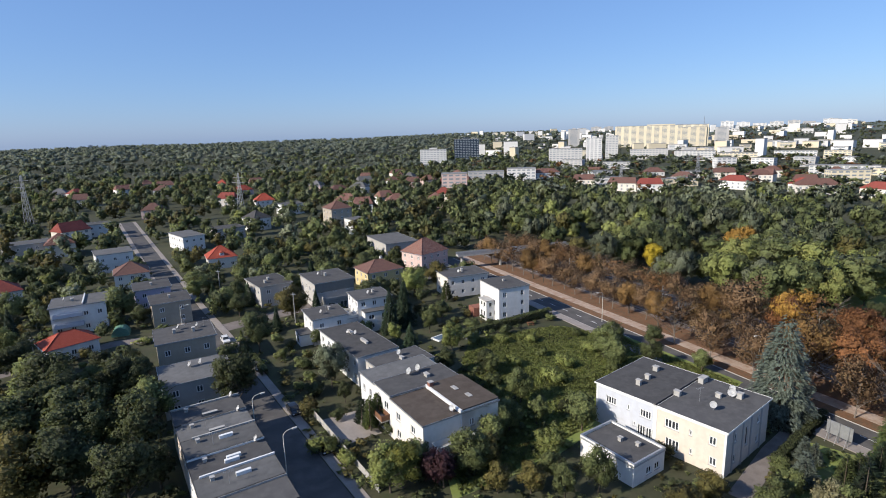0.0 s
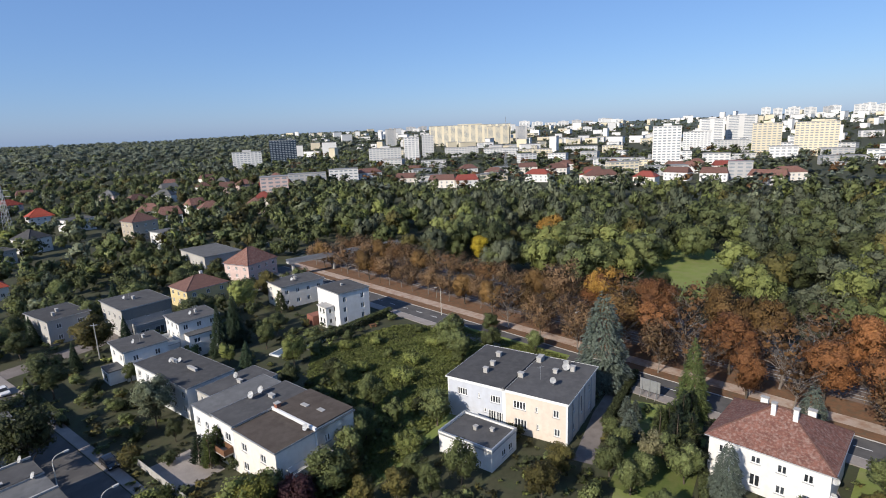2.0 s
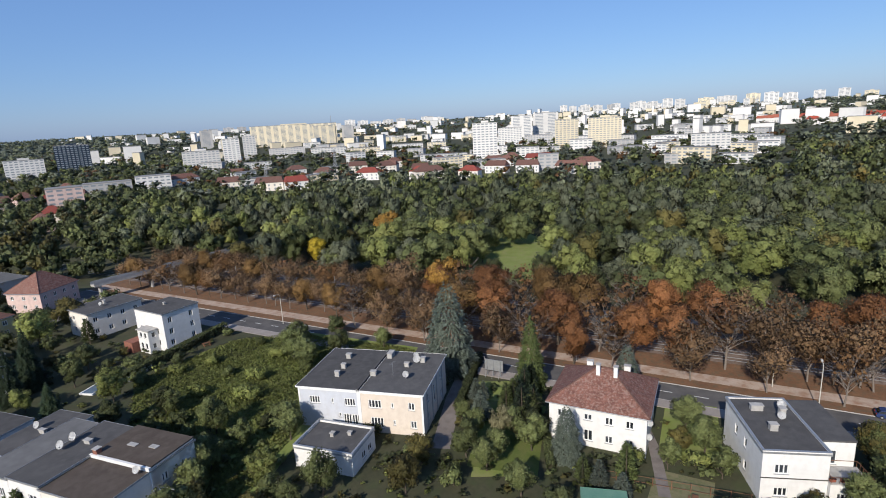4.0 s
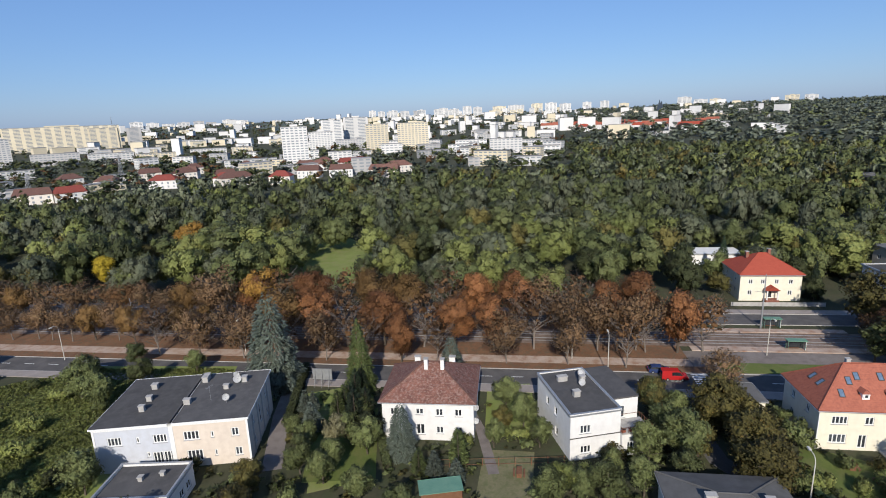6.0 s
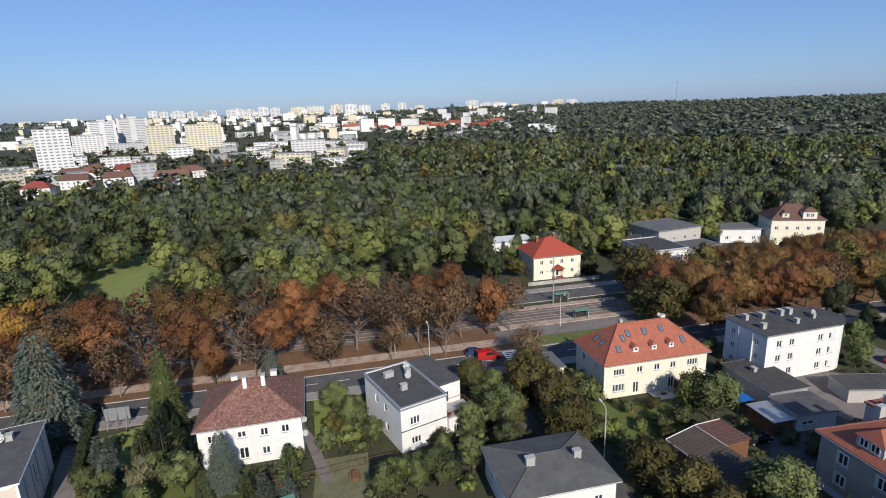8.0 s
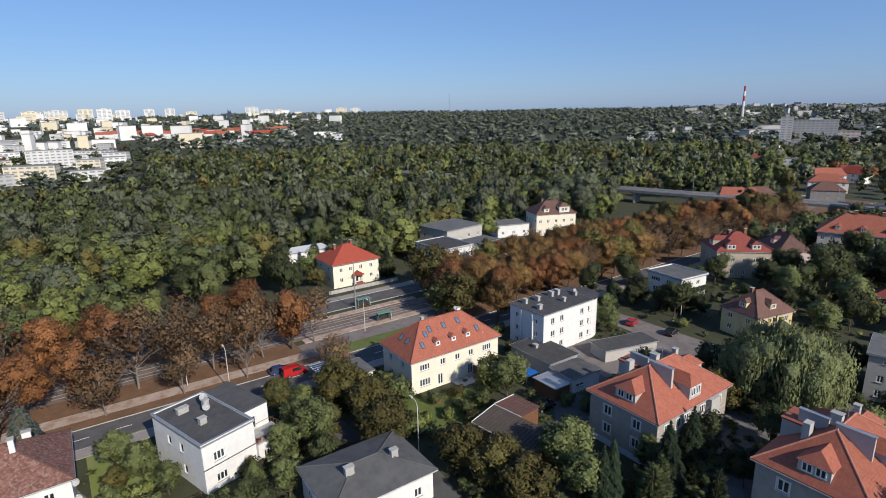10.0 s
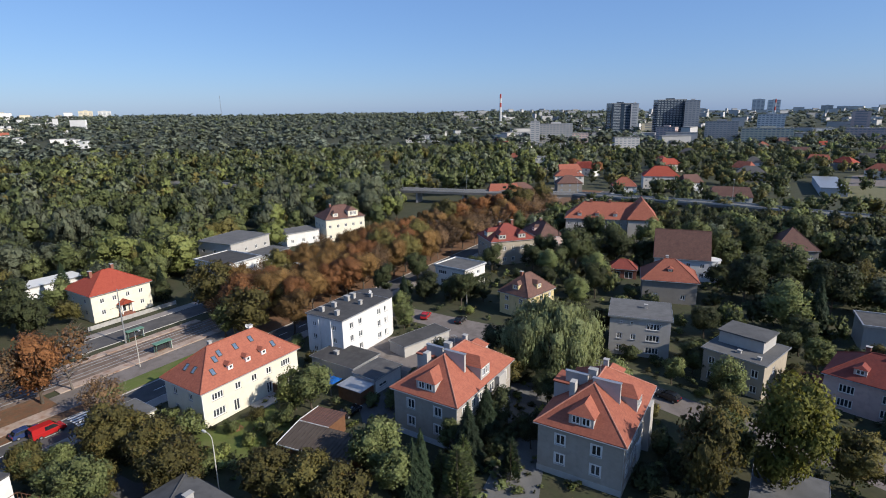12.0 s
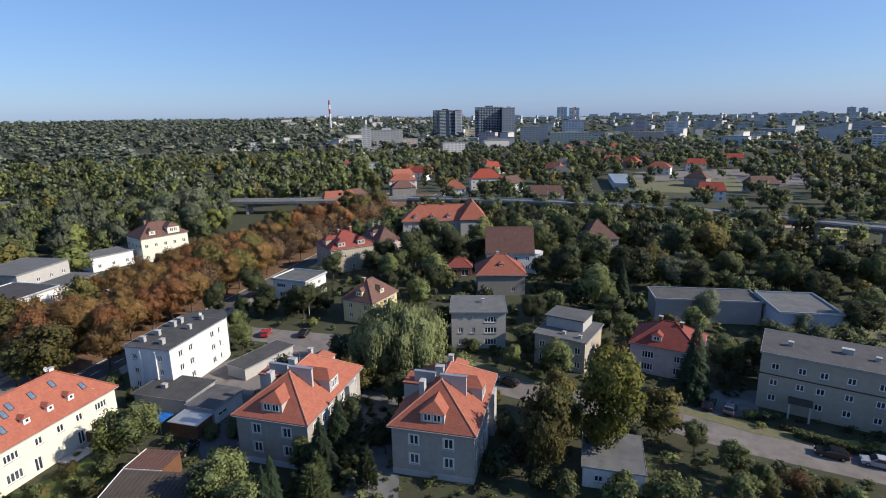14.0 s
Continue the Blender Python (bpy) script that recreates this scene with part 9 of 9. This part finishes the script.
def garden(x, y, r):
    s = x * RN.x + y * RN.y
    u = x * RU.x + y * RU.y
    if cleared(x, y) or any(math.hypot(x - a, y - b) < k for a, b, k in ((16, -142, 15), (8, -150, 13))):
        return False
    return (s < 88 or u < -215 or u > 335) and not blocked(x, y, 3.5) and not (-40 < u < 40 and s < 75)


def sized(rng, pts, h0, h1, f0=.36, f1=.52):
    out = []
    for x, y in pts:
        h = rng.uniform(h0, h1)
        out.append((x, y, h, h * rng.uniform(f0, f1)))
    return out


def deal(rng, pts, shares):
    """Deals the places out by shares."""
    out = [[] for _ in shares]
    for p in pts:
        k = rng.random() * sum(shares)
        for i, s in enumerate(shares):
            k -= s
            if k <= 0:
                out[i].append(p)
                break
    return out


fr = random.Random(3)
MIX = (("dark", LEAF_DARK), ("mid", LEAF_MID), ("light", LEAF_LIGHT), ("greygreen", LEAF_GREYGREEN), ("olive", LEAF_OLIVE))


def by_depth(rng, pts):
    """Lighter trees at the park's edge, dark and grey-green ones behind."""
    out = [[], [], [], [], []]
    for x, y in pts:
        s = x * RN.x + y * RN.y + 25 * noise.noise(Vector((x * .02, y * .02, 0)))
        share = (1.8, 4.5, 5, 3, 1.5) if s < 205 else (5, 3, .6, 4, .3) if s < 300 else (4, 3, 1.2, 2.5, 1.2)
        k = rng.random() * sum(share)
        for i, q in enumerate(share):
            k -= q
            if k <= 0:
                out[i].append((x, y))
                break
    return out


def inside_wood(x, y, r):
    return (park(x, y, r) or (x * RU.x + y * RU.y < -215 and 88 <= x * RN.x + y * RN.y < 140 and not blocked(x, y, 3))) and (math.degrees(math.atan2(y - 10, x + 7)) < 26 or r < 405)


near = spread(fr, 1300, 110, 330, -20, 90, park)
for (nm, lf), pts in zip(MIX, by_depth(fr, near)):
    edge = [p for p in pts if math.hypot(p[0] + 7, p[1] - 10) < 225]
    deep = [p for p in pts if math.hypot(p[0] + 7, p[1] - 10) >= 225]
    wood("park_trees", "dense mixed deciduous trees at the edge of a park", sized(fr, edge, 7, 16, .36, .55), lf, 1450, .030, 40, 22)
    wood("park_trees", "dense mixed deciduous trees of a park", sized(fr, deep, 12, 18, .24, .36) if nm == "greygreen" else sized(fr, deep, 8, 16, .34, .52), lf, 520, .048, 51, 14)
mid = spread(fr, 2300, 330, 700, -40, 92, inside_wood)
for (nm, lf), pts in zip(MIX, by_depth(fr, mid)):
    wood("woodland", "dense woodland of a river valley", sized(fr, pts, 11, 18), lf, 130, .085, 41, 9, -1)
far = spread(fr, 4600, 700, 3300, -45, 26, lambda x, y, r: True)
for lf, pts in zip((LEAF_HAZY, LEAF_GREYGREEN, LEAF_MID, LEAF_DARK), deal(fr, far, (7, 2, .4, .3))):
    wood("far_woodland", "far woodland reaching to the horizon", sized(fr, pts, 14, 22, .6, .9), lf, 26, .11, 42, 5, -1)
left = spread(fr, 1900, 240, 800, 88, 150, garden) + spread(fr, 260, 235, 520, 82, 108, lambda x, y, r: x * RU.x + y * RU.y < -212 and not blocked(x, y, 2))
for (nm, lf), pts in zip(MIX, deal(fr, left, (8, 2, .3, .8, 2))):
    wood("woodland", "trees and gardens beyond the side street", sized(fr, pts, 7, 12.5), lf, 130, .085, 43, 9, -1)
belt = spread(fr, 1500, 760, 1350, 84, 150, lambda x, y, r: True) + spread(fr, 1500, 700, 1300, -100, -45, lambda x, y, r: True)
for lf, pts in zip((LEAF_HAZY, LEAF_GREYGREEN, LEAF_MID, LEAF_DARK), deal(fr, belt, (4, 3, 2, 2))):
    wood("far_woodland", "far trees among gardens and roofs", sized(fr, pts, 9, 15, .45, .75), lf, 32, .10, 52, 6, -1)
left2 = spread(fr, 3600, 1300, 3600, 84, 150, lambda x, y, r: True)
for lf, pts in zip((LEAF_HAZY, LEAF_DARK, LEAF_MID, LEAF_GREYGREEN), deal(fr, left2, (8, .4, .4, 2))):
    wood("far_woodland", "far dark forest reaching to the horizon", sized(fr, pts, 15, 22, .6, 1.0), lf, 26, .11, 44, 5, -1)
right = spread(fr, 1300, 260, 700, -100, -40, garden)
for (nm, lf), pts in zip(MIX, deal(fr, right, (7, 3, .5, 1, 1.5))):
    wood("woodland", "dense trees among scattered houses", sized(fr, pts, 8, 13), lf, 130, .085, 45, 9, -1)
right2 = spread(fr, 1500, 1200, 3200, -100, -45, lambda x, y, r: True)
for lf, pts in zip((LEAF_HAZY, LEAF_DARK, LEAF_MID, LEAF_GREYGREEN), deal(fr, right2, (7, .8, .5, 2))):
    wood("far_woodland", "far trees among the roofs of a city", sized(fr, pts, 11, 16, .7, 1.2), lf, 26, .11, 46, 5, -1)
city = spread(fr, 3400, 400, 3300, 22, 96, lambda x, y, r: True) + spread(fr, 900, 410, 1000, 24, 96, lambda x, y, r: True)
for lf, pts in zip((LEAF_HAZY, LEAF_DARK, LEAF_MID, LEAF_RUSTDARK), deal(fr, city, (4, 3, 2, 1))):
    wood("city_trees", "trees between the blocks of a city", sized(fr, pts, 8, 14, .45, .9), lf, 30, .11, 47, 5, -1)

# gardens, nearer: shrubs and trees where none has been named
PLANTED = [(o.location.x, o.location.y) for o in bpy.data.objects if o.parent is None and o.get("category") in ("tree", "shrub")]


def fill(n, r0, r1, a0, a1, gap, kinds, h0, h1, limit, house_gap=1.8):
    done = 0
    for x, y in spread(fr, n, r0, r1, a0, a1, lambda x, y, r: x * RN.x + y * RN.y < 88 and not blocked(x, y, house_gap) and not in_open(x, y)):
        if done < limit and (h1 < 3 or not hides(x, y)) and all(abs(x - a) > gap or abs(y - b) > gap for a, b in PLANTED):
            plant(fr.choice(kinds), x, y, fr.uniform(h0, h1), fr.uniform(.85, 1.2))
            PLANTED.append((x, y))
            done += 1


MIXED = ("mid1", "mid2", "dark1", "dark2", "dark1", "mid1", "olive1", "light1", "spruce", "dark2")
fill(700, 95, 190, 95, 150, 5.5, MIXED, 5, 9, 45)
fill(900, 95, 190, -98, -24, 5.0, ("dark1", "dark2", "dark1", "mid2", "dark2", "olive1", "spruce", "dark1"), 5, 9, 62)
fill(900, 62, 120, -104, -22, 4.6, ("dark1", "dark2", "mid1", "dark2", "olive1", "mid2"), 4, 7.5, 40)
fill(1500, 62, 150, -75, 160, 3.2, ("shrub1", "shrub2", "shrub3", "shrub4", "shrub1", "shrub2", "thuja"), 1.2, 2.8, 185, 1.2)
rest = [p for p in spread(fr, 700, 120, 250, 92, 150, garden) + spread(fr, 1000, 120, 265, -100, -36, garden) if not hides(p[0], p[1]) and all(math.hypot(p[0] - a, p[1] - b) > 4.5 for a, b in PLANTED)]
for (nm, lf), pts in zip(MIX, deal(fr, rest, (8, 2, .3, .6, 1.5))):
    wood("garden_trees", "close-set trees between the houses", sized(fr, pts, 4.5, 9), lf, 300, .06, 48, 12, -1)

# taller trees before the raised road
screen = spread(fr, 420, 200, 262, -88, -34, garden)
for (nm, lf), pts in zip(MIX, deal(fr, screen, (7, 3, .6, 1, 1.5))):
    wood("garden_trees", "tall trees before a raised road", sized(fr, pts, 8.5, 12.5, .32, .46), lf, 300, .06, 53, 12, -1)

# undergrowth of gardens, hiding the soil
low = [p for p in spread(fr, 4600, 55, 250, -105, 165, lambda x, y, r: x * RN.x + y * RN.y < 90 and not blocked(x, y, 1.2) and not in_open(x, y))]
for lf, pts in zip((LEAF_DARK, LEAF_MID, LEAF_OLIVE, LEAF_LIGHT), deal(fr, low, (4, 3, 2, 1))):
    wood("undergrowth", "low bushes and weeds between garden trees", sized(fr, pts, .7, 2.2, .7, 1.1), lf, 44, .12, 49, 3, -1)
near_low = spread(fr, 3600, 50, 125, -105, 165, lambda x, y, r: x * RN.x + y * RN.y < 89 and not blocked(x, y, .7) and not in_open(x, y))
for lf, pts in zip((LEAF_DARK, LEAF_MID, LEAF_OLIVE, LEAF_GRASS), deal(fr, near_low, (3, 3, 2, 3))):
    wood("undergrowth", "weeds, tufts and small bushes in gardens", sized(fr, pts, .35, 1.1, .8, 1.4), lf, 40, .11, 50, 3, -1)
